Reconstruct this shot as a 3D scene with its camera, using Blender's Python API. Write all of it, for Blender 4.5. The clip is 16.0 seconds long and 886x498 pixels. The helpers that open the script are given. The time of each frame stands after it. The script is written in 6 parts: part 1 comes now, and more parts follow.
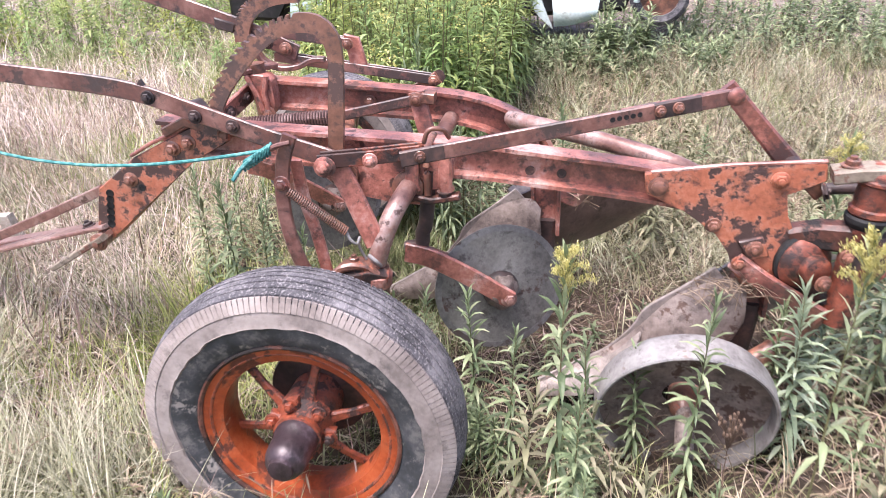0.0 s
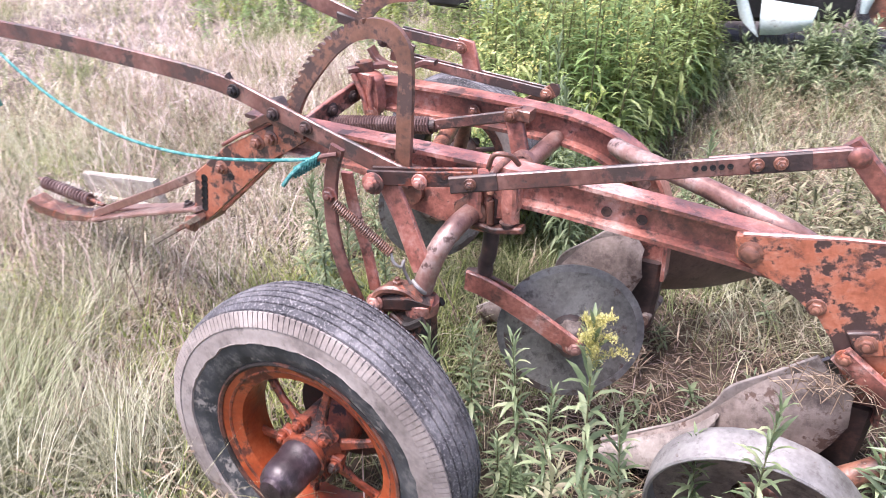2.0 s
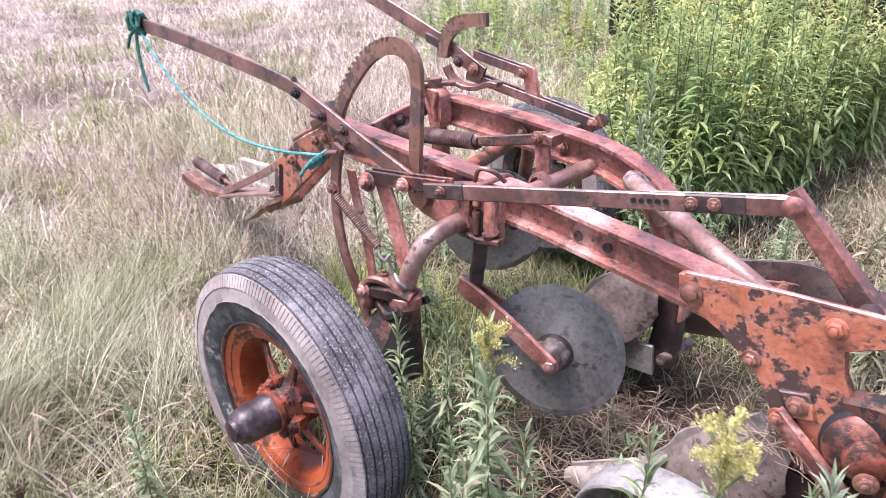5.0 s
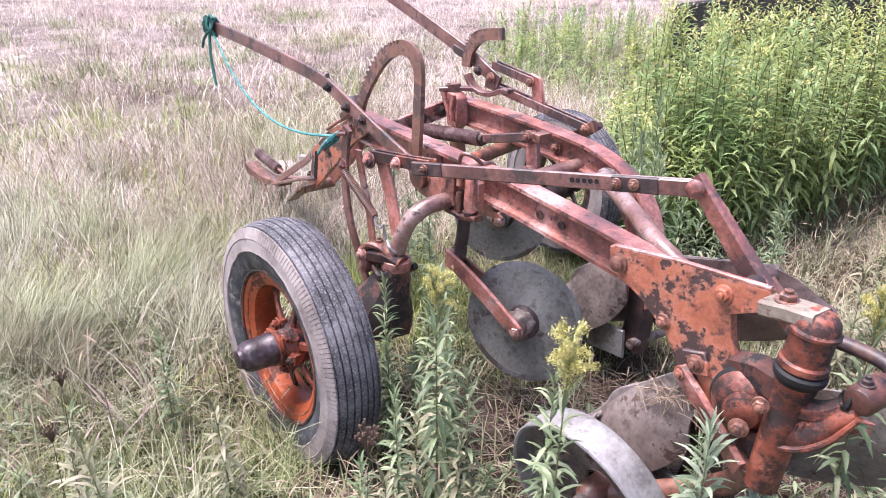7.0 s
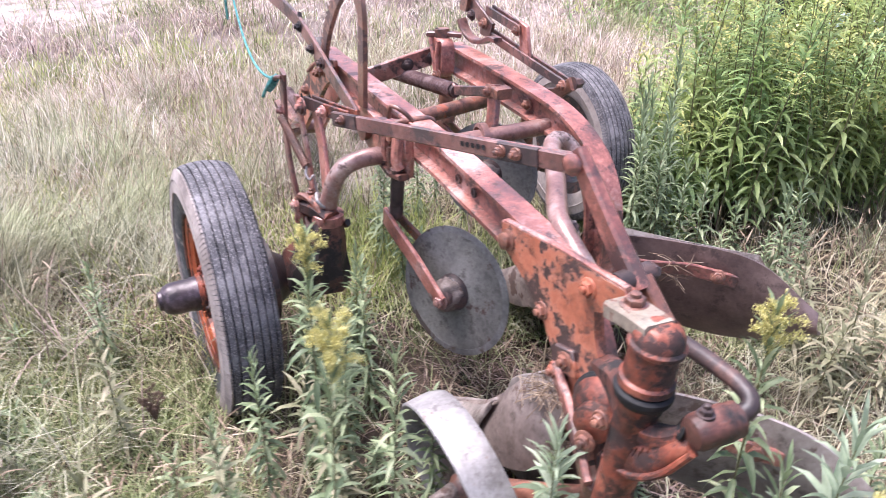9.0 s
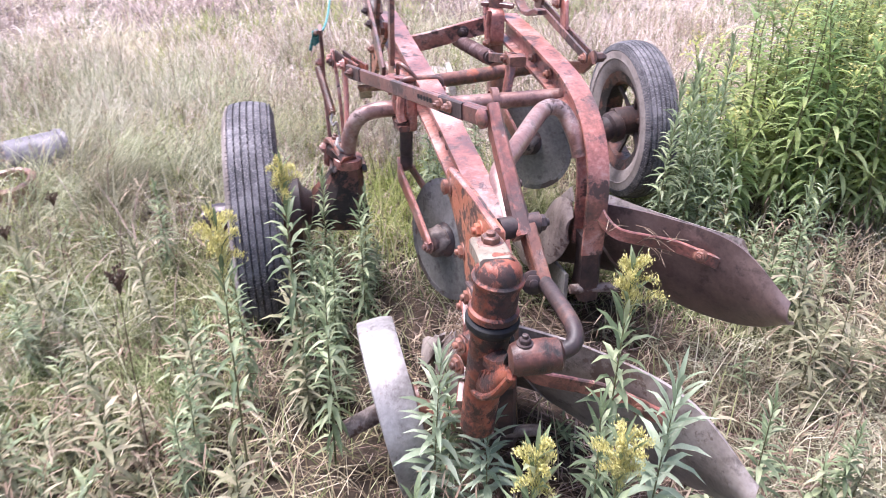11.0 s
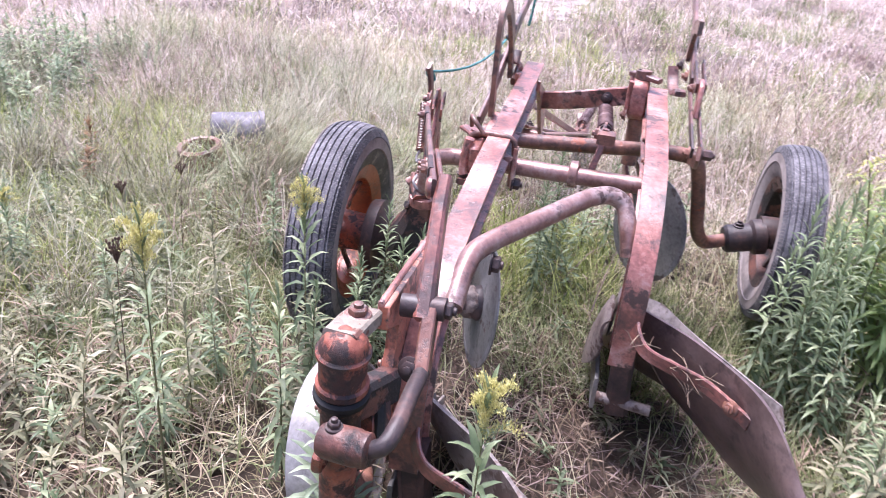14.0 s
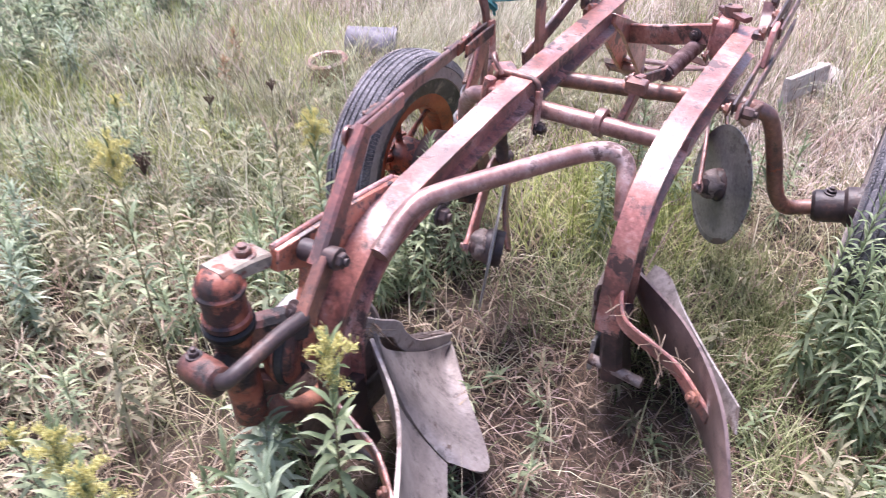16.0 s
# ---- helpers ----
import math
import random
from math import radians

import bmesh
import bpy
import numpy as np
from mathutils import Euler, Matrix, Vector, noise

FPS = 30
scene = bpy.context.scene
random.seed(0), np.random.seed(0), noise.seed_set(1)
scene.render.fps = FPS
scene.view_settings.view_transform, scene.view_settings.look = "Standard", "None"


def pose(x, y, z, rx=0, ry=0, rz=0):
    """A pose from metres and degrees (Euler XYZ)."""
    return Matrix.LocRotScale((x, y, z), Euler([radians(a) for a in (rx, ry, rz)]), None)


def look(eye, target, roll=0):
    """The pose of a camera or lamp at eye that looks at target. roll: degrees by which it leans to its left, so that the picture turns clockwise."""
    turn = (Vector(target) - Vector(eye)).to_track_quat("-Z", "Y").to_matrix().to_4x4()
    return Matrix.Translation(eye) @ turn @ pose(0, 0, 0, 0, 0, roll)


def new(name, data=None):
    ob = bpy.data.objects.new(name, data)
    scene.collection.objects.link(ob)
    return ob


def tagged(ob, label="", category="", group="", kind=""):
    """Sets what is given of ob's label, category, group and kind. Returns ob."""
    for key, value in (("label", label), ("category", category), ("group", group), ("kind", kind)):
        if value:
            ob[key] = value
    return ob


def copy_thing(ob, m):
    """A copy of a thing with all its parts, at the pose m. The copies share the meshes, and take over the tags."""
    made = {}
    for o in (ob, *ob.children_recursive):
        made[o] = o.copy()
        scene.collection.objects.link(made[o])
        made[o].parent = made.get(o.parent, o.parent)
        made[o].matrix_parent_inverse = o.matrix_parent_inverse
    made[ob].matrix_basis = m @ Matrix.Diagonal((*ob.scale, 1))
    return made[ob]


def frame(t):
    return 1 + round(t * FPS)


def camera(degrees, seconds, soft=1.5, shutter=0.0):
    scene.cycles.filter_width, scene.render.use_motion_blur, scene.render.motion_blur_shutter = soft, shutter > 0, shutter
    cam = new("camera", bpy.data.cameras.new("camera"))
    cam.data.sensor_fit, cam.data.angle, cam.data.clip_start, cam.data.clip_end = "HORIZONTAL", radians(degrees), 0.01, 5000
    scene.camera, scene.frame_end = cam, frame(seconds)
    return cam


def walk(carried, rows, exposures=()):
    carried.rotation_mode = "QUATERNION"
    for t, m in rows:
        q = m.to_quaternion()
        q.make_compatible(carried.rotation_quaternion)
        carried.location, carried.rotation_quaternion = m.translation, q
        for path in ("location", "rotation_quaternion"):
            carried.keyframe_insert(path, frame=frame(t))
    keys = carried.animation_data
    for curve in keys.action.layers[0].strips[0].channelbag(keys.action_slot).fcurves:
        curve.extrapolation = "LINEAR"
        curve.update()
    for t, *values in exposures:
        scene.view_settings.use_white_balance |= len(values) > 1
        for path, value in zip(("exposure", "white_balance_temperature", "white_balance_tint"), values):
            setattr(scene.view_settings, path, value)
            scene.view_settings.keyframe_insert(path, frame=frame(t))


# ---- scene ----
cam = camera(59.6, 16.0, 0.8, 0.5)
METRES, EYE, TILT, LEAN, TURN = 4.4, 1.35, -27.0, 2.0, 9.5
ROWS = [
    (0.0, 0.0, 0.0, 0.0, 0.0, 0.0, -0.0),
    (0.5, 0.0157, 0.0305, 0.0143, 2.39, -0.73, -1.43),
    (1.0, 0.0275, 0.0347, 0.023, 5.84, -1.12, -3.41),
    (1.5, 0.0378, 0.0418, 0.0246, 10.25, -1.5, -5.58),
    (2.0, 0.074, 0.043, 0.029, 15.37, -2.15, -7.87),
    (2.5, 0.1133, 0.04, 0.0277, 20.66, -4.34, -8.81),
    (3.0, 0.1261, 0.0498, 0.0288, 21.54, -6.64, -8.33),
    (3.5, 0.1321, 0.0776, 0.0407, 22.05, -6.9, -9.51),
    (4.0, 0.1439, 0.0784, 0.0501, 25.33, -5.73, -11.83),
    (6.5, 0.283, 0.0377, 0.0316, 38.07, -3.32, -18.55),
    (7.0, 0.2946, 0.0438, 0.0335, 39.13, -3.61, -19.51),
    (7.5, 0.3232, 0.0612, 0.0454, 42.38, -5.14, -20.54),
    (8.0, 0.3542, 0.0788, 0.0578, 45.49, -7.17, -21.33),
    (8.5, 0.3558, 0.1009, 0.0631, 47.91, -9.46, -22.16),
    (9.0, 0.353, 0.1477, 0.0853, 50.11, -11.72, -23.05),
    (11.5, 0.4725, 0.2194, 0.1313, 70.54, -21.59, -26.9),
    (12.0, 0.4896, 0.2421, 0.1449, 75.55, -23.51, -27.62),
    (12.5, 0.5061, 0.2954, 0.1767, 80.9, -25.58, -28.5),
    (13.0, 0.5071, 0.3162, 0.1938, 86.01, -27.71, -29.63),
    (13.5, 0.4782, 0.3334, 0.2021, 90.58, -29.76, -30.87),
    (14.0, 0.4498, 0.3456, 0.2103, 94.95, -31.94, -31.85),
    (14.5, 0.4444, 0.3518, 0.214, 100.32, -35.18, -31.75),
    (15.0, 0.4317, 0.3888, 0.2343, 107.38, -39.6, -29.52),
    (15.5, 0.4266, 0.4301, 0.2776, 113.52, -45.4, -25.65),
    (16.0, 0.4075, 0.4515, 0.2893, 114.44, -48.16, -25.47),
]
walk(cam, [(t, pose(0, 0, EYE, TILT, LEAN, TURN) @ pose(METRES * x, METRES * y, METRES * z, 90 + pitch, roll, yaw)) for t, x, y, z, yaw, pitch, roll in ROWS],
     [(0.0, 1.20, 6250, 18), (4.0, 1.25, 6000, 21), (6.5, 1.22, 6000, 20), (9.0, 1.26, 6000, 20), (13.0, 1.34, 5850, 24), (15.0, 1.33, 5750, 25), (16.0, 1.36, 5950, 25)])

# ---- world and light ----
SUN_EL, SUN_AZ = 70.0, 215.0          # degrees; azimuth counted from +y towards +x
world = bpy.data.worlds.new("sky")
scene.world = world
world.use_nodes = True
wn = world.node_tree.nodes
sky = wn.new("ShaderNodeTexSky")
sky.sky_type, sky.sun_disc = "NISHITA", False
sky.sun_elevation, sky.sun_rotation = radians(SUN_EL), radians(SUN_AZ)
sky.air_density, sky.dust_density, sky.ozone_density = 1.0, 4.0, 1.0
wn["Background"].inputs["Strength"].default_value = 0.13
world.node_tree.links.new(sky.outputs[0], wn["Background"].inputs["Color"])
sun = new("sun", bpy.data.lights.new("sun", "SUN"))
sun.data.energy, sun.data.angle, sun.data.color = 3.4, radians(30), (1.0, 0.96, 0.92)
sd = Vector((math.sin(radians(SUN_AZ)) * math.cos(radians(SUN_EL)), math.cos(radians(SUN_AZ)) * math.cos(radians(SUN_EL)), math.sin(radians(SUN_EL))))
sun.matrix_world = look(sd * 30, (0, 0, 0))


# ---- materials ----
def surf(name, stops, scale=6.0, rough=(0.6, 0.85), metal=0.0, bump=0.3, fine=90.0, wear=None, wear_scale=9.0, wear_at=0.56, island=0.0, objvar=0.0, translucent=0.0, stretch=(1, 1, 1), wear_metal=0.0, spec=0.5, grime=None, coat=0.0, patches=()):
    """A procedural surface: a two-scale colour ramp, an optional worn layer with ragged edges, fine relief."""
    m = bpy.data.materials.new(name)
    m.use_nodes = True
    nt = m.node_tree
    N, L = nt.nodes, nt.links
    b = N["Principled BSDF"]
    tc = N.new("ShaderNodeTexCoord")
    mp = N.new("ShaderNodeMapping")
    mp.inputs["Scale"].default_value = stretch
    L.new(tc.outputs["Object"], mp.inputs["Vector"])

    def tex(s, detail=6.0, rg=0.6):
        n = N.new("ShaderNodeTexNoise")
        n.inputs["Scale"].default_value, n.inputs["Detail"].default_value, n.inputs["Roughness"].default_value = s, detail, rg
        L.new(mp.outputs[0], n.inputs["Vector"])
        return n.outputs["Fac"]

    def calc(op, a, c, clamp=False):
        n = N.new("ShaderNodeMath")
        n.operation, n.use_clamp = op, clamp
        for i, v in enumerate((a, c)):
            if isinstance(v, (int, float)):
                n.inputs[i].default_value = v
            else:
                L.new(v, n.inputs[i])
        return n.outputs[0]

    big, small = tex(scale), tex(fine, 3.0)
    fac = calc("ADD", calc("MULTIPLY", big, 0.75), calc("MULTIPLY", small, 0.25))
    fac = calc("ADD", calc("MULTIPLY", calc("SUBTRACT", fac, 0.5), 2.2), 0.5, True)
    if island or objvar:
        n = N.new("ShaderNodeNewGeometry" if island else "ShaderNodeObjectInfo")
        r = n.outputs["Random Per Island" if island else "Random"]
        k = island or objvar
        fac = calc("ADD", calc("MULTIPLY", fac, 1 - k), calc("MULTIPLY", r, k), True)
    ramp = N.new("ShaderNodeValToRGB")
    el = ramp.color_ramp.elements
    while len(el) < len(stops):
        el.new(0.5)
    for e, (p, c) in zip(el, stops):
        e.position, e.color = p, (*c, 1)
    L.new(fac, ramp.inputs[0])
    col = ramp.outputs[0]
    rr = N.new("ShaderNodeMapRange")
    rr.inputs["To Min"].default_value, rr.inputs["To Max"].default_value = rough
    L.new(small, rr.inputs["Value"])
    rough_out = rr.outputs[0]
    height = calc("ADD", calc("MULTIPLY", small, 0.6), calc("MULTIPLY", big, 0.6))
    b.inputs["Metallic"].default_value = metal
    b.inputs["Specular IOR Level"].default_value = spec
    if wear:
        wn_ = calc("ADD", calc("MULTIPLY", tex(wear_scale, 9.0, 0.68), 0.85), calc("MULTIPLY", tex(wear_scale * 7, 4.0), 0.15))
        edge = N.new("ShaderNodeMapRange")
        edge.inputs["From Min"].default_value, edge.inputs["From Max"].default_value = wear_at - 0.015, wear_at + 0.02
        L.new(wn_, edge.inputs["Value"])
        mix = N.new("ShaderNodeMix")
        mix.data_type = "RGBA"
        L.new(edge.outputs[0], mix.inputs["Factor"])
        L.new(col, mix.inputs["A"])
        mix.inputs["B"].default_value = (*wear, 1)
        col = mix.outputs["Result"]
        rough_out = calc("ADD", rough_out, calc("MULTIPLY", edge.outputs[0], 0.2), True)
        height = calc("SUBTRACT", height, calc("MULTIPLY", edge.outputs[0], 0.5))
        if wear_metal:
            L.new(calc("MULTIPLY", edge.outputs[0], wear_metal), b.inputs["Metallic"])
    if grime:
        gcol, gscale, gat, gmax = grime
        gm = N.new("ShaderNodeMapRange")
        gm.inputs["From Min"].default_value, gm.inputs["From Max"].default_value = gat - 0.05, gat + 0.06
        gm.inputs["To Max"].default_value = gmax
        L.new(tex(gscale, 10.0, 0.75), gm.inputs["Value"])
        mix = N.new("ShaderNodeMix")
        mix.data_type = "RGBA"
        L.new(gm.outputs[0], mix.inputs["Factor"])
        L.new(col, mix.inputs["A"])
        mix.inputs["B"].default_value = (*gcol, 1)
        col = mix.outputs["Result"]
        height = calc("SUBTRACT", height, calc("MULTIPLY", gm.outputs[0], 0.35))
    for pcol, pscale, pat, psoft, pmax in patches:
        gm = N.new("ShaderNodeMapRange")
        gm.inputs["From Min"].default_value, gm.inputs["From Max"].default_value = pat - psoft, pat + psoft
        gm.inputs["To Max"].default_value = pmax
        L.new(tex(pscale, 4.0, 0.55), gm.inputs["Value"])
        mix = N.new("ShaderNodeMix")
        mix.data_type, mix.blend_type = "RGBA", "MULTIPLY"
        L.new(gm.outputs[0], mix.inputs["Factor"])
        L.new(col, mix.inputs["A"])
        mix.inputs["B"].default_value = (*pcol, 1)
        col = mix.outputs["Result"]
    if coat:
        b.inputs["Coat Weight"].default_value, b.inputs["Coat Roughness"].default_value = coat, 0.32
    L.new(col, b.inputs["Base Color"])
    L.new(rough_out, b.inputs["Roughness"])
    if bump:
        bp = N.new("ShaderNodeBump")
        bp.inputs["Strength"].default_value, bp.inputs["Distance"].default_value = bump, 0.004
        L.new(height, bp.inputs["Height"])
        L.new(bp.outputs[0], b.inputs["Normal"])
    if translucent:
        tr = N.new("ShaderNodeBsdfTranslucent")
        L.new(col, tr.inputs["Color"])
        mx = N.new("ShaderNodeMixShader")
        mx.inputs[0].default_value = translucent
        L.new(b.outputs[0], mx.inputs[1])
        L.new(tr.outputs[0], mx.inputs[2])
        L.new(mx.outputs[0], N["Material Output"].inputs[0])
    return m


M_PAINT = surf("orange_paint", [(0.14, (0.075, 0.034, 0.030)), (0.36, (0.21, 0.072, 0.055)), (0.56, (0.41, 0.155, 0.118)), (0.85, (0.60, 0.40, 0.36))], scale=7, rough=(0.24, 0.52), wear=(0.075, 0.032, 0.026), wear_scale=8, wear_at=0.575, bump=0.35, spec=0.85, grime=((0.055, 0.03, 0.027), 26, 0.575, 0.85), coat=0.32)
M_PLATE = surf("flaking_orange_paint", [(0.15, (0.22, 0.062, 0.034)), (0.45, (0.43, 0.135, 0.075)), (0.8, (0.54, 0.26, 0.18))], scale=9, rough=(0.24, 0.52), wear=(0.05, 0.022, 0.019), wear_scale=9, wear_at=0.53, bump=0.5, spec=0.85, grime=((0.06, 0.027, 0.024), 24, 0.575, 0.85), coat=0.35)
M_DARKBAR = surf("worn_dark_red_paint", [(0.15, (0.06, 0.03, 0.028)), (0.45, (0.14, 0.055, 0.045)), (0.85, (0.29, 0.15, 0.125))], scale=8, rough=(0.24, 0.52), wear=(0.05, 0.028, 0.025), wear_scale=7, wear_at=0.54, bump=0.35, spec=0.85, grime=((0.04, 0.026, 0.025), 24, 0.57, 0.85), coat=0.22)
M_RUST = surf("brown_rust", [(0.2, (0.07, 0.032, 0.024)), (0.5, (0.19, 0.08, 0.055)), (0.8, (0.33, 0.15, 0.10))], scale=14, rough=(0.24, 0.52), wear=(0.33, 0.085, 0.04), wear_scale=12, wear_at=0.6, bump=0.5, spec=0.85, grime=((0.03, 0.018, 0.016), 30, 0.57, 0.8))
# greasy steel; on the frogs the dark colour stands for shade
M_DARK = surf("greasy_and_shade_dark_steel", [(0.2, (0.02, 0.016, 0.018)), (0.55, (0.06, 0.038, 0.036)), (0.85, (0.14, 0.075, 0.06))], scale=12, rough=(0.35, 0.65), bump=0.5)
M_STEEL = surf("weathered_grey_steel", [(0.2, (0.12, 0.112, 0.108)), (0.5, (0.235, 0.225, 0.212)), (0.8, (0.37, 0.352, 0.33))], scale=8, rough=(0.35, 0.6), metal=0.4, bump=0.25, wear=(0.12, 0.08, 0.07), wear_scale=6, wear_at=0.6, grime=((0.05, 0.042, 0.042), 16, 0.56, 0.7))
M_PIPE = surf("worn_pipe_steel", [(0.2, (0.16, 0.07, 0.055)), (0.5, (0.29, 0.155, 0.13)), (0.8, (0.43, 0.32, 0.29))], scale=9, rough=(0.24, 0.52), metal=0.25, bump=0.3, wear=(0.10, 0.05, 0.04), wear_scale=9, wear_at=0.6, spec=0.85, grime=((0.07, 0.035, 0.03), 28, 0.59, 0.8), coat=0.22)
M_SHARE = surf("dusty_share_steel", [(0.2, (0.12, 0.09, 0.078)), (0.5, (0.23, 0.18, 0.16)), (0.8, (0.35, 0.29, 0.26))], scale=8, rough=(0.45, 0.7), metal=0.2, bump=0.4, wear=(0.12, 0.075, 0.06), wear_scale=8, wear_at=0.56, grime=((0.07, 0.05, 0.044), 18, 0.55, 0.7))
M_MOULD = surf("rusted_mouldboard", [(0.2, (0.10, 0.065, 0.06)), (0.5, (0.17, 0.115, 0.105)), (0.85, (0.27, 0.19, 0.17))], scale=6, rough=(0.24, 0.52), metal=0.35, bump=0.25, wear=(0.22, 0.11, 0.08), wear_scale=7, wear_at=0.62, spec=0.85, grime=((0.05, 0.035, 0.034), 20, 0.57, 0.7))
M_RIMSTEEL = surf("pale_worn_rim_steel", [(0.2, (0.20, 0.185, 0.18)), (0.5, (0.33, 0.31, 0.305)), (0.8, (0.46, 0.44, 0.43))], scale=8, rough=(0.4, 0.6), metal=0.4, bump=0.3, wear=(0.27, 0.22, 0.20), wear_scale=12, wear_at=0.62, grime=((0.12, 0.10, 0.095), 26, 0.58, 0.7))
M_TYRE = surf("dusty_black_rubber", [(0.2, (0.032, 0.030, 0.036)), (0.5, (0.085, 0.079, 0.089)), (0.8, (0.21, 0.195, 0.208))], scale=10, rough=(0.6, 0.9), bump=0.4, wear=(0.27, 0.25, 0.258), wear_scale=190, wear_at=0.550, grime=((0.035, 0.033, 0.037), 30, 0.57, 0.7))
M_SIDEWALL = surf("mud_dusted_sidewall", [(0.2, (0.17, 0.14, 0.13)), (0.5, (0.28, 0.235, 0.22)), (0.8, (0.37, 0.32, 0.30))], scale=7, rough=(0.75, 0.95), bump=0.3, wear=(0.11, 0.10, 0.10), wear_scale=10, wear_at=0.64, grime=((0.10, 0.085, 0.08), 24, 0.60, 0.6))
M_INNER = surf("dark_bead_rubber", [(0.2, (0.018, 0.02, 0.024)), (0.5, (0.045, 0.048, 0.055)), (0.8, (0.09, 0.09, 0.10))], scale=12, rough=(0.4, 0.7), bump=0.25, wear=(0.26, 0.235, 0.22), wear_scale=16, wear_at=0.585, grime=((0.17, 0.16, 0.155), 24, 0.57, 0.7))
M_RIM = surf("bright_orange_rim", [(0.2, (0.17, 0.034, 0.014)), (0.5, (0.33, 0.062, 0.020)), (0.8, (0.44, 0.115, 0.045))], scale=8, rough=(0.25, 0.48), wear=(0.11, 0.030, 0.018), wear_scale=8, wear_at=0.58, bump=0.35, grime=((0.09, 0.03, 0.02), 14, 0.575, 0.7))
M_HUB = surf("chipped_orange_hub", [(0.2, (0.075, 0.023, 0.015)), (0.5, (0.225, 0.057, 0.032)), (0.8, (0.36, 0.125, 0.075))], scale=12, rough=(0.34, 0.6), wear=(0.05, 0.02, 0.016), wear_scale=9, wear_at=0.52, bump=0.5, spec=0.6, grime=((0.014, 0.011, 0.011), 16, 0.53, 0.9))
M_CAP = surf("purple_brown_hub_cap", [(0.2, (0.022, 0.015, 0.018)), (0.55, (0.055, 0.036, 0.042)), (0.85, (0.16, 0.12, 0.14))], scale=9, rough=(0.25, 0.5), metal=0.2, bump=0.3, grime=((0.015, 0.012, 0.012), 14, 0.56, 0.8))
M_PALE = surf("bare_pale_casting", [(0.2, (0.14, 0.11, 0.082)), (0.5, (0.25, 0.205, 0.16)), (0.8, (0.35, 0.295, 0.235))], scale=12, rough=(0.45, 0.7), bump=0.4, wear=(0.16, 0.07, 0.05), wear_scale=14, wear_at=0.55, grime=((0.06, 0.04, 0.035), 22, 0.58, 0.8))
M_SPRING = surf("rusty_spring_wire", [(0.2, (0.10, 0.055, 0.05)), (0.5, (0.20, 0.12, 0.11)), (0.8, (0.34, 0.24, 0.22))], scale=20, rough=(0.35, 0.6), metal=0.5, bump=0.2)
M_ROPE = surf("teal_rope", [(0.2, (0.02, 0.11, 0.11)), (0.5, (0.05, 0.22, 0.215)), (0.8, (0.19, 0.40, 0.385))], scale=60, rough=(0.7, 0.9), bump=0.5, fine=300)
M_KNOT = surf("dark_green_rope", [(0.2, (0.01, 0.05, 0.045)), (0.5, (0.02, 0.11, 0.09)), (0.8, (0.06, 0.22, 0.19))], scale=60, rough=(0.7, 0.9), bump=0.5, fine=300)
M_WOOD = surf("bleached_board", [(0.2, (0.24, 0.20, 0.175)), (0.5, (0.37, 0.325, 0.285)), (0.8, (0.50, 0.45, 0.41))], scale=5, rough=(0.7, 0.9), stretch=(1, 9, 9), bump=0.3)
M_BLACK = surf("dull_black", [(0.2, (0.008, 0.008, 0.008)), (0.6, (0.02, 0.019, 0.02)), (0.85, (0.05, 0.047, 0.046))], scale=8, spec=0.3, rough=(0.5, 0.8), bump=0.2)
M_CARPAINT = surf("pale_car_paint", [(0.2, (0.26, 0.33, 0.33)), (0.5, (0.40, 0.47, 0.47)), (0.8, (0.54, 0.60, 0.59))], scale=4, rough=(0.25, 0.5), bump=0.1, wear=(0.2, 0.12, 0.08), wear_scale=5, wear_at=0.68, grime=((0.12, 0.10, 0.08), 8, 0.60, 0.7))
M_BLUE = surf("faded_blue_plastic", [(0.2, (0.03, 0.16, 0.30)), (0.5, (0.07, 0.30, 0.45)), (0.8, (0.18, 0.45, 0.58))], scale=5, rough=(0.4, 0.6), bump=0.1)

# brown soil, its colour darkened further for shade under plough and grass
M_SOIL = surf("shade_darkened_soil_and_thatch", [(0.15, (0.014, 0.011, 0.009)), (0.42, (0.045, 0.034, 0.026)), (0.62, (0.085, 0.064, 0.048)), (0.88, (0.18, 0.14, 0.105))], scale=3.0, rough=(0.85, 0.98), bump=0.9, fine=60, wear=(0.055, 0.058, 0.024), wear_scale=1.6, wear_at=0.60, spec=0.15)
M_THATCH = surf("pale_dry_thatch", [(0.15, (0.06, 0.045, 0.038)), (0.42, (0.135, 0.105, 0.092)), (0.62, (0.22, 0.178, 0.16)), (0.88, (0.34, 0.28, 0.26))], scale=2.2, rough=(0.85, 0.98), bump=0.9, fine=50, wear=(0.16, 0.155, 0.09), wear_scale=1.4, wear_at=0.6, spec=0.15)
M_TRACK = surf("pale_stony_track", [(0.15, (0.20, 0.16, 0.15)), (0.4, (0.33, 0.27, 0.255)), (0.6, (0.42, 0.35, 0.33)), (0.85, (0.50, 0.425, 0.40))], scale=2.0, rough=(0.85, 0.98), bump=0.6, fine=30, wear=(0.17, 0.15, 0.11), wear_scale=6, wear_at=0.56, spec=0.15, grime=((0.11, 0.09, 0.075), 9, 0.55, 0.7))
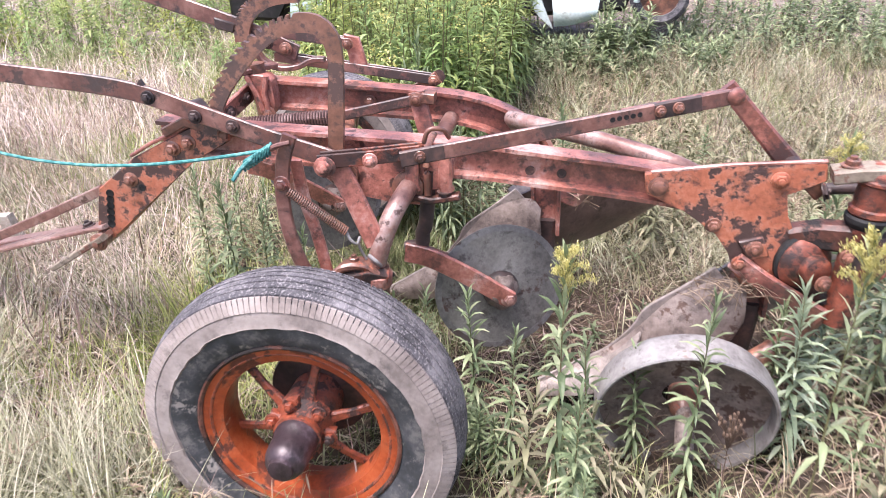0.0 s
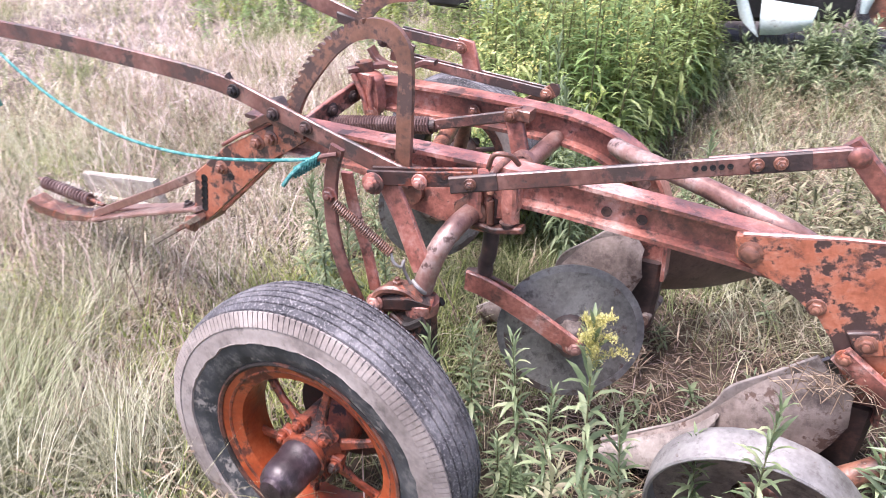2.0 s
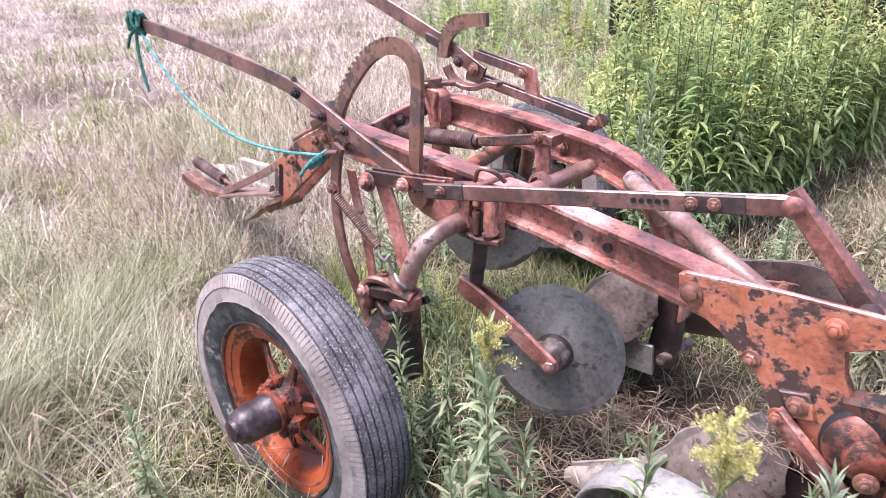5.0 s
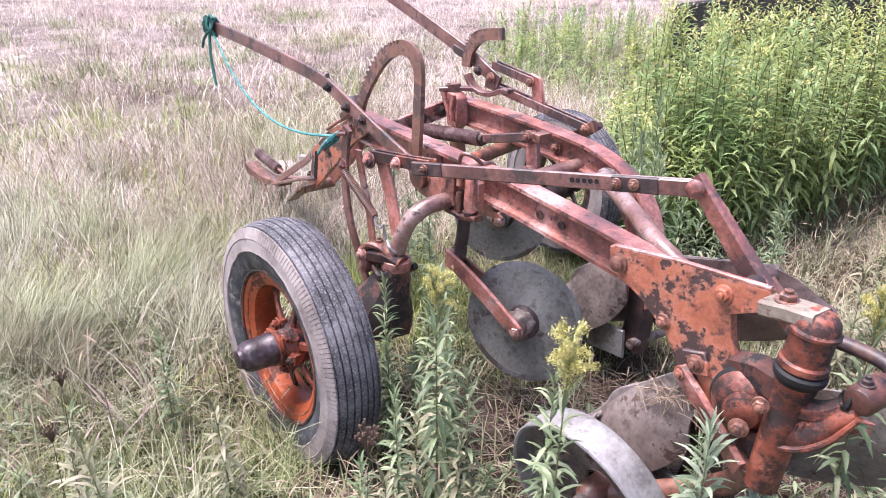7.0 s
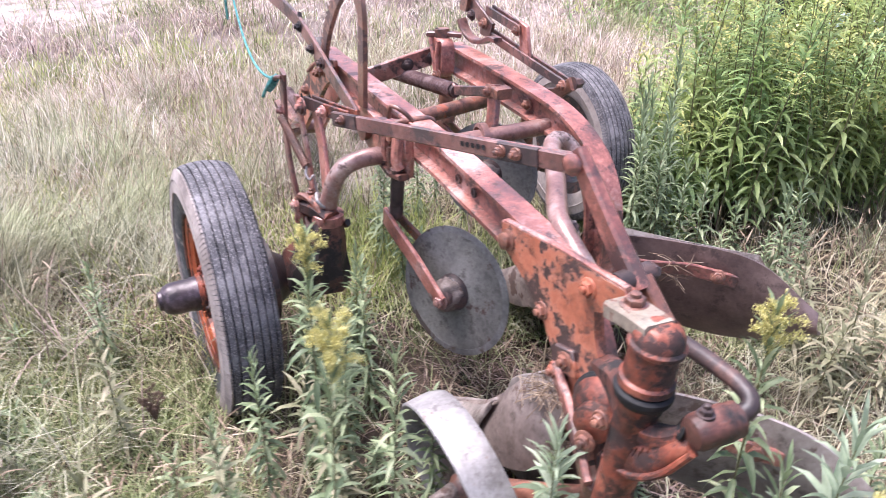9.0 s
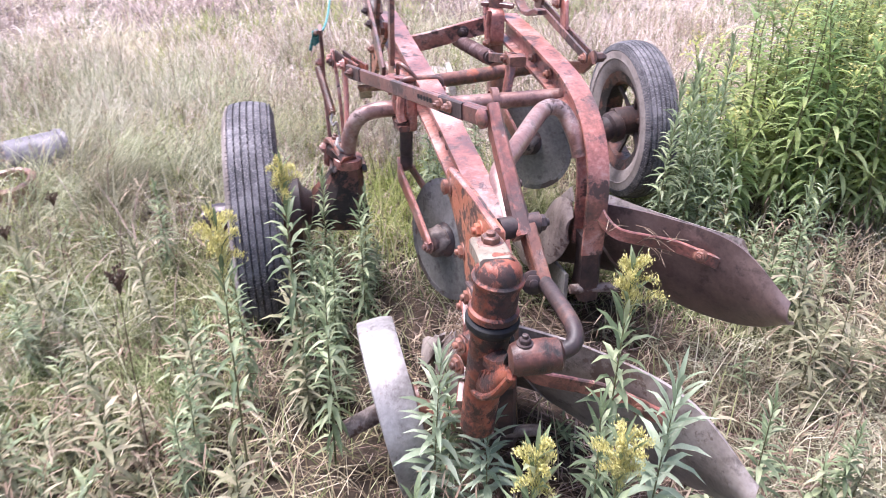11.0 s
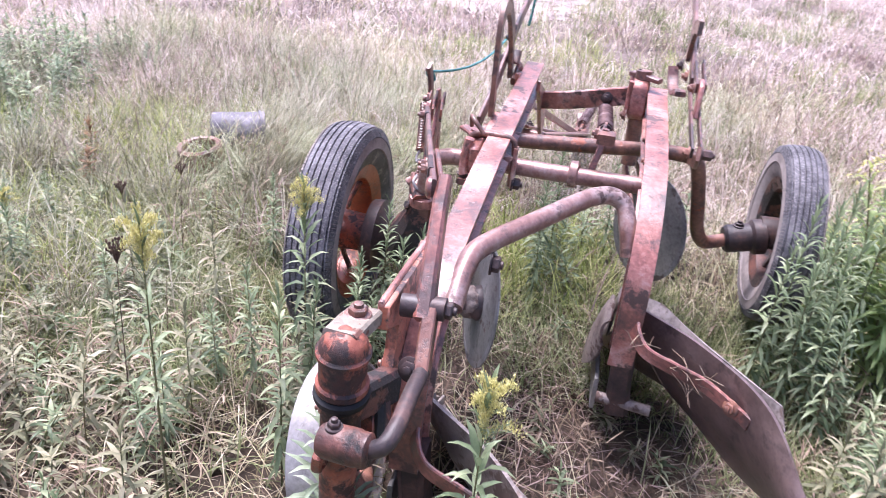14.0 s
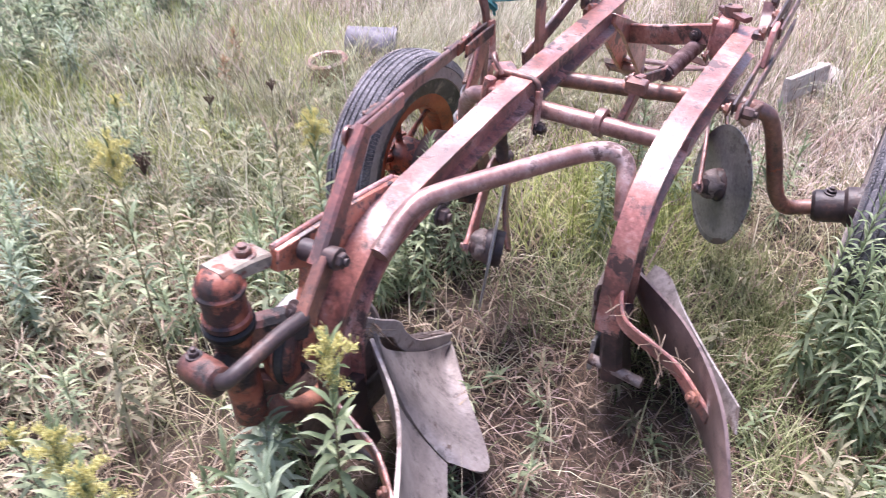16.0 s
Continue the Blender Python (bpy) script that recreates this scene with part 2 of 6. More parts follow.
M_STRAW = surf("dry_straw", [(0.08, (0.10, 0.072, 0.045)), (0.35, (0.31, 0.245, 0.155)), (0.65, (0.56, 0.475, 0.34)), (0.92, (0.80, 0.72, 0.585))], scale=1.2, rough=(0.6, 0.85), bump=0, island=0.7, translucent=0.25, spec=0.25, patches=(((0.50, 0.43, 0.40), 1.7, 0.57, 0.06, 0.75), ((0.80, 0.97, 0.72), 0.9, 0.56, 0.07, 0.6)))
M_PINKGRASS = surf("ripe_meadow_grass", [(0.1, (0.31, 0.22, 0.19)), (0.38, (0.61, 0.50, 0.45)), (0.65, (0.79, 0.685, 0.625)), (0.92, (0.88, 0.80, 0.75))], scale=0.5, rough=(0.6, 0.85), bump=0, island=0.6, translucent=0.25, spec=0.25, patches=(((0.66, 0.53, 0.54), 0.9, 0.58, 0.06, 0.7), ((0.86, 0.98, 0.74), 0.6, 0.58, 0.06, 0.7), ((0.66, 0.52, 0.52), 2.6, 0.60, 0.05, 0.6)))
M_DEADWEED = surf("dead_brown_weed", [(0.1, (0.16, 0.11, 0.095)), (0.5, (0.31, 0.225, 0.20)), (0.9, (0.50, 0.39, 0.35))], scale=1.2, rough=(0.7, 0.9), bump=0, island=0.7, translucent=0.15, spec=0.2)
M_GRASS = surf("green_grass", [(0.08, (0.055, 0.072, 0.024)), (0.38, (0.19, 0.23, 0.095)), (0.68, (0.37, 0.41, 0.205)), (0.93, (0.64, 0.62, 0.40))], scale=1.2, rough=(0.5, 0.8), bump=0, island=0.7, translucent=0.3, spec=0.25, patches=(((1.0, 0.92, 0.88), 1.1, 0.52, 0.08, 0.8), ((0.68, 0.66, 0.62), 2.4, 0.58, 0.05, 0.7)))
M_LEAF = surf("weed_leaf", [(0.08, (0.055, 0.080, 0.042)), (0.38, (0.17, 0.225, 0.115)), (0.68, (0.34, 0.40, 0.225)), (0.93, (0.58, 0.60, 0.39))], scale=5, rough=(0.35, 0.6), bump=0, island=0.6, translucent=0.35, spec=0.45)
M_PALELEAF = surf("pale_broad_weed_leaf", [(0.08, (0.10, 0.135, 0.085)), (0.38, (0.25, 0.315, 0.205)), (0.68, (0.42, 0.49, 0.345)), (0.93, (0.64, 0.69, 0.53))], scale=5, rough=(0.35, 0.6), bump=0, island=0.6, translucent=0.35, spec=0.45)
M_THICKET = surf("thicket_leaf", [(0.08, (0.10, 0.135, 0.05)), (0.38, (0.28, 0.35, 0.135)), (0.68, (0.47, 0.54, 0.23)), (0.93, (0.72, 0.73, 0.39))], scale=2, rough=(0.35, 0.6), bump=0, island=0.5, translucent=0.5, spec=0.4, patches=(((1.0, 0.90, 0.55), 1.3, 0.56, 0.06, 0.8), ((0.66, 0.84, 0.88), 1.2, 0.53, 0.06, 0.8)))
M_DRYLEAF = surf("yellowing_leaf", [(0.1, (0.11, 0.115, 0.065)), (0.45, (0.25, 0.255, 0.15)), (0.7, (0.38, 0.355, 0.23)), (0.95, (0.55, 0.48, 0.35))], scale=5, rough=(0.5, 0.75), bump=0, island=0.7, translucent=0.35, spec=0.3)
M_STEM = surf("weed_stem", [(0.2, (0.10, 0.11, 0.045)), (0.6, (0.17, 0.15, 0.07)), (0.9, (0.26, 0.19, 0.11))], scale=9, rough=(0.6, 0.8), bump=0, objvar=0.5)
M_LIME = surf("yellow_green_grass", [(0.08, (0.07, 0.095, 0.022)), (0.38, (0.24, 0.29, 0.075)), (0.68, (0.44, 0.47, 0.165)), (0.93, (0.66, 0.63, 0.32))], scale=1.6, rough=(0.5, 0.8), bump=0, island=0.7, translucent=0.3, spec=0.25)
M_BLOOM = surf("goldenrod_bloom", [(0.1, (0.36, 0.34, 0.11)), (0.5, (0.60, 0.55, 0.20)), (0.9, (0.78, 0.72, 0.38))], scale=30, rough=(0.6, 0.9), bump=0, island=0.6, translucent=0.3)
M_SEED = surf("dead_seed_head", [(0.2, (0.06, 0.035, 0.025)), (0.6, (0.12, 0.075, 0.05)), (0.9, (0.22, 0.15, 0.10))], scale=20, rough=(0.8, 0.95), bump=0)
M_QUAD = surf("brown_worn_quadrant", [(0.15, (0.09, 0.045, 0.03)), (0.45, (0.19, 0.085, 0.055)), (0.85, (0.33, 0.16, 0.11))], scale=9, rough=(0.3, 0.55), wear=(0.08, 0.042, 0.035), wear_scale=9, wear_at=0.54, bump=0.35, spec=0.8, grime=((0.05, 0.03, 0.026), 24, 0.57, 0.85), coat=0.3)
M_TWIG = surf("dead_tan_stalk", [(0.1, (0.11, 0.072, 0.05)), (0.5, (0.27, 0.195, 0.14)), (0.9, (0.48, 0.39, 0.29))], scale=1.5, rough=(0.7, 0.9), bump=0, island=0.7, translucent=0.15, spec=0.2)
M_TUFT = surf("silvery_long_grass", [(0.08, (0.09, 0.088, 0.048)), (0.38, (0.27, 0.265, 0.165)), (0.68, (0.46, 0.44, 0.315)), (0.93, (0.74, 0.69, 0.56))], scale=2.5, rough=(0.45, 0.75), bump=0, island=0.75, translucent=0.25, spec=0.3, patches=(((0.84, 0.95, 0.74), 1.3, 0.55, 0.06, 0.7), ((0.55, 0.50, 0.46), 2.2, 0.55, 0.05, 0.75)))
M_BUCKET = surf("weathered_grey_plastic", [(0.2, (0.085, 0.075, 0.092)), (0.5, (0.15, 0.135, 0.16)), (0.8, (0.24, 0.22, 0.255))], scale=9, rough=(0.45, 0.7), bump=0.15, wear=(0.16, 0.13, 0.12), wear_scale=7, wear_at=0.58, grime=((0.13, 0.11, 0.10), 20, 0.57, 0.6))
M_EDGE = surf("polished_disc_edge", [(0.2, (0.11, 0.106, 0.108)), (0.5, (0.215, 0.207, 0.21)), (0.8, (0.35, 0.34, 0.335))], scale=9, rough=(0.3, 0.5), metal=0.5, bump=0.2, wear=(0.13, 0.10, 0.09), wear_scale=8, wear_at=0.55, grime=((0.14, 0.13, 0.13), 18, 0.57, 0.7))
# pale weathered steel; on the rolled edge it stands for reflected sky
M_MOULDPALE = surf("pale_weathered_and_sky_lit_mouldboard", [(0.2, (0.18, 0.15, 0.137)), (0.5, (0.32, 0.27, 0.248)), (0.8, (0.45, 0.39, 0.36))], scale=6, rough=(0.35, 0.6), metal=0.25, bump=0.3, wear=(0.17, 0.125, 0.105), wear_scale=8, wear_at=0.59, grime=((0.10, 0.08, 0.07), 20, 0.57, 0.7))
M_WHEELHUB = surf("orange_wheel_hub", [(0.2, (0.10, 0.026, 0.014)), (0.5, (0.29, 0.066, 0.032)), (0.8, (0.42, 0.14, 0.08))], scale=14, rough=(0.3, 0.55), wear=(0.06, 0.025, 0.02), wear_scale=14, wear_at=0.53, bump=0.5, spec=0.6, grime=((0.02, 0.014, 0.014), 20, 0.55, 0.9))
M_RUSTLEAF = surf("rust_coloured_leaf", [(0.1, (0.14, 0.08, 0.045)), (0.5, (0.29, 0.17, 0.09)), (0.9, (0.42, 0.31, 0.18))], scale=5, rough=(0.5, 0.75), bump=0, island=0.7, translucent=0.3, spec=0.3)
# greasy brown casting, darker than M_HUB to hold the castor's shade
M_CAST = surf("greasy_and_shaded_brown_casting", [(0.2, (0.028, 0.015, 0.013)), (0.5, (0.10, 0.038, 0.028)), (0.8, (0.22, 0.09, 0.065))], scale=10, rough=(0.34, 0.6), wear=(0.025, 0.016, 0.015), wear_scale=8, wear_at=0.52, bump=0.5, spec=0.6, grime=((0.014, 0.011, 0.011), 16, 0.53, 0.9))
M_TARP = surf("lilac_tarpaulin", [(0.2, (0.24, 0.24, 0.37)), (0.5, (0.33, 0.33, 0.48)), (0.8, (0.44, 0.44, 0.58))], scale=5, rough=(0.4, 0.6), bump=0.4, wear=(0.20, 0.20, 0.27), wear_scale=4, wear_at=0.6)


# ---- mesh helpers ----
def part(name, bm, material, parent=None, label="", smooth=38, kind=""):
    """Links a bmesh as one mesh object, under parent if there is one."""
    me = bpy.data.meshes.new(name)
    bmesh.ops.recalc_face_normals(bm, faces=bm.faces)
    bm.to_mesh(me)
    bm.free()
    me.materials.append(material)
    if smooth:
        me.polygons.foreach_set("use_smooth", [True] * len(me.polygons))
        me.set_sharp_from_angle(angle=radians(smooth))
    ob = new(name, me)
    if parent:
        ob.parent = parent
        root = parent.parent or parent
        ob.matrix_parent_inverse = Matrix.Translation(-root.location)
        if parent.parent:
            ob.matrix_parent_inverse = Matrix.Identity(4)
    return tagged(ob, label, kind=kind)


def thing(name, at, label, category, group=""):
    ob = new(name)
    ob.empty_display_size = 0.05
    ob.location = at
    return tagged(ob, label, category, group)


def smooth_path(pts, n=6):
    """Catmull-Rom points through pts."""
    P = [Vector(p) for p in pts]
    P = [P[0] * 2 - P[1], *P, P[-1] * 2 - P[-2]]
    out = []
    for i in range(1, len(P) - 2):
        a, b, c, d = P[i - 1:i + 3]
        for k in range(n):
            t = k / n
            out.append(0.5 * (2 * b + (c - a) * t + (2 * a - 5 * b + 4 * c - d) * t * t + (3 * b - a - 3 * c + d) * t ** 3))
    return out + [P[-2]]


def sweep(bm, pts, section, side=(0, 1, 0), scale=None):
    """Sweeps a closed 2D section (u along side, v across) along pts."""
    P = [Vector(p) for p in pts]
    rings = []
    for i, p in enumerate(P):
        t = (P[min(i + 1, len(P) - 1)] - P[max(i - 1, 0)]).normalized()
        s = Vector(side)
        s = (s - t * s.dot(t)).normalized()
        v = t.cross(s)
        k = scale[i] if scale else 1
        rings.append([bm.verts.new(p + (s * a + v * b) * k) for a, b in section])
    n = len(section)
    for A, B in zip(rings, rings[1:]):
        for j in range(n):
            bm.faces.new((A[j], A[(j + 1) % n], B[(j + 1) % n], B[j]))
    bm.faces.new(rings[0][::-1])
    bm.faces.new(rings[-1])
    return bm


def rect(w, h, c=0.003):
    """A rectangle w (along side) by h with cut corners."""
    a, b = w / 2, h / 2
    c = min(c, a * 0.6, b * 0.6)
    return [(-a + c, -b), (a - c, -b), (a, -b + c), (a, b - c), (a - c, b), (-a + c, b), (-a, b - c), (-a, -b + c)]


def disc(r, n=12):
    return [(r * math.cos(2 * math.pi * i / n), r * math.sin(2 * math.pi * i / n)) for i in range(n)]


def bar(pts, w, h, side=(0, 1, 0), c=0.003, bm=None):
    return sweep(bm or bmesh.new(), pts, rect(w, h, c), side)


def tube(pts, r, n=12, side=None, bm=None, scale=None):
    d = (Vector(pts[-1]) - Vector(pts[0])).normalized()
    side = side or ((0, 0, 1) if abs(d.z) < 0.8 else (1, 0, 0))
    return sweep(bm or bmesh.new(), pts, disc(r, n), side, scale)


def prism(outline, y0, y1, bevel=0.003, bm=None):
    """A plate with the outline (x, z) from y0 to y1."""
    bm = bm or bmesh.new()
    A = [bm.verts.new((x, y0, z)) for x, z in outline]
    B = [bm.verts.new((x, y1, z)) for x, z in outline]
    n = len(A)
    fs = [bm.faces.new(A), bm.faces.new(B[::-1])] + [bm.faces.new((A[i], B[i], B[(i + 1) % n], A[(i + 1) % n])) for i in range(n)]
    if bevel:
        bmesh.ops.bevel(bm, geom=list({e for f in fs for e in f.edges}), offset=bevel, segments=1, affect="EDGES", clamp_overlap=True)
    return bm


def lathe(profile, at, axis, n=24, bm=None, ring=False):
    """Turns (radius, height along axis) about the axis through at; ring: a closed profile round a hole."""
    bm = bm or bmesh.new()
    q = Vector(axis).normalized().to_track_quat("Z", "Y")
    rings = []
    for r, h in profile:
        rings.append([bm.verts.new(Vector(at) + q @ Vector((r * math.cos(2 * math.pi * i / n), r * math.sin(2 * math.pi * i / n), h))) for i in range(n)])
    for A, B in zip(rings, rings[1:] + (rings[:1] if ring else [])):
        for j in range(n):
            bm.faces.new((A[j], A[(j + 1) % n], B[(j + 1) % n], B[j]))
    if not ring:
        bm.faces.new(rings[0])
        bm.faces.new(rings[-1])
    return bm


def bolt(at, axis, r=0.012, h=0.012, bm=None, washer=True, stud=0.006):
    """A washer, a hexagon nut and the end of the stud."""
    bm = bm or bmesh.new()
    if washer:
        lathe([(r * 1.5, -0.001), (r * 1.5, 0.002), (r * 1.4, 0.003)], at, axis, 14, bm)
    lathe([(r * 1.0, 0.002), (r * 1.08, 0.004), (r * 1.08, h * 0.85), (r * 0.9, h)], at, axis, 6, bm)
    if stud:
        lathe([(r * 0.55, h * 0.9), (r * 0.55, h + stud), (r * 0.4, h + stud + 0.001)], at, axis, 10, bm)
    return bm


def spring(a, b, R, r, turns, bm=None, n=10, k=6):
    a, b = Vector(a), Vector(b)
    q = (b - a).normalized().to_track_quat("Z", "Y")
    pts = []
    for i in range(turns * n + 1):
        w = 2 * math.pi * i / n
        pts.append(a + (b - a) * (i / (turns * n)) + q @ Vector((R * math.cos(w), R * math.sin(w), 0)))
    return sweep(bm or bmesh.new(), pts, disc(r, k), (b - a).normalized())


def sheet(top, low, bulge, thick, n=16, m=8, bm=None):
    """A curved plate between two edges; bulge: the vector by which its middle bows."""
    bm = bm or bmesh.new()
    A, B = smooth_path(top, n), smooth_path(low, n)
    grid = []
    for a, b in zip(A, B):
        grid.append([a.lerp(b, j / m) + Vector(bulge) * (4 * (j / m) * (1 - j / m)) for j in range(m + 1)])
    nu, nv = len(grid), m + 1
    def nrm(i, j):
        du = grid[min(i + 1, nu - 1)][j] - grid[max(i - 1, 0)][j]
        dv = grid[i][min(j + 1, nv - 1)] - grid[i][max(j - 1, 0)]
        return du.cross(dv).normalized() * thick / 2
    F = [[bm.verts.new(grid[i][j] + nrm(i, j)) for j in range(nv)] for i in range(nu)]
    K = [[bm.verts.new(grid[i][j] - nrm(i, j)) for j in range(nv)] for i in range(nu)]
    for i in range(nu - 1):
        for j in range(nv - 1):
            bm.faces.new((F[i][j], F[i + 1][j], F[i + 1][j + 1], F[i][j + 1]))
            bm.faces.new((K[i][j], K[i][j + 1], K[i + 1][j + 1], K[i + 1][j]))
    ring = [(i, 0) for i in range(nu)] + [(nu - 1, j) for j in range(1, nv)] + [(i, nv - 1) for i in range(nu - 2, -1, -1)] + [(0, j) for j in range(nv - 2, 0, -1)]
    for (i, j), (k, l) in zip(ring, ring[1:] + ring[:1]):
        bm.faces.new((F[i][j], K[i][j], K[k][l], F[k][l]))
    return bm


def arc(cx, cz, r, a0, a1, n=16):
    return [(cx + r * math.cos(radians(a0 + (a1 - a0) * i / n)), cz + r * math.sin(radians(a0 + (a1 - a0) * i / n))) for i in range(n + 1)]


# ---- ground ----
def gz(x, y):
    """Height of the ground."""
    x, y = np.asarray(x, float), np.asarray(y, float)
    near = np.exp(-((x + 0.2) ** 2 + (y - 2.0) ** 2) / 4.0)
    z = -0.05 + 0.02 * np.sin(1.7 * x + 0.5) * np.cos(1.3 * y + 0.4) + 0.010 * np.sin(4.1 * x + 2.3 * y) + 0.007 * np.sin(7.3 * y - 5.1 * x)
    far = np.hypot(x, y - 1.5)
    z += 0.10 * np.sin(0.21 * x + 1.0) * np.sin(0.17 * y) * np.clip((far - 5) / 12, 0, 1)
    return z - 0.02 * near


def spaced(lo, hi, step, reach):
    a = list(np.arange(lo, hi + step, step))
    d, left, right = step, [lo], [hi + step]
    while right[-1] < reach:
        d *= 1.22
        left.append(left[-1] - d)
        right.append(right[-1] + d)
    return np.array(left[:0:-1] + a + right[1:])


gx, gy = spaced(-4.5, 3.5, 0.07, 600.0), spaced(-2.5, 6.5, 0.07, 600.0)
GX, GY = np.meshgrid(gx, gy, indexing="ij")
rough_z = gz(GX, GY) + 0.006 * np.sin(31 * GX + 17 * GY) * np.sin(23 * GY - 11 * GX)
verts = np.stack([GX, GY, rough_z], -1).reshape(-1, 3)
nx, ny = len(gx), len(gy)
idx = np.arange(nx * ny).reshape(nx, ny)
faces = np.stack([idx[:-1, :-1], idx[1:, :-1], idx[1:, 1:], idx[:-1, 1:]], -1).reshape(-1, 4)
me = bpy.data.meshes.new("ground")
me.from_pydata(verts.tolist(), [], faces.tolist())
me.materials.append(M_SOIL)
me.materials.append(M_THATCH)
# faces near the plough keep the shade-darkened soil, the rest get pale thatch
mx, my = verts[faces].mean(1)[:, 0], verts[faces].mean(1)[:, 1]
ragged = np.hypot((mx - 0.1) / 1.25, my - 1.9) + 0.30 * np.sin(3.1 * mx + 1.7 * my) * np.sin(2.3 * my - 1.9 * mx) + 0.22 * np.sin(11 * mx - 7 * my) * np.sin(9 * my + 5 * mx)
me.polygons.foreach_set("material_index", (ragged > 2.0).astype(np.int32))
me.polygons.foreach_set("use_smooth", [True] * len(me.polygons))
ground = tagged(new("ground", me), "brown meadow soil under matted dry grass, coloured darker for the shade round the plough", "ground", kind="structure")


# pale stony track beyond the meadow
tx, ty = np.linspace(-60.0, -5.2, 120), np.linspace(-60.0, 3.2, 120)
TX, TY = np.meshgrid(tx, ty, indexing="ij")
TX = TX + 0.35 * np.sin(1.3 * TY) * (TX > -7) - 0.45 * np.clip(TY, -20, 4)
edge = np.minimum(np.linspace(0, 54.8, 120)[::-1, None], np.linspace(0, 63.2, 120)[None, ::-1])
tv = np.stack([TX, TY, gz(TX, TY) - 0.05 + 0.07 * np.clip(edge / 1.6, 0, 1)], -1).reshape(-1, 3)
ti = np.arange(tv.shape[0]).reshape(120, 120)
tf = np.stack([ti[:-1, :-1], ti[1:, :-1], ti[1:, 1:], ti[:-1, 1:]], -1).reshape(-1, 4)
me = bpy.data.meshes.new("road")
me.from_pydata(tv.tolist(), [], tf.tolist())
me.materials.append(M_TRACK)
tagged(new("road", me), "pale stony track beyond the meadow", "road", kind="structure")


# ---- the plough ----
plough = thing("plough", (-0.3, 1.9, 0.0), "old two-bottom plough in faded orange paint among weeds", "plough")


def pp(name, bm, material, label="", parent=None, smooth=38):
    return part(name, bm, material, parent or plough, label, smooth)


# beams: I-section, straight and then curving down to carry the bottoms
def ibeam(w, h, f, web):
    a, b, c = w / 2, h / 2, web / 2
    return [(-a, -b), (a, -b), (a, -b + f), (c, -b + f * 1.6), (c, b - f * 1.6), (a, b - f), (a, b), (-a, b), (-a, b - f), (-c, b - f * 1.6), (-c, -b + f * 1.6), (-a, -b + f)]


def beam(line, label):
    path = smooth_path(line[:2], 6)[:-1] + smooth_path(line[1:], 6)
    return pp("beam", sweep(bmesh.new(), path, ibeam(0.062, 0.090, 0.010, 0.011), (0, 1, 0)), M_PAINT, label, smooth=25)


near_beam = beam([(-1.08, 1.816, 0.7164), (-0.2, 1.816, 0.6658), (0.20, 1.816, 0.618), (0.32, 1.816, 0.585), (0.415, 1.816, 0.50), (0.45, 1.816, 0.40), (0.452, 1.816, 0.27)], "")
far_beam = beam([(-0.98, 2.24, 0.714), (-0.71, 2.24, 0.701), (-0.43, 2.24, 0.681), (-0.31, 2.24, 0.664), (-0.215, 2.24, 0.631), (-0.140, 2.24, 0.578), (-0.096, 2.24, 0.50), (-0.083, 2.24, 0.40), (-0.083, 2.24, 0.27)], "")
for x in (-0.108, -0.03):
    pp("bolt_hole", lathe([(0.012, 0), (0.012, 0.003), (0.007, 0.003), (0.007, 0.0005)], (x, 1.806, 0.645 - 0.069 * (x + 0.108)), (0, -1, 0), 14), M_DARK, parent=near_beam)
for x, z in ((-0.620, 0.690), (-0.470, 0.678)):
    pp("bolt", bolt((x, 2.228, z), (0, -1, 0), 0.013, 0.014), M_RUST, parent=far_beam)

# side plate that carries the tail wheel
plate = [(0.165, 0.662), (0.36, 0.685), (0.565, 0.700), (0.572, 0.655), (0.487, 0.620), (0.497, 0.565), (0.535, 0.50), (0.545, 0.42), (0.50, 0.37), (0.42, 0.375), (0.395, 0.41), (0.38, 0.465), (0.344, 0.515), (0.265, 0.568), (0.205, 0.596), (0.172, 0.610)]
side_plate = pp("side_plate", prism(plate, 1.762, 1.784), M_PLATE, "flaking orange steel side plate with dark rust patches")
pp("ledge", bar([(0.18, 1.768, 0.664), (0.36, 1.768, 0.687), (0.565, 1.768, 0.702)], 0.012, 0.010), M_PAINT, parent=side_plate)
pp("bolt", lathe([(0.024, 0), (0.024, 0.004), (0.017, 0.006), (0.018, 0.016), (0.010, 0.020)], (0.199, 1.762, 0.63), (0, -1, 0), 14), M_RUST, parent=side_plate)
pp("bolt", bolt((0.335, 1.762, 0.535), (0, -1, 0), 0.013), M_RUST, parent=side_plate)
pp("bolt", bolt((0.47, 1.762, 0.655), (0, -1, 0), 0.014, washer=True), M_PLATE, parent=side_plate)
pp("gusset", bar([(0.395, 1.757, 0.445), (0.46, 1.748, 0.40), (0.60, 1.70, 0.33)], 0.016, 0.050, (0.25, 1, 0.2)), M_PAINT, "narrow orange strap")
pp("bolt", bolt((0.405, 1.752, 0.44), (0, -1, 0), 0.013), M_RUST)
pp("lug", prism([(0.395, 0.497), (0.452, 0.512), (0.472, 0.462), (0.425, 0.448)], 1.752, 1.766), M_PLATE)
pp("bolt", bolt((0.435, 1.752, 0.480), (0, -1, 0), 0.014), M_RUST)

# lift link: two flat bars and a bell crank
link = pp("lift_link", bar([(-0.385, 1.6018, 0.7425), (0.0, 1.700, 0.795), (0.355, 1.796, 0.842)], 0.012, 0.036), M_DARKBAR, "flat dark red lift bar with a row of holes")
pp("link_bar", bar([(0.10, 1.742, 0.808), (0.355, 1.812, 0.843)], 0.010, 0.034), M_PAINT, parent=link)
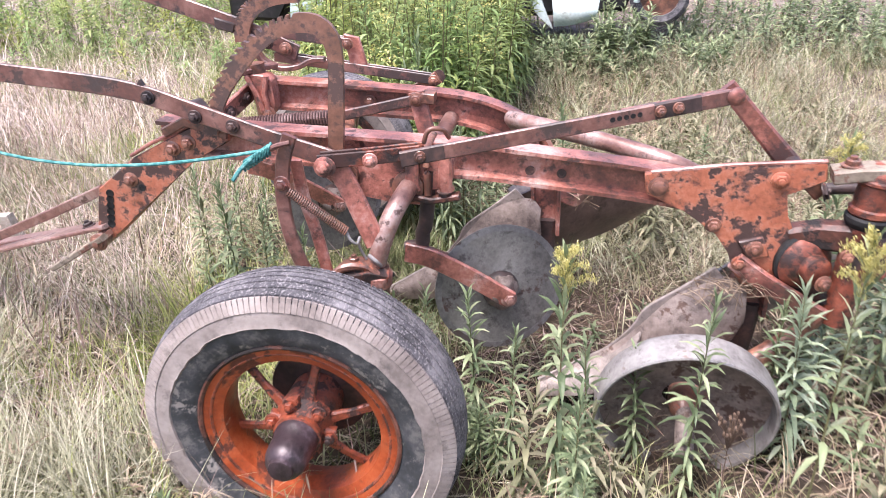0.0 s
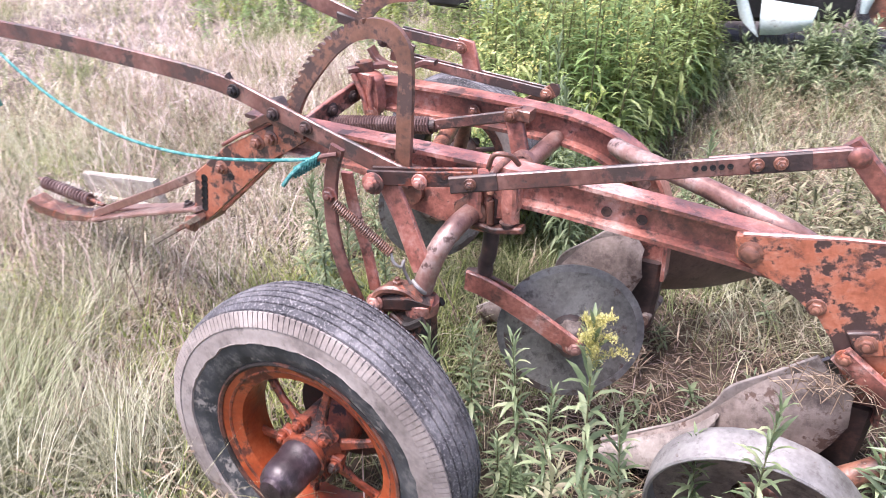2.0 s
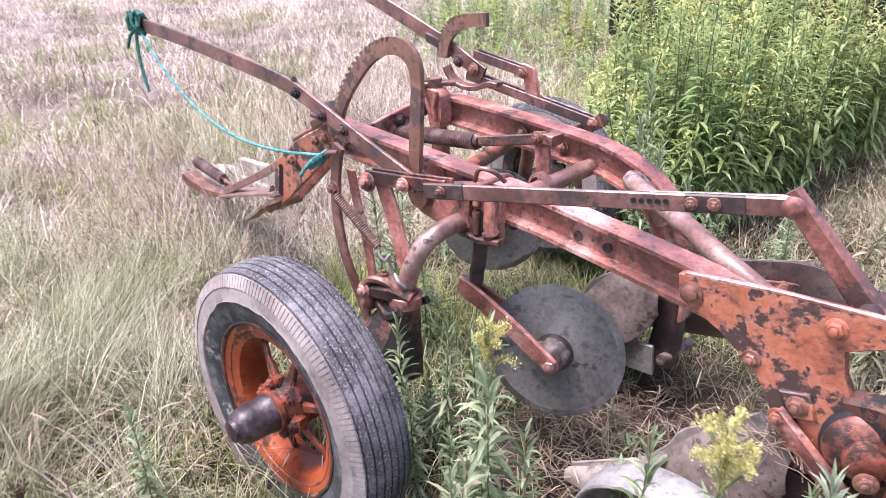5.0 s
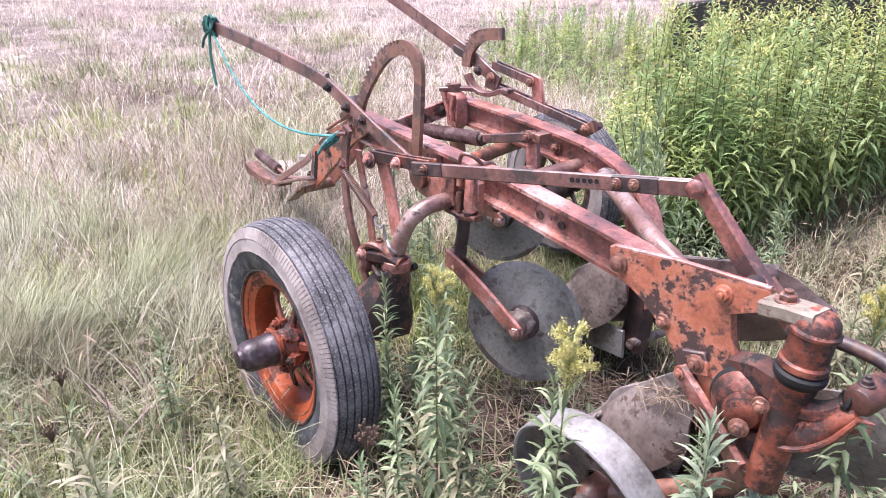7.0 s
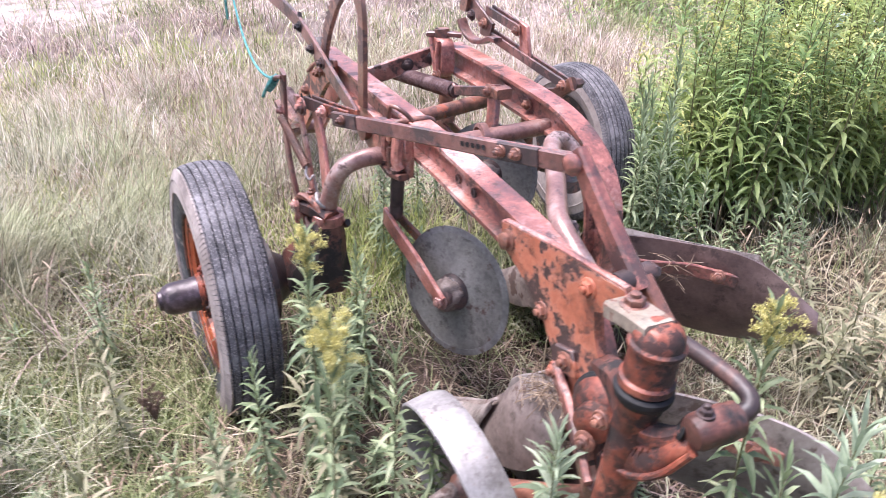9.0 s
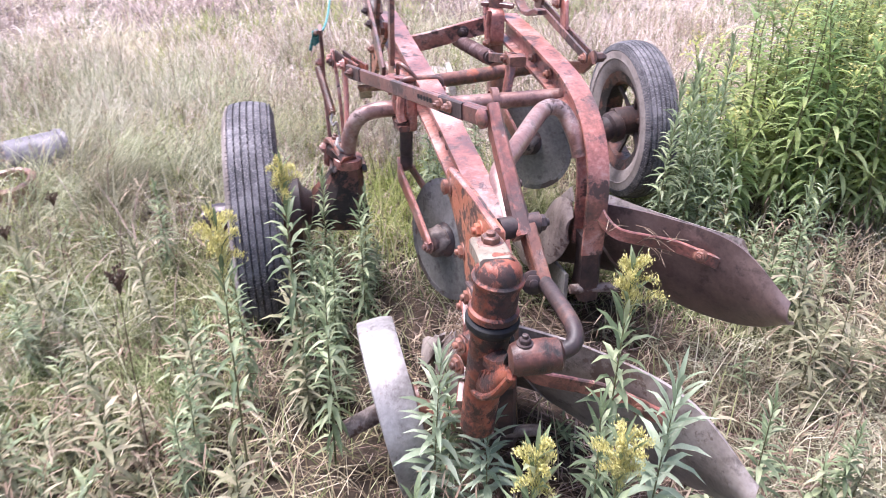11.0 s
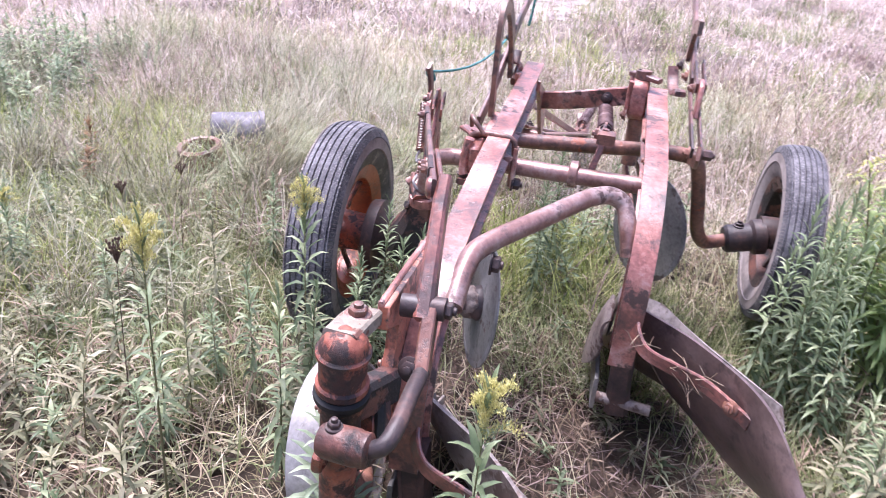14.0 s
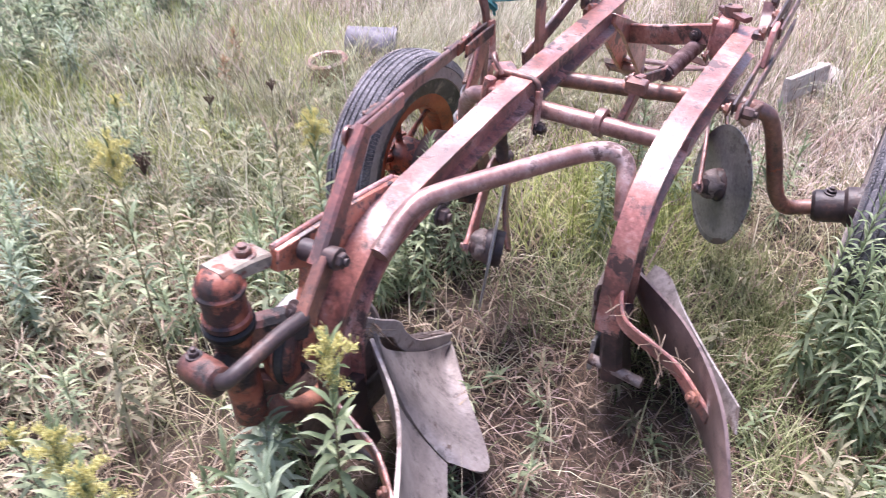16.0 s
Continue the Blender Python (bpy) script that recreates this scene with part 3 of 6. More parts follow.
for i in range(5):
    x = 0.080 + 0.0150 * i
    pp("bolt_hole", lathe([(0.0060, 0), (0.0060, 0.0012), (0.0025, 0.0012), (0.0025, 0.0003)], (x, 1.692 + x * 0.263, 0.797 + 0.134 * x), (0.26, -1, 0), 10), M_BLACK, parent=link)
for x0, x1 in ((-0.386, -0.290), (0.172, 0.275)):
    pp("bare_patch", bar([(x, 1.6995 + x * 0.262, 0.7952 + 0.134 * x) for x in (x0, x1)], 0.0126, 0.0366), M_DARK, "bare blackened steel", link)
for x in (-0.342, 0.185, 0.225):
    pp("bolt", bolt((x, 1.692 + x * 0.263, 0.796 + 0.134 * x), (0.26, -1, 0), 0.009), M_RUST, parent=link)
pp("pivot_pin", lathe([(0.021, 0), (0.021, 0.006), (0.016, 0.010), (0.010, 0.012)], (0.352, 1.792, 0.842), (0.2, -1, 0), 16), M_PAINT, parent=link)
for dy in (-0.006, 0.018):
    pp("strap", bar([(-0.575, 1.588 + dy, 0.738), (-0.46, 1.606 + dy, 0.745), (-0.345, 1.630 + dy, 0.753)], 0.007, 0.034), M_HUB)
pp("bolt", bolt((-0.555, 1.568, 0.732), (0.1, -1, 0), 0.017), M_PAINT)
pp("bolt", bolt((-0.455, 1.592, 0.742), (0.1, -1, 0), 0.012), M_PAINT)
crank = pp("bell_crank", sweep(bmesh.new(), [(0.335, 1.815, 0.862), (0.365, 1.816, 0.825), (0.44, 1.825, 0.74), (0.515, 1.835, 0.655)], rect(0.030, 0.046, 0.006), (0, 1, 0), [0.75, 0.9, 1.0, 1.15]), M_PAINT, "orange upright crank arm")
pp("shaft", tube([(0.505, 1.79, 0.672), (0.500, 1.868, 0.676)], 0.022, 16), M_DARK)
pp("nut", bolt((0.500, 1.868, 0.676), (0, 1, 0), 0.015, 0.016), M_DARK)
pp("crank_arm", bar([(0.505, 1.845, 0.672), (0.55, 1.85, 0.63), (0.592, 1.856, 0.588)], 0.026, 0.042), M_RUST)
pp("bolt", bolt((0.590, 1.835, 0.598), (0.9, -0.2, 0.3), 0.016), M_DARK)

# tail wheel castor
ax = Vector((0.10, 0.045, 0.994)).normalized()
cb = Vector((0.672, 1.740, 0.665))
post = pp("castor_post", lathe([(0.034, -0.36), (0.036, -0.18), (0.036, -0.125), (0.039, -0.120), (0.039, -0.102), (0.040, -0.098), (0.040, -0.080), (0.046, -0.074), (0.046, -0.062), (0.041, -0.058), (0.041, -0.005), (0.047, 0.0), (0.047, 0.006), (0.042, 0.01), (0.040, 0.024), (0.030, 0.038), (0.012, 0.045)], cb, ax, 28), M_HUB, "rust-red cast castor post")
pp("top_clamp", bar([cb + Vector((0.01, -0.005, 0.030)), cb + Vector((-0.05, 0.0, 0.024)), cb + Vector((-0.10, 0.004, 0.014))], 0.060, 0.032, c=0.005), M_PALE, "pale worn clamp bar")
pp("bolt", bolt(cb + Vector((-0.062, 0.002, 0.038)), (0, 0, 1), 0.016, 0.016), M_RUST)
pp("collar", lathe([(0.040, -0.010), (0.042, -0.004), (0.0475, 0.000), (0.0495, 0.006), (0.0495, 0.014), (0.044, 0.019)], cb - ax * 0.098, ax, 24), M_BLACK)
boss = pp("steering_boss", lathe([(0.016, -0.038), (0.025, -0.034), (0.030, -0.024), (0.031, 0.030), (0.029, 0.034), (0.029, 0.048), (0.021, 0.054)], (0.772, 1.774, 0.566), (0.10, 1.0, 0.06), 24), M_CAST, "rust-brown cross boss of the castor")
pp("bolt", bolt((0.770, 1.762, 0.594), (0, 0, 1), 0.010, 0.012), M_DARK, parent=boss)
pp("grease_recess", lathe([(0.016, -0.002), (0.019, 0.003), (0.013, 0.006), (0.008, 0.002)], (0.748, 1.745, 0.556), (-0.6, -0.75, 0.25), 16), M_BLACK, parent=boss)
pp("castor_arm", sweep(bmesh.new(), smooth_path([(0.650, 1.728, 0.520), (0.680, 1.736, 0.506), (0.722, 1.748, 0.515), (0.770, 1.765, 0.556)], 5), rect(0.036, 0.036, 0.010), (0, 1, 0), [1.35 - 0.02 * i for i in range(16)]), M_HUB, "rust-red curved arm of the castor")
pp("steering_rod", tube(smooth_path([(0.777, 1.820, 0.570), (0.778, 1.846, 0.588), (0.745, 1.856, 0.600), (0.66, 1.856, 0.603), (0.592, 1.856, 0.598)], 6), 0.015, 12), M_DARK, "bent dark steering rod")
web = pp("web", sheet([(0.640, 1.724, 0.505), (0.70, 1.738, 0.506), (0.768, 1.750, 0.552)], [(0.632, 1.712, 0.430), (0.700, 1.718, 0.440), (0.778, 1.742, 0.538)], (0, -0.008, -0.004), 0.014, 8, 5), M_HUB, "cast web with raised unreadable lettering")
pp("web_rib", bar(smooth_path([(0.628, 1.706, 0.426), (0.664, 1.708, 0.422), (0.704, 1.713, 0.437), (0.745, 1.724, 0.474), (0.780, 1.740, 0.536)], 5), 0.018, 0.013, c=0.004), M_HUB, parent=web)
for i in range(5):
    pp("raised_letter", bar([(0.674 + 0.011 * i, 1.7075 + 0.0042 * i, 0.458 + 0.007 * i), (0.676 + 0.011 * i, 1.7115 + 0.0042 * i, 0.476 + 0.007 * i)], 0.006, 0.003), M_HUB, parent=web)
pp("hub_casting", lathe([(0.055, 0), (0.068, 0.010), (0.070, 0.035), (0.055, 0.055), (0.038, 0.062), (0.036, 0.085), (0.022, 0.092)], (0.545, 1.79, 0.445), (0.35, -0.93, 0.0), 24), M_HUB, "rust-red hub casting with a black greasy ring")
pp("grease_ring", lathe([(0.066, 0.000), (0.073, 0.004), (0.075, 0.016), (0.066, 0.024)], (0.548, 1.781, 0.447), (0.35, -0.93, 0.0), 24), M_BLACK)
# lower castor brackets: shade is put into their darker brown
pp("bracket", bar([(0.52, 1.78, 0.50), (0.58, 1.765, 0.52), (0.645, 1.735, 0.53)], 0.05, 0.07, c=0.01), M_CAST)
pp("bracket", bar([(0.53, 1.775, 0.40), (0.58, 1.755, 0.37), (0.615, 1.730, 0.38)], 0.04, 0.06, c=0.01), M_CAST)
pp("bolt", bolt((0.585, 1.695, 0.425), (0.3, -1, 0), 0.014), M_RUST)
pp("bolt", bolt((0.622, 1.692, 0.50), (0.2, -1, 0), 0.012), M_RUST)

# tail wheel: pale steel rim with a dished web, leaning out at the top
tw = Vector((0.296, 1.604, 0.096))
ta = Vector((0.0, -0.978, -0.208))
tail = pp("tail_wheel", lathe([(0.207, -0.055), (0.212, -0.058), (0.217, -0.048), (0.221, -0.030), (0.221, 0.028), (0.217, 0.031), (0.211, 0.028), (0.209, -0.040)], tw, ta, 56, ring=True), M_RIMSTEEL, "pale worn steel tail wheel half hidden by weeds")
# brown web, toned darker than the rim to include the shade inside
pp("web", lathe([(0.212, -0.020), (0.200, -0.022), (0.12, -0.040), (0.05, -0.052), (0.05, -0.062), (0.12, -0.050), (0.200, -0.030), (0.212, -0.028)], tw, ta, 56, ring=True), M_SHARE, "dished brown web, coloured darker for the shade inside the rim", tail)
pp("hub", lathe([(0.034, -0.07), (0.038, -0.03), (0.034, 0.0), (0.022, 0.012)], tw, ta, 20), M_RUST, parent=tail)
pp("axle_stub", tube([tuple(tw + Vector((0.0, 0.05, 0.02))), (0.298, 1.59, 0.095), (0.288, 1.49, 0.035)], 0.024, 16), M_SHARE, "tan axle stub", tail)
pp("axle_arm", tube(smooth_path([tuple(tw + Vector((0.0, 0.04, 0.0))), (0.40, 1.70, 0.14), (0.56, 1.74, 0.25), (0.60, 1.722, 0.34)], 6), 0.026, 14), M_RUST)

# pipes: the two wheel cranks and the brace between the beams
near_crank = pp("wheel_crank", tube(smooth_path([(-0.372, 2.27, 0.640), (-0.385, 2.0, 0.630), (-0.400, 1.75, 0.622), (-0.408, 1.665, 0.615), (-0.424, 1.620, 0.585), (-0.445, 1.600, 0.53), (-0.468, 1.592, 0.45), (-0.485, 1.590, 0.36)], 6), 0.024, 16), M_PIPE, "bent pipe crank of the land wheel")
far_crank = pp("wheel_crank", tube(smooth_path([(-0.585, 1.80, 0.634), (-0.64, 2.02, 0.634), (-0.70, 2.26, 0.636), (-0.715, 2.365, 0.628), (-0.732, 2.398, 0.590), (-0.772, 2.428, 0.47), (-0.808, 2.452, 0.36), (-0.832, 2.484, 0.306), (-0.862, 2.53, 0.300), (-0.90, 2.64, 0.325)], 6), 0.023, 16), M_RUST, "bent pipe crank of the furrow wheel")
pp("brace_pipe", tube(smooth_path([(-0.120, 2.208, 0.545), (-0.142, 2.194, 0.602), (-0.182, 2.166, 0.660), (-0.15, 2.10, 0.677), (0.05, 1.975, 0.672), (0.20, 1.880, 0.660), (0.27, 1.860, 0.640), (0.36, 1.857, 0.595)], 6), 0.023, 16), M_PIPE, "bent pipe brace between the beams")
pp("bolt", bolt((0.20, 1.905, 0.625), (0, 1, 0), 0.017, 0.02), M_DARK)


# wheels
def ragged(bm, rings, seg, c, axis):
    """Moves whole rings of a lathed mesh in and out, so that the edge of the dust runs unevenly."""
    bm.verts.ensure_lookup_table()
    for i in rings:
        for j in range(seg):
            v, w = bm.verts[i * seg + j], 2 * math.pi * j / seg
            d = v.co - Vector(c)
            d = (d - axis * d.dot(axis)).normalized()
            v.co += d * (0.005 * noise.noise(Vector((3 * math.cos(w), 3 * math.sin(w), 0.5))) + 0.004 * noise.noise(Vector((14 * math.cos(w), 14 * math.sin(w), 2.5))))
    return bm


def pneumatic(c, out, name, label, tread_mat, side_mat, bead_mat, rim_mat, hub_mat, cap=True, size=1.0):
    """A rubber-tyred wheel at c; out: +1 where the outer face looks to -y, -1 to +y."""
    ax_ = Vector((0, -out, 0))
    R = 0.362
    rim = pp(name, lathe([(0.205, -0.052), (0.228, -0.058), (0.229, -0.052), (0.212, -0.046), (0.188, -0.034), (0.184, 0.0), (0.188, 0.034), (0.212, 0.046), (0.229, 0.052), (0.228, 0.058), (0.207, 0.053), (0.180, 0.040), (0.174, 0.0), (0.180, -0.040)], c, ax_, 56, ring=True), rim_mat, label)
    # lip and step rings; their darker colours carry the rim's inner shading
    pp("rim_lip", lathe([(0.219, 0.050), (0.221, 0.060), (0.226, 0.0635), (0.231, 0.062), (0.232, 0.054)], c, ax_, 72, ring=True), M_CAST, "rusty brown rim flange, its colour deepened for the shading of the rim", rim)
    pp("rim_step", lathe([(0.198, 0.044), (0.201, 0.0515), (0.205, 0.0535), (0.208, 0.0525), (0.207, 0.044)], c, ax_, 72, ring=True), hub_mat, parent=rim)
    side = [(0.226, 0.056), (0.240, 0.064), (0.262, 0.071), (0.282, 0.0745)]
    pp("bead", ragged(lathe(side + [(0.282, 0.071), (0.262, 0.067), (0.240, 0.060), (0.226, 0.052)], c, ax_, 144, ring=True), (3, 4), 144, c, ax_), bead_mat, "dark inner sidewall", rim)
    pp("bead", lathe([(r, -h) for r, h in side + [(0.282, 0.071), (0.262, 0.067), (0.240, 0.060), (0.226, 0.052)]], c, ax_, 64, ring=True), bead_mat, parent=rim)
    wall = [(0.282, 0.0745), (0.285, 0.0785), (0.289, 0.0770), (0.305, 0.0775), (0.325, 0.075), (0.338, 0.070), (0.3375, 0.064), (0.30, 0.070), (0.282, 0.070)]
    pp("sidewall", ragged(lathe(wall, c, ax_, 144, ring=True), (0, 1, 8), 144, c, ax_), side_mat, "dusty sidewall", rim)
    pp("sidewall", lathe([(r, -h) for r, h in wall], c, ax_, 72, ring=True), side_mat, parent=rim)
    # tread: five ribs with grooves between, and shoulder lugs
    prof, half = [(0.335, -0.0685), (0.345, -0.066)], 0.060
    ribs = 6
    for i in range(ribs):
        a = -half + 2 * half * i / ribs
        b = -half + 2 * half * (i + 1) / ribs
        crown = lambda v: R - 0.010 * (v / half) ** 2
        prof += [(crown(a) - 0.008, a + 0.0014), (crown(a), a + 0.0026), (crown(b), b - 0.0026), (crown(b) - 0.008, b - 0.0014)]
    prof += [(0.345, 0.066), (0.335, 0.0685), (0.325, 0.06), (0.325, -0.06)]
    seg = 210
    bm = lathe(prof, c, ax_, seg, ring=True)
    bm.verts.ensure_lookup_table()
    for i in range(2, len(prof) - 4):       # zigzag grooves
        for j in range(seg):
            bm.verts[i * seg + j].co += ax_ * (0.0011 if j % 2 else -0.0011)
    pp("tread", bm, tread_mat, "worn tread with zigzag grooves", rim, smooth=30)
    q = ax_.to_track_quat("Z", "Y")
    for sgn in (-1, 1):
        lugs = bmesh.new()
        for i in range(168):
            w = 2 * math.pi * i / 168
            d, t = Vector((math.cos(w), math.sin(w), 0)), Vector((-math.sin(w), math.cos(w), 0))
            vs = []
            for r, h in ((0.318, 0.0740), (0.322, 0.0775), (0.350, 0.0665), (0.350, 0.0620)):
                for k in (-0.0053, 0.0053):
                    vs.append(lugs.verts.new(Vector(c) + q @ (d * r + t * k + Vector((0, 0, sgn * h)))))
            a0, a1, b0, b1, c0, c1, d0, d1 = vs
            for f in ((a0, a1, b1, b0), (b0, b1, c1, c0), (c0, c1, d1, d0), (a0, b0, c0, d0), (a1, d1, c1, b1)):
                lugs.faces.new(f)
        pp("shoulder_tread", lugs, side_mat if sgn == 1 else tread_mat, parent=rim, smooth=0)["kind"] = "stuff"
    # spokes and hub
    for i in range(6):
        w = 2 * math.pi * (i + 0.25) / 6
        d = Vector((math.cos(w), 0, math.sin(w)))
        pp("spoke", sweep(bmesh.new(), [Vector(c) + d * 0.05 + ax_ * 0.015, Vector(c) + d * 0.12 + ax_ * 0.005, Vector(c) + d * 0.182 - ax_ * 0.012], rect(0.013, 0.022, 0.005), (0, 1, 0), [1.4, 0.9, 1.1]), hub_mat, parent=rim)
    for i in range(6):
        w = 2 * math.pi * (i + 0.75) / 6
        d = Vector((math.cos(w), 0, math.sin(w)))
        pp("hub_lug", bar([Vector(c) + d * 0.03 + ax_ * 0.030, Vector(c) + d * 0.075 + ax_ * 0.028], 0.026, 0.036, (0, 1, 0), 0.006), hub_mat, parent=rim)
        pp("wheel_nut", bolt(Vector(c) + d * 0.066 + ax_ * 0.041, ax_, 0.012, 0.014), hub_mat, parent=rim)
    pp("hub", lathe([(0.062, -0.085), (0.066, -0.02), (0.068, 0.022), (0.058, 0.030), (0.050, 0.052), (0.054, 0.056), (0.054, 0.068), (0.045, 0.072)], c, ax_, 28), hub_mat, "chipped hub casting", rim)
    if cap:
        pp("hub_cap", lathe([(0.049, 0.060), (0.049, 0.085), (0.046, 0.089), (0.046, 0.125), (0.044, 0.145), (0.038, 0.160), (0.028, 0.167), (0.026, 0.176), (0.012, 0.179)], c, ax_, 28), M_CAP, "long dark hub cap", rim)
    if size != 1.0:
        for o in (rim, *rim.children):
            o.data.transform(Matrix.Translation(c) @ Matrix.Scale(size, 4) @ Matrix.Translation(-Vector(c)))
    return rim


pneumatic((-0.567, 1.302, 0.236), 1, "land_wheel", "rubber-tyred land wheel with a bright orange rim", M_TYRE, M_SIDEWALL, M_INNER, M_RIM, M_WHEELHUB)
pneumatic((-0.905, 2.735, 0.347), -1, "furrow_wheel", "rubber-tyred furrow wheel with a dark red rim", M_TYRE, M_SIDEWALL, M_SIDEWALL, M_CAST, M_DARK, False, 0.84)
pp("axle", tube([(-0.565, 1.39, 0.236), (-0.545, 1.50, 0.245), (-0.525, 1.57, 0.265)], 0.044, 18), M_RUST)
pp("brake_housing", lathe([(0.055, 0), (0.118, 0.012), (0.122, 0.05), (0.08, 0.065), (0.05, 0.11)], (-0.566, 1.385, 0.236), (0, 1, 0), 28), M_DARK)
pp("axle_block", sweep(bmesh.new(), [(-0.478, 1.592, 0.435), (-0.484, 1.590, 0.395), (-0.498, 1.580, 0.345), (-0.515, 1.565, 0.290), (-0.525, 1.560, 0.235)], rect(0.10, 0.10, 0.022), (0, 1, 0), [0.80, 0.95, 1.25, 1.75, 1.85]), M_CAST, "dark flared axle casting")
for k in (-1, 1):
    pp("socket_lip", bar(smooth_path([(-0.520, 1.592 + 0.046 * k, 0.425), (-0.478, 1.592 + 0.052 * k, 0.405), (-0.435, 1.592 + 0.046 * k, 0.428)], 4), 0.014, 0.020, c=0.004), M_CAST)
pp("clamp_cap", sweep(bmesh.new(), smooth_path([(-0.552, 1.545, 0.462), (-0.535, 1.550, 0.484), (-0.505, 1.560, 0.492), (-0.475, 1.570, 0.486), (-0.452, 1.578, 0.466)], 3), rect(0.044, 0.020, 0.008), (0.25, 0.97, 0)), M_RUST, "rust-brown cast clamp cap")
pp("clamp", sweep(bmesh.new(), [(-0.565, 1.550, 0.440), (-0.53, 1.560, 0.455), (-0.48, 1.578, 0.462), (-0.435, 1.592, 0.448)], rect(0.062, 0.052, 0.014), (0, 1, 0), [0.7, 0.95, 1.1, 0.8]), M_HUB, "rust-red cast clamp")
pp("clamp_lug", bar([(-0.56, 1.548, 0.40), (-0.545, 1.550, 0.455)], 0.05, 0.034, c=0.01), M_PAINT)
pp("nut", bolt((-0.505, 1.560, 0.498), (0, 0, 1), 0.011, 0.012, washer=False), M_RUST)
pp("clamp_ring", lathe([(0.034, -0.018), (0.044, -0.014), (0.044, 0.014), (0.034, 0.018)], (-0.468, 1.592, 0.44), (0.1, 0, 1), 20), M_PAINT)
pp("bolt", bolt((-0.55, 1.530, 0.458), (0, -1, 0), 0.014), M_PAINT)
pp("hub_collar", lathe([(0.040, 0), (0.048, 0.01), (0.048, 0.085), (0.06, 0.095), (0.06, 0.13), (0.045, 0.14)], (-0.876, 2.555, 0.308), (-0.15, 1, 0.2), 22), M_DARK)
pp("bolt", bolt((-0.882, 2.595, 0.362), (0, 0, 1), 0.014), M_DARK)
# struts from the axle clamp up to the lift straps
pp("strut", bar([(-0.54, 1.600, 0.735), (-0.50, 1.600, 0.64), (-0.455, 1.590, 0.53)], 0.012, 0.052), M_PAINT, "orange flat strut")
pp("bearing_plate", prism([(-0.62, 0.705), (-0.50, 0.690), (-0.30, 0.665), (-0.30, 0.585), (-0.36, 0.560), (-0.46, 0.570), (-0.58, 0.590), (-0.635, 0.640)], 1.755, 1.780, 0.004), M_PAINT, "orange bearing plate under the beam")
pp("bearing_boss", lathe([(0.036, 0), (0.040, 0.006), (0.040, 0.022), (0.030, 0.026)], (-0.405, 1.756, 0.618), (0, -1, 0), 22), M_RUST)
pp("bearing_boss", lathe([(0.030, 0), (0.034, 0.006), (0.034, 0.02), (0.020, 0.022)], (-0.565, 1.756, 0.645), (0, -1, 0), 20), M_RUST)


# coulters
def coulter(cx, cy, cz, n, shank_top, arm_from, label):
    c = Vector((cx, cy, cz))
    n = Vector(n).normalized()
    d = pp("coulter_disc", lathe([(0.181, -0.0012), (0.181, 0.0012), (0.150, 0.0035), (0.06, 0.0035), (0.045, 0.006), (0.045, -0.006), (0.06, -0.0035), (0.150, -0.0035)], c, n, 64), M_STEEL, label)
    pp("worn_edge", lathe([(0.1815, -0.0016), (0.1815, 0.0016), (0.164, 0.0034), (0.164, -0.0034)], c, n, 64, ring=True), M_EDGE, "pale worn rim", d)
    pp("hub", lathe([(0.050, -0.03), (0.052, 0.008), (0.045, 0.022), (0.036, 0.03), (0.030, 0.055), (0.020, 0.062)], c, n, 20), M_DARK, parent=d)
    for i in range(4):
        w = math.pi * (i + 0.5) / 2
        q = n.to_track_quat("Z", "Y")
        pp("rivet", lathe([(0.009, 0), (0.008, 0.005), (0.003, 0.008)], c + q @ Vector((0.038 * math.cos(w), 0.038 * math.sin(w), 0.016)), n, 10), M_DARK, parent=d)
    dirt = bmesh.new()
    bmesh.ops.create_icosphere(dirt, subdivisions=3, radius=0.046)
    for v in dirt.verts:
        k = 1 + 0.35 * noise.noise(v.co * 40) + 0.10 * noise.noise(v.co * 110)
        v.co = c + n * 0.022 + v.co * k
    pp("caked_dirt", dirt, M_SHARE, "caked dirt and grass on the hub", d, 80)
    end = c + n * 0.062
    a = Vector(arm_from)
    pp("yoke", bar(smooth_path([a + Vector((-0.045, -0.012, 0.008)), a + Vector((0.02, -0.016, -0.004)), a.lerp(end, 0.55) + Vector((0, -0.01, 0.008)), end + Vector((0.01, 0, -0.01))], 5), 0.012, 0.054), M_PAINT, "orange yoke arm")
    pp("yoke", bar(smooth_path([a + Vector((-0.03, 0.02, 0.008)), a.lerp(c, 0.5) + Vector((0, 0.03, 0.0)), c - n * 0.045], 5), 0.010, 0.036), M_RUST)
    pp("yoke_bolt", bolt(end + Vector((0.008, 0, -0.008)), n, 0.015, 0.016), M_PIPE)
    s = Vector(shank_top)
    pp("shank", tube(smooth_path([s, s.lerp(a, 0.6) + Vector((0.0, 0.0, 0)), a + Vector((0.0, 0.004, 0.06)), a + Vector((-0.006, 0.004, 0.025)), a + Vector((-0.045, 0.004, 0.012))], 6), 0.019, 14), M_DARK, "dark round coulter shank")
    return d


coulter(-0.188, 1.843, 0.285, (0.371, -0.922, 0.108), (-0.352, 1.760, 0.66), (-0.378, 1.756, 0.425), "grey round coulter disc with a pale worn edge")
coulter(-0.80, 2.297, 0.332, (0.60, -0.79, 0.10), (-0.942, 2.192, 0.66), (-0.985, 2.205, 0.475), "grey round coulter disc with a pale worn edge")
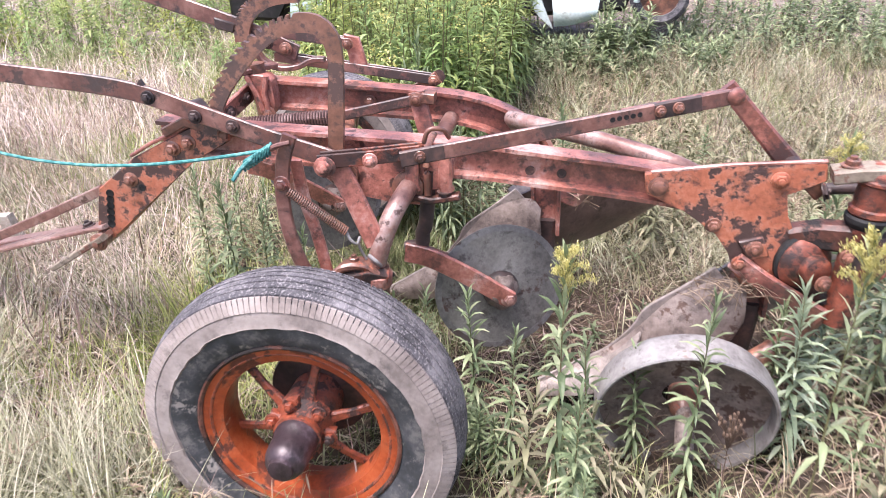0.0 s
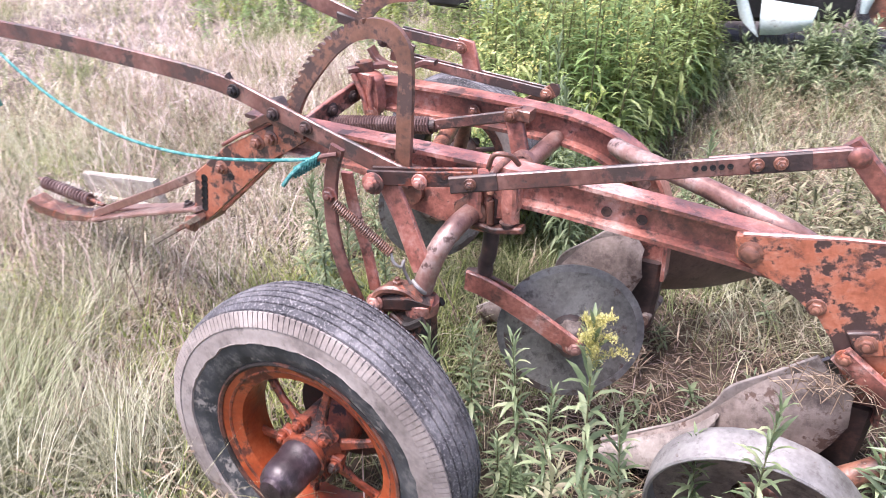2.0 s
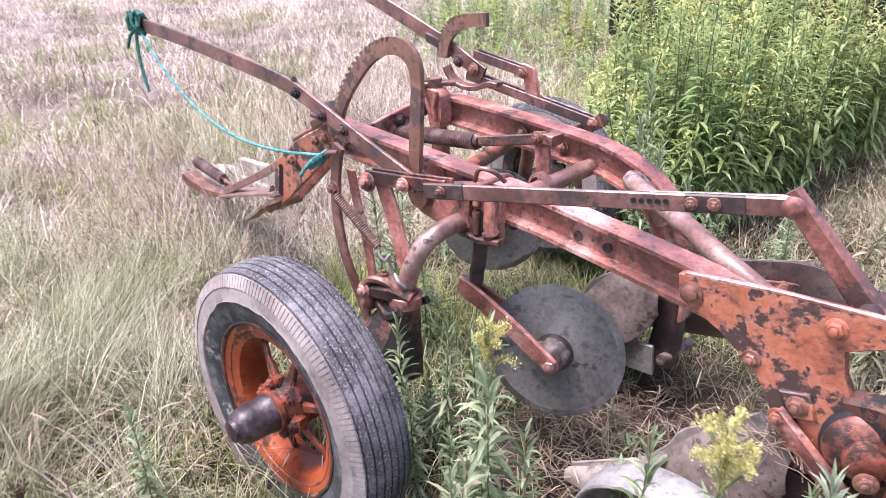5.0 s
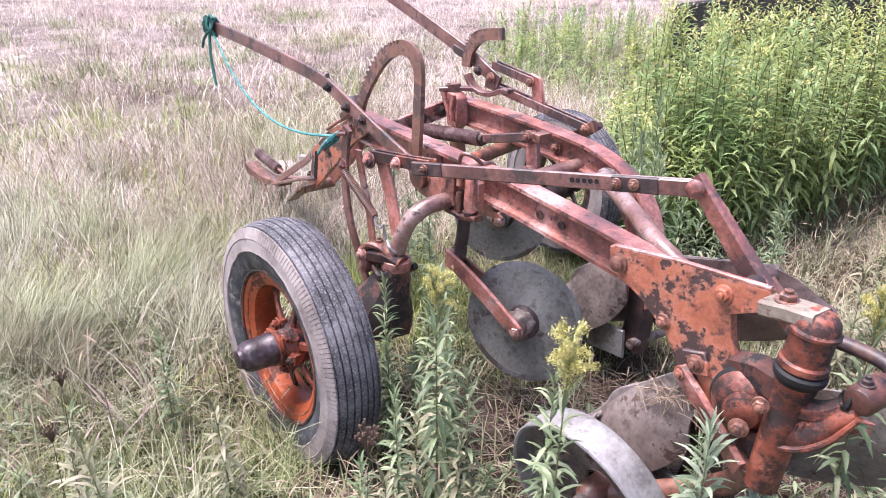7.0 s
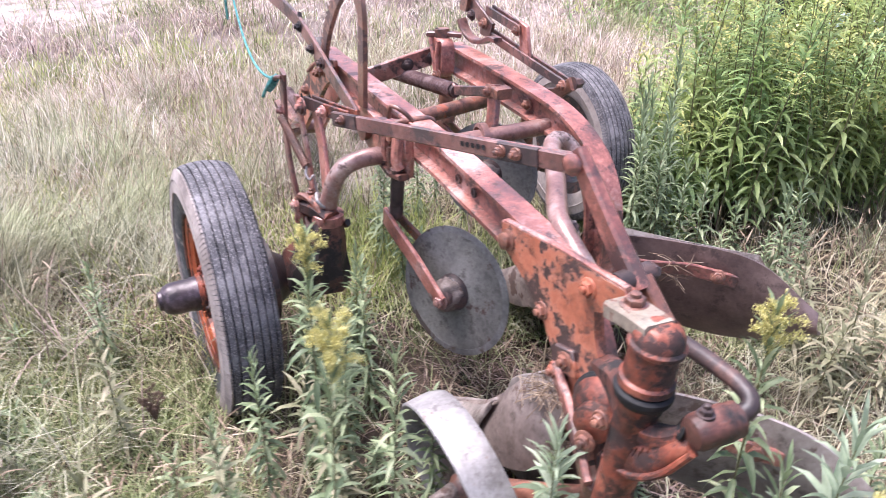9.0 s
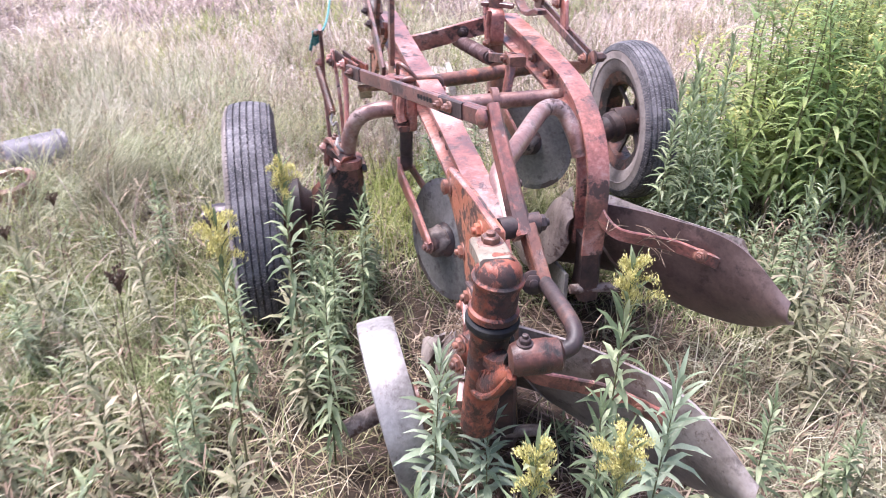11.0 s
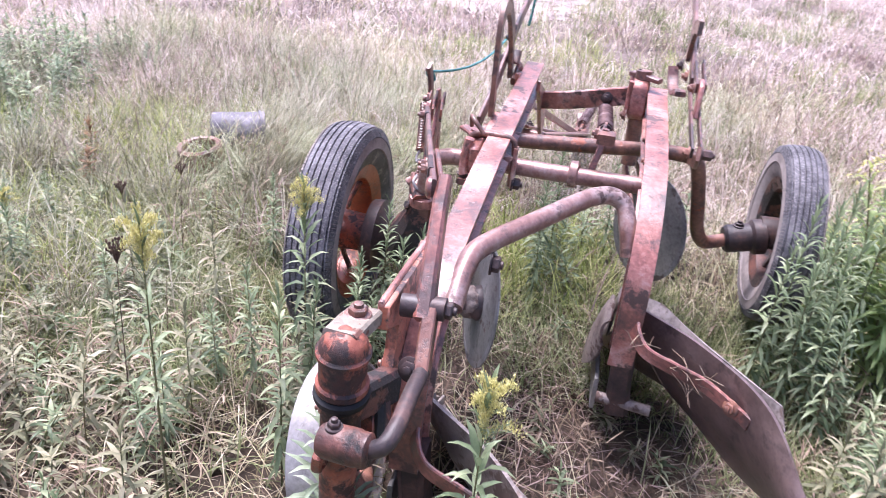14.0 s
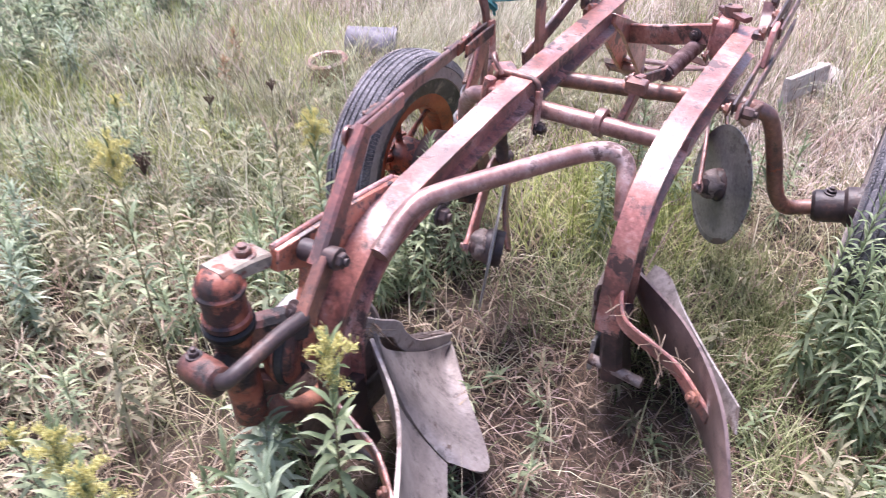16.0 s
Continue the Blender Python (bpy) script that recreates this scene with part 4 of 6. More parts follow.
# clamp of the near coulter shank on the beam
pp("u_bolt", tube(smooth_path([(-0.355, 1.735, 0.600), (-0.355, 1.735, 0.690), (-0.355, 1.752, 0.717), (-0.355, 1.80, 0.721), (-0.355, 1.848, 0.717), (-0.355, 1.862, 0.690), (-0.355, 1.862, 0.580)], 5), 0.009, 10), M_RUST, "rusty bolt bent over the beam")
pp("keeper_strap", bar([(-0.355, 1.866, 0.695), (-0.352, 1.867, 0.580)], 0.010, 0.030), M_PAINT)
pp("nut", bolt((-0.353, 1.868, 0.590), (0, 1, 0), 0.015, 0.022), M_DARK)
for x in (-0.395, -0.312):
    pp("clamp_rib", bar([(x, 1.742, 0.715), (x + 0.004, 1.735, 0.67), (x + 0.002, 1.733, 0.63), (x + 0.008, 1.738, 0.612)], 0.024, 0.034, c=0.006), M_PAINT)
    pp("nut", bolt((x, 1.735, 0.612), (0, 0, -1), 0.013, 0.022), M_DARK)
pp("clamp_foot", bar([(-0.425, 1.738, 0.600), (-0.345, 1.736, 0.588), (-0.275, 1.738, 0.600)], 0.030, 0.016, c=0.004), M_CAST)
pp("clamp_ear", bar([(-0.43, 1.715, 0.708), (-0.40, 1.742, 0.708), (-0.37, 1.765, 0.706)], 0.060, 0.012, c=0.004), M_PAINT)
pp("shank_clamp", prism([(-0.412, 0.705), (-0.290, 0.698), (-0.292, 0.64), (-0.305, 0.615), (-0.345, 0.605), (-0.40, 0.612), (-0.410, 0.65)], 1.745, 1.775, 0.006), M_PAINT, "cast orange shank clamp")

# bottoms
def bottom(dx, dy, dz, share_mat, mould_mat):
    o = Vector((dx, dy, dz))
    T = lambda pts: [Vector(p) + o for p in pts]
    mb = pp("mouldboard", sheet(T([(-0.165, 2.258, 0.388), (-0.02, 2.425, 0.388), (0.17, 2.55, 0.385), (0.325, 2.635, 0.285)]), T([(-0.172, 2.455, 0.085), (0.02, 2.57, 0.075), (0.18, 2.640, 0.12), (0.332, 2.655, 0.225)]), (0.015, -0.022, -0.01), 0.008, 10, 10), mould_mat, "curved rust-brown mouldboard")
    pp("share", sheet(T([(-0.605, 2.215, 0.020), (-0.45, 2.225, 0.11), (-0.255, 2.235, 0.27), (-0.178, 2.258, 0.392)]), T([(-0.600, 2.215, 0.02), (-0.43, 2.37, 0.03), (-0.245, 2.53, 0.045), (-0.180, 2.452, 0.085)]), (0.01, -0.015, -0.03), 0.009, 8, 8), mould_mat, "worn steel share")
    pp("shin_guard", sheet(T([(-0.60, 2.20, 0.045), (-0.40, 2.20, 0.19), (-0.265, 2.203, 0.342), (-0.17, 2.195, 0.395), (-0.125, 2.198, 0.398), (-0.098, 2.198, 0.365)]), T([(-0.60, 2.19, 0.02), (-0.40, 2.165, 0.05), (-0.25, 2.155, 0.12), (-0.17, 2.165, 0.175), (-0.125, 2.180, 0.225), (-0.095, 2.190, 0.285)]), (0.0, -0.014, 0.012), 0.008, 8, 8), share_mat, "dusty tan shin guard")
    pp("shin_ridge", bar(smooth_path(T([(-0.600, 2.208, 0.030), (-0.500, 2.214, 0.092), (-0.409, 2.216, 0.152), (-0.345, 2.216, 0.228), (-0.317, 2.216, 0.282), (-0.244, 2.216, 0.340), (-0.162, 2.213, 0.410)]), 5), 0.008, 0.044), M_MOULDPALE, "pale worn edge of the share")
    if dx:
        pp("share_point", sheet(T([(-0.605, 2.186, 0.048), (-0.500, 2.182, 0.116), (-0.410, 2.180, 0.172), (-0.345, 2.180, 0.240)]), T([(-0.605, 2.172, 0.018), (-0.480, 2.142, 0.055), (-0.400, 2.142, 0.105), (-0.350, 2.168, 0.215)]), (0.0, -0.008, 0.006), 0.006, 8, 5), M_MOULDPALE, "pale scoured share point")
    pp("landside", sweep(bmesh.new(), T([(-0.36, 2.190, 0.110), (-0.10, 2.196, 0.127)]), rect(0.012, 0.096), (0, 1, 0)), M_STEEL, "grey landside bar")
    # frog covers the beam foot; its dark colour stands for the deep shade
    pp("frog", sweep(bmesh.new(), T([(-0.086, 2.245, 0.32), (-0.090, 2.252, 0.22), (-0.11, 2.262, 0.10)]), rect(0.060, 0.080, 0.012), (0, 1, 0), [1.0, 0.95, 1.1]), M_DARK, "cast frog under the beam, coloured dark for the shade there")
    pp("cross_stay", tube(T([(-0.080, 2.20, 0.135), (-0.075, 2.27, 0.135), (-0.068, 2.345, 0.132)]), 0.015, 12), M_SHARE, "tan rusty stay behind the frog")
    pp("strap", bar(smooth_path(T([(-0.062, 2.25, 0.412), (-0.03, 2.258, 0.385), (0.008, 2.29, 0.358), (0.035, 2.37, 0.342), (0.065, 2.44, 0.332), (0.142, 2.532, 0.310)]), 6), 0.010, 0.038, (0.75, -0.65, 0)), M_PAINT, "curved orange stay strap")
    pp("bolt", bolt(Vector((0.112, 2.490, 0.322)) + o, (0.7, -0.7, 0.2), 0.014), M_RUST)
    return mb


far_mould = bottom(0.0, 0.0, 0.0, M_SHARE, M_MOULD)
# upturned strip; the sky's reflection on it is given as a paler colour
pp("rolled_edge", sheet([(-0.208, 2.285, 0.392), (-0.182, 2.329, 0.392), (-0.087, 2.388, 0.392), (0.004, 2.456, 0.390), (0.157, 2.580, 0.388)], [(-0.170, 2.268, 0.350), (-0.130, 2.312, 0.352), (-0.050, 2.392, 0.350), (0.030, 2.470, 0.348), (0.190, 2.592, 0.346)], (0, 0, 0), 0.005, 12, 3), M_MOULDPALE, "rolled upper edge of the mouldboard, coloured pale for the sky's reflection", far_mould)
bottom(0.535, -0.42, -0.02, M_SHARE, M_MOULDPALE)


# levers with toothed quadrants
def quadrant(outer, inner, y, t0, t1, count, label):
    """A flat toothed arc: two edge curves in (x, z); teeth along the outer edge from t0 to t1 of its length."""
    o = [Vector((x, 0, z)) for x, z in outer]
    o = smooth_path(o, 10)
    k = len(o) - 1
    mid = Vector((sum(p.x for p in o) / len(o), 0, sum(p.z for p in o) / len(o)))
    pts = [(p.x, p.z) for i, p in enumerate(o) if i < t0 * k]
    at = lambda u: o[min(int(u * k), k - 1)].lerp(o[min(int(u * k), k - 1) + 1], u * k - min(int(u * k), k - 1))
    for i in range(count):
        for f, dip in ((0.05, 0.0), (0.20, 0.012), (0.50, 0.012), (0.65, 0.0)):
            p = at(t0 + (t1 - t0) * (i + f) / count)
            p = p + (mid - p).normalized() * dip
            pts.append((p.x, p.z))
    pts += [(p.x, p.z) for i, p in enumerate(o) if i > t1 * k]
    pts += [(p.x, p.z) for p in smooth_path([Vector((x, 0, z)) for x, z in inner], 8)]
    return pp("quadrant", prism(pts, y - 0.007, y + 0.007, 0), M_QUAD, label)


quadrant([(-0.93, 0.74), (-0.903, 0.82), (-0.862, 0.89), (-0.805, 0.957), (-0.735, 1.010), (-0.66, 1.036), (-0.60, 1.034), (-0.560, 1.003), (-0.546, 0.95), (-0.553, 0.83), (-0.566, 0.702)],
         [(-0.604, 0.702), (-0.592, 0.83), (-0.582, 0.935), (-0.597, 0.978), (-0.632, 0.994), (-0.685, 0.985), (-0.74, 0.953), (-0.795, 0.90), (-0.842, 0.845), (-0.868, 0.80), (-0.893, 0.74)], 1.752, 0.08, 0.52, 16, "toothed quadrant of the near lever")
lever = pp("lever", bar(smooth_path([(-2.02, 1.712, 0.952), (-1.70, 1.716, 0.930), (-1.35, 1.722, 0.893), (-1.10, 1.728, 0.858), (-0.93, 1.730, 0.803), (-0.75, 1.728, 0.742), (-0.55, 1.722, 0.682)], 5), 0.011, 0.048), M_DARKBAR, "long flat dark red lever")
pp("latch_stop", prism([(-1.075, 0.868), (-1.045, 0.855), (-1.06, 0.885)], 1.724, 1.736, 0), M_DARK, parent=lever)
for x, z in ((-0.93, 0.795), (-0.835, 0.772), (-1.045, 0.842)):
    pp("bolt", bolt((x, 1.722, z), (0, -1, 0), 0.012), M_DARK, parent=lever)
pp("latch_block", prism([(-0.985, 0.815), (-0.93, 0.83), (-0.90, 0.79), (-0.95, 0.775)], 1.735, 1.775, 0.004), M_DARK)
quadrant([(-1.066, 0.85), (-1.062, 0.89), (-1.045, 0.940), (-1.005, 0.977), (-0.945, 0.998), (-0.845, 1.010)], [(-0.842, 0.968), (-0.915, 0.961), (-0.965, 0.942), (-1.000, 0.910), (-1.016, 0.875), (-1.020, 0.85)], 2.318, 0.15, 0.80, 11, "toothed quadrant of the far lever")
flever = pp("lever", bar(smooth_path([(-2.10, 2.32, 1.235), (-1.55, 2.325, 1.065), (-1.08, 2.33, 0.905), (-0.96, 2.332, 0.852), (-0.872, 2.332, 0.812)], 5), 0.011, 0.052), M_DARKBAR, "long flat dark red lever")
pp("latch_block", prism([(-1.13, 0.925), (-1.06, 0.905), (-1.07, 0.875), (-1.13, 0.89)], 2.318, 2.345, 0.004), M_DARK, parent=flever)
for a, b in (((-0.95, 0.80), (-0.44, 0.730)), ((-0.915, 0.872), (-0.705, 0.842))):
    for dy in (-0.012, 0.012):
        pp("link_bar", bar([(a[0], 2.345 + dy, a[1]), (b[0], 2.345 + dy, b[1])], 0.007, 0.030), M_DARKBAR)
    pp("bolt", bolt((b[0], 2.325, b[1]), (0, -1, 0), 0.012), M_RUST)
pp("rocker", prism([(-0.722, 0.870), (-0.672, 0.858), (-0.650, 0.765), (-0.705, 0.765)], 2.338, 2.352, 0.003), M_PAINT)
pp("lever_bracket", bar(smooth_path([(-0.985, 2.275, 0.835), (-0.965, 2.28, 0.800), (-0.92, 2.285, 0.778), (-0.86, 2.29, 0.780), (-0.81, 2.295, 0.800), (-0.775, 2.298, 0.800)], 5), 0.034, 0.016), M_DARKBAR, "curved dark cradle of the lever")
pp("bolt", bolt((-0.955, 2.300, 0.850), (0, -1, 0), 0.013), M_DARK)
pp("bolt", bolt((-0.905, 2.318, 0.828), (0, -1, 0), 0.014), M_RUST)
pp("bolt", bolt((-0.43, 2.355, 0.735), (0, 1, 0), 0.014, 0.03), M_DARK)
pp("drop_link", bar([(-0.43, 2.35, 0.735), (-0.52, 2.36, 0.68), (-0.715, 2.36, 0.63)], 0.012, 0.04), M_RUST)

# post casting at the front of the far beam, spring with its links
pp("post", tube([(-0.955, 2.185, 0.815), (-0.945, 2.190, 0.68), (-0.925, 2.195, 0.50)], 0.026, 16), M_RUST)
pc = pp("post_clamp", prism([(-0.990, 0.800), (-0.975, 0.812), (-0.915, 0.806), (-0.897, 0.790), (-0.903, 0.725), (-0.897, 0.700), (-0.915, 0.678), (-0.940, 0.684), (-0.950, 0.715), (-0.962, 0.755)], 2.158, 2.206, 0.005), M_PAINT, "cast orange post clamp")
for x in (-0.975, -0.912):
    pp("rib", bar([(x, 2.152, 0.805), (x * 0.35 - 0.605, 2.150, 0.750), (-0.925 + (x + 0.944) * 0.3, 2.152, 0.695)], 0.014, 0.014), M_PAINT, parent=pc)
pp("cap_plate", bar([(-0.990, 2.150, 0.814), (-0.950, 2.185, 0.820), (-0.915, 2.240, 0.816)], 0.016, 0.030, (0, 0, 1)), M_DARKBAR, parent=pc)
pp("bolt", bolt((-0.918, 2.152, 0.690), (0, -1, 0), 0.015), M_RUST, parent=pc)
pp("bolt", bolt((-0.966, 2.172, 0.818), (0, 0, 1), 0.011), M_DARK, parent=pc)
for o in (pc, *pc.children):
    o.data.transform(Matrix.Translation((0, 0, -0.02)))
sp = pp("balance_spring", spring((-1.115, 2.083, 0.640), (-0.690, 2.095, 0.680), 0.0225, 0.0036, 48, n=9, k=5), M_SPRING, "tight horizontal coil spring")
pp("spring_tube", tube([(-1.145, 2.082, 0.637), (-0.676, 2.096, 0.681)], 0.0185, 14), M_DARK, parent=sp)
pp("spring_hook", tube(smooth_path([(-0.715, 2.092, 0.692), (-0.695, 2.095, 0.698), (-0.675, 2.094, 0.692), (-0.665, 2.092, 0.680)], 4), 0.005, 8), M_PIPE, parent=sp)
pp("spring_anchor", bar([(-1.185, 2.081, 0.633), (-1.135, 2.083, 0.638)], 0.03, 0.045, c=0.008), M_DARK)
pp("spring_link", bar([(-0.685, 2.094, 0.683), (-0.435, 2.086, 0.742)], 0.010, 0.030), M_DARKBAR)
pp("spring_post", bar([(-0.447, 2.096, 0.758), (-0.435, 2.090, 0.70), (-0.405, 2.065, 0.600)], 0.018, 0.048), M_PAINT, "orange upright of the spring link")
pp("bolt", bolt((-0.445, 2.078, 0.742), (0, -1, 0), 0.014), M_RUST)
pp("post_ear", bar([(-0.43, 2.10, 0.745), (-0.395, 2.10, 0.742)], 0.05, 0.030), M_RUST)
pp("crank_eye", lathe([(0.028, -0.014), (0.038, -0.010), (0.038, 0.010), (0.028, 0.014)], (-0.392, 2.03, 0.632), (0.05, 1, 0), 20, ring=True), M_PIPE)
pp("front_bar", bar([(-0.985, 2.20, 0.728), (-1.01, 2.12, 0.703), (-1.05, 1.96, 0.655), (-1.07, 1.85, 0.632)], 0.014, 0.064, (1, 0.2, 0)), M_PAINT, "cross bar of the hitch")
for p in ((-0.997, 2.165, 0.717), (-1.018, 2.085, 0.692)):
    pp("bolt", bolt(Vector(p) + Vector((0.006, -0.003, 0)), (0.94, -0.35, 0), 0.015), M_DARK)

# hitch
hitch = pp("hitch_plate", prism([(-0.88, 0.765), (-0.875, 0.715), (-0.985, 0.660), (-1.262, 0.424), (-1.30, 0.405), (-1.318, 0.43), (-1.282, 0.568), (-1.16, 0.660), (-0.98, 0.748)], 1.772, 1.788, 0.003), M_PLATE, "orange hitch plate with a row of holes")
pp("hitch_plate", prism([(-0.90, 0.745), (-0.90, 0.71), (-1.00, 0.650), (-1.262, 0.424), (-1.30, 0.405), (-1.318, 0.43), (-1.282, 0.568), (-1.16, 0.640)], 1.846, 1.860, 0.003), M_PAINT)
for i in range(6):
    pp("bolt_hole", lathe([(0.0115, 0), (0.0115, 0.002), (0.0075, 0.002), (0.0075, 0.0005)], (-1.248 - 0.0036 * i, 1.772, 0.558 - 0.0185 * i), (0, -1, 0), 12), M_BLACK, parent=hitch)
for x, z in ((-1.176, 0.600), (-1.035, 0.692), (-0.988, 0.709)):
    pp("bolt", bolt((x, 1.772, z), (0, -1, 0), 0.014, 0.016, washer=True), M_RUST, parent=hitch)
pp("bolt_hole", lathe([(0.010, 0), (0.010, 0.002), (0.005, 0.002), (0.005, 0.0005)], (-1.148, 1.772, 0.578), (0, -1, 0), 12), M_BLACK, parent=hitch)
pp("edge_strip", bar([(-0.98, 1.776, 0.755), (-1.10, 1.776, 0.702), (-1.16, 1.776, 0.668)], 0.016, 0.010), M_PAINT, parent=hitch)
pp("hitch_brace", bar([(-0.875, 1.768, 0.735), (-0.985, 1.768, 0.768), (-1.05, 1.772, 0.735)], 0.014, 0.026), M_RUST)
pp("clevis", lathe([(0.018, -0.022), (0.022, -0.018), (0.022, 0.10), (0.018, 0.105)], (-1.296, 1.76, 0.422), (0, 1, 0), 18), M_PIPE)
pp("nut", bolt((-1.296, 1.738, 0.422), (0, -1, 0), 0.017, 0.014), M_RUST)
pp("drawbar", bar([(-1.275, 1.778, 0.462), (-1.65, 1.875, 0.335), (-2.02, 1.965, 0.205)], 0.060, 0.012, (0.25, 1, 0)), M_PIPE, "pale worn flat drawbar strap")
pp("drawbar", bar([(-1.272, 1.782, 0.565), (-1.50, 1.85, 0.455), (-2.02, 1.970, 0.222)], 0.012, 0.028), M_PIPE, "narrow drawbar stay")
pp("drawbar", bar([(-1.30, 1.855, 0.43), (-2.06, 2.02, 0.215)], 0.042, 0.012), M_PIPE)
pp("pivot_strap", bar([(-1.270, 1.742, 0.444), (-1.475, 1.772, 0.322)], 0.052, 0.016), M_PALE, "pale loose strap")
pp("bolt_hole", lathe([(0.007, 0), (0.007, 0.001), (0.003, 0.001), (0.003, 0.0002)], (-1.35, 1.754, 0.402), (-0.5, 0, 0.85), 10), M_BLACK)
pp("bolt", bolt((-1.36, 1.80, 0.44), (-0.3, 0, 0.95), 0.013), M_DARK)
pp("drawbar_head", prism([(-1.98, 0.222), (-1.98, 0.200), (-2.20, 0.165), (-2.34, 0.175), (-2.38, 0.215), (-2.35, 0.235), (-2.31, 0.205), (-2.18, 0.195)], 1.955, 2.025, 0.005), M_RUST)
pp("draw_spring", spring((-2.33, 2.02, 0.275), (-2.05, 1.99, 0.262), 0.020, 0.0055, 16), M_SPRING)
pp("spring_bolt", tube([(-2.36, 2.025, 0.285), (-1.98, 1.985, 0.255)], 0.008, 10), M_RUST)

# trip rope arm at the land wheel, with its return spring
trip = pp("trip_arm", bar(smooth_path([(-0.618, 1.541, 0.815), (-0.645, 1.545, 0.74), (-0.655, 1.545, 0.63), (-0.64, 1.548, 0.52), (-0.60, 1.555, 0.41), (-0.57, 1.56, 0.33)], 5), 0.011, 0.034), M_DARKBAR, "curved dark trip arm")
pp("trip_arm", bar(smooth_path([(-0.625, 1.575, 0.745), (-0.62, 1.585, 0.65), (-0.60, 1.59, 0.55), (-0.585, 1.59, 0.45)], 5), 0.010, 0.030), M_PAINT)
pp("rope_eye", tube(smooth_path([(-0.618, 1.535, 0.80), (-0.645, 1.528, 0.795), (-0.665, 1.53, 0.785)], 4), 0.006, 8), M_PIPE)
pp("bolt", bolt((-0.650, 1.540, 0.70), (0, -1, 0), 0.013), M_PAINT, parent=trip)
pp("return_spring", spring((-0.635, 1.53, 0.688), (-0.515, 1.556, 0.578), 0.0105, 0.0023, 30, n=9, k=5), M_RUST, "thin rusty return spring")
pp("spring_hook", tube(smooth_path([(-0.515, 1.556, 0.578), (-0.505, 1.550, 0.560), (-0.492, 1.556, 0.548), (-0.488, 1.565, 0.560), (-0.492, 1.570, 0.535), (-0.478, 1.572, 0.500)], 5), 0.0035, 8), M_RIMSTEEL)
pp("spring_hook", tube(smooth_path([(-0.470, 1.565, 0.515), (-0.45, 1.560, 0.500), (-0.445, 1.575, 0.482), (-0.46, 1.585, 0.490)], 5), 0.005, 8), M_RIMSTEEL)
pp("lock_pin", tube(smooth_path([(-0.36, 1.735, 0.735), (-0.345, 1.735, 0.768), (-0.315, 1.75, 0.765), (-0.305, 1.78, 0.735)], 5), 0.006, 10), M_RUST)

# rope
rope = thing("rope", (-1.98, 1.71, 0.95), "teal trip rope sagging from the lever to the trip arm", "rope")
a, b = Vector((-1.965, 1.705, 0.935)), Vector((-0.665, 1.530, 0.785))
line = [a.lerp(b, i / 30) - Vector((0, 0, 0.60 * (i / 30) * (1 - i / 30) * (1.25 - 0.5 * i / 30))) for i in range(31)]
strand = part("strand", tube(line, 0.0042, 8), M_ROPE, rope)
coil = []
for i in range(70):
    w = i * 1.1
    coil.append(Vector((-1.985 + 0.05 * math.sin(i * 0.31), 1.712 + 0.016 * math.cos(w), 0.950 + 0.036 * math.sin(w))))
part("knot", tube(coil, 0.0065, 6), M_KNOT, rope, "dark tangled knot round the lever end")
part("loose_end", tube(smooth_path([(-1.985, 1.70, 0.92), (-1.97, 1.69, 0.85), (-1.95, 1.685, 0.78), (-1.92, 1.68, 0.72)], 5), 0.006, 7), M_KNOT, rope)
part("loose_end", tube(smooth_path([(-1.98, 1.70, 0.98), (-1.93, 1.69, 1.0), (-1.88, 1.68, 0.99)], 5), 0.006, 7), M_KNOT, rope)
part("loose_end", tube(smooth_path([(-1.99, 1.70, 0.93), (-2.02, 1.69, 0.90), (-2.04, 1.685, 0.86)], 5), 0.006, 7), M_KNOT, rope)
tie = []
for i in range(50):
    w, s = i * 1.25, i / 50
    tie.append(Vector((-0.66 - 0.07 * s, 1.530 + 0.010 * math.cos(w), 0.787 - 0.012 * s - 0.03 * s + 0.012 * math.sin(w))))
part("tie", tube(tie, 0.0036, 6), M_ROPE, rope)
part("loose_end", tube(smooth_path([(-0.70, 1.525, 0.77), (-0.735, 1.52, 0.74), (-0.755, 1.515, 0.715)], 5), 0.005, 7), M_ROPE, rope)


# straw caught on the plough
def caught(name, spots, count, length, spread, seed, label):
    r, bm = random.Random(seed), bmesh.new()
    for c in spots:
        for _ in range(count):
            p = Vector(c) + Vector((r.gauss(0, spread), r.gauss(0, spread), r.gauss(0, spread * 0.35)))
            d = Vector((r.gauss(0, 1), r.gauss(0, 1), r.gauss(0, 0.7))).normalized() * length * r.uniform(0.4, 1.0)
            tube([p - d * 0.5, p + Vector((0, 0, 0.006)), p + d * 0.5 - Vector((0, 0, 0.008))], 0.0010, 4, (0.3, 0.2, 0.9), bm)
    ob = part(name, bm, M_TWIG, None, label, 0, "stuff")
    ob["category"] = "straw"
    return ob


caught("caught_straw", [(-0.015, 2.275, 0.385), (0.035, 2.38, 0.355), (0.06, 2.43, 0.345), (0.045, 2.40, 0.31)], 6, 0.10, 0.018, 3, "dry straw caught on the stay strap of the plough")
caught("straw_heap", [(0.38, 1.762, 0.372), (0.44, 1.768, 0.380), (0.33, 1.765, 0.345)], 30, 0.12, 0.022, 4, "dry straw heaped on the near shin guard")


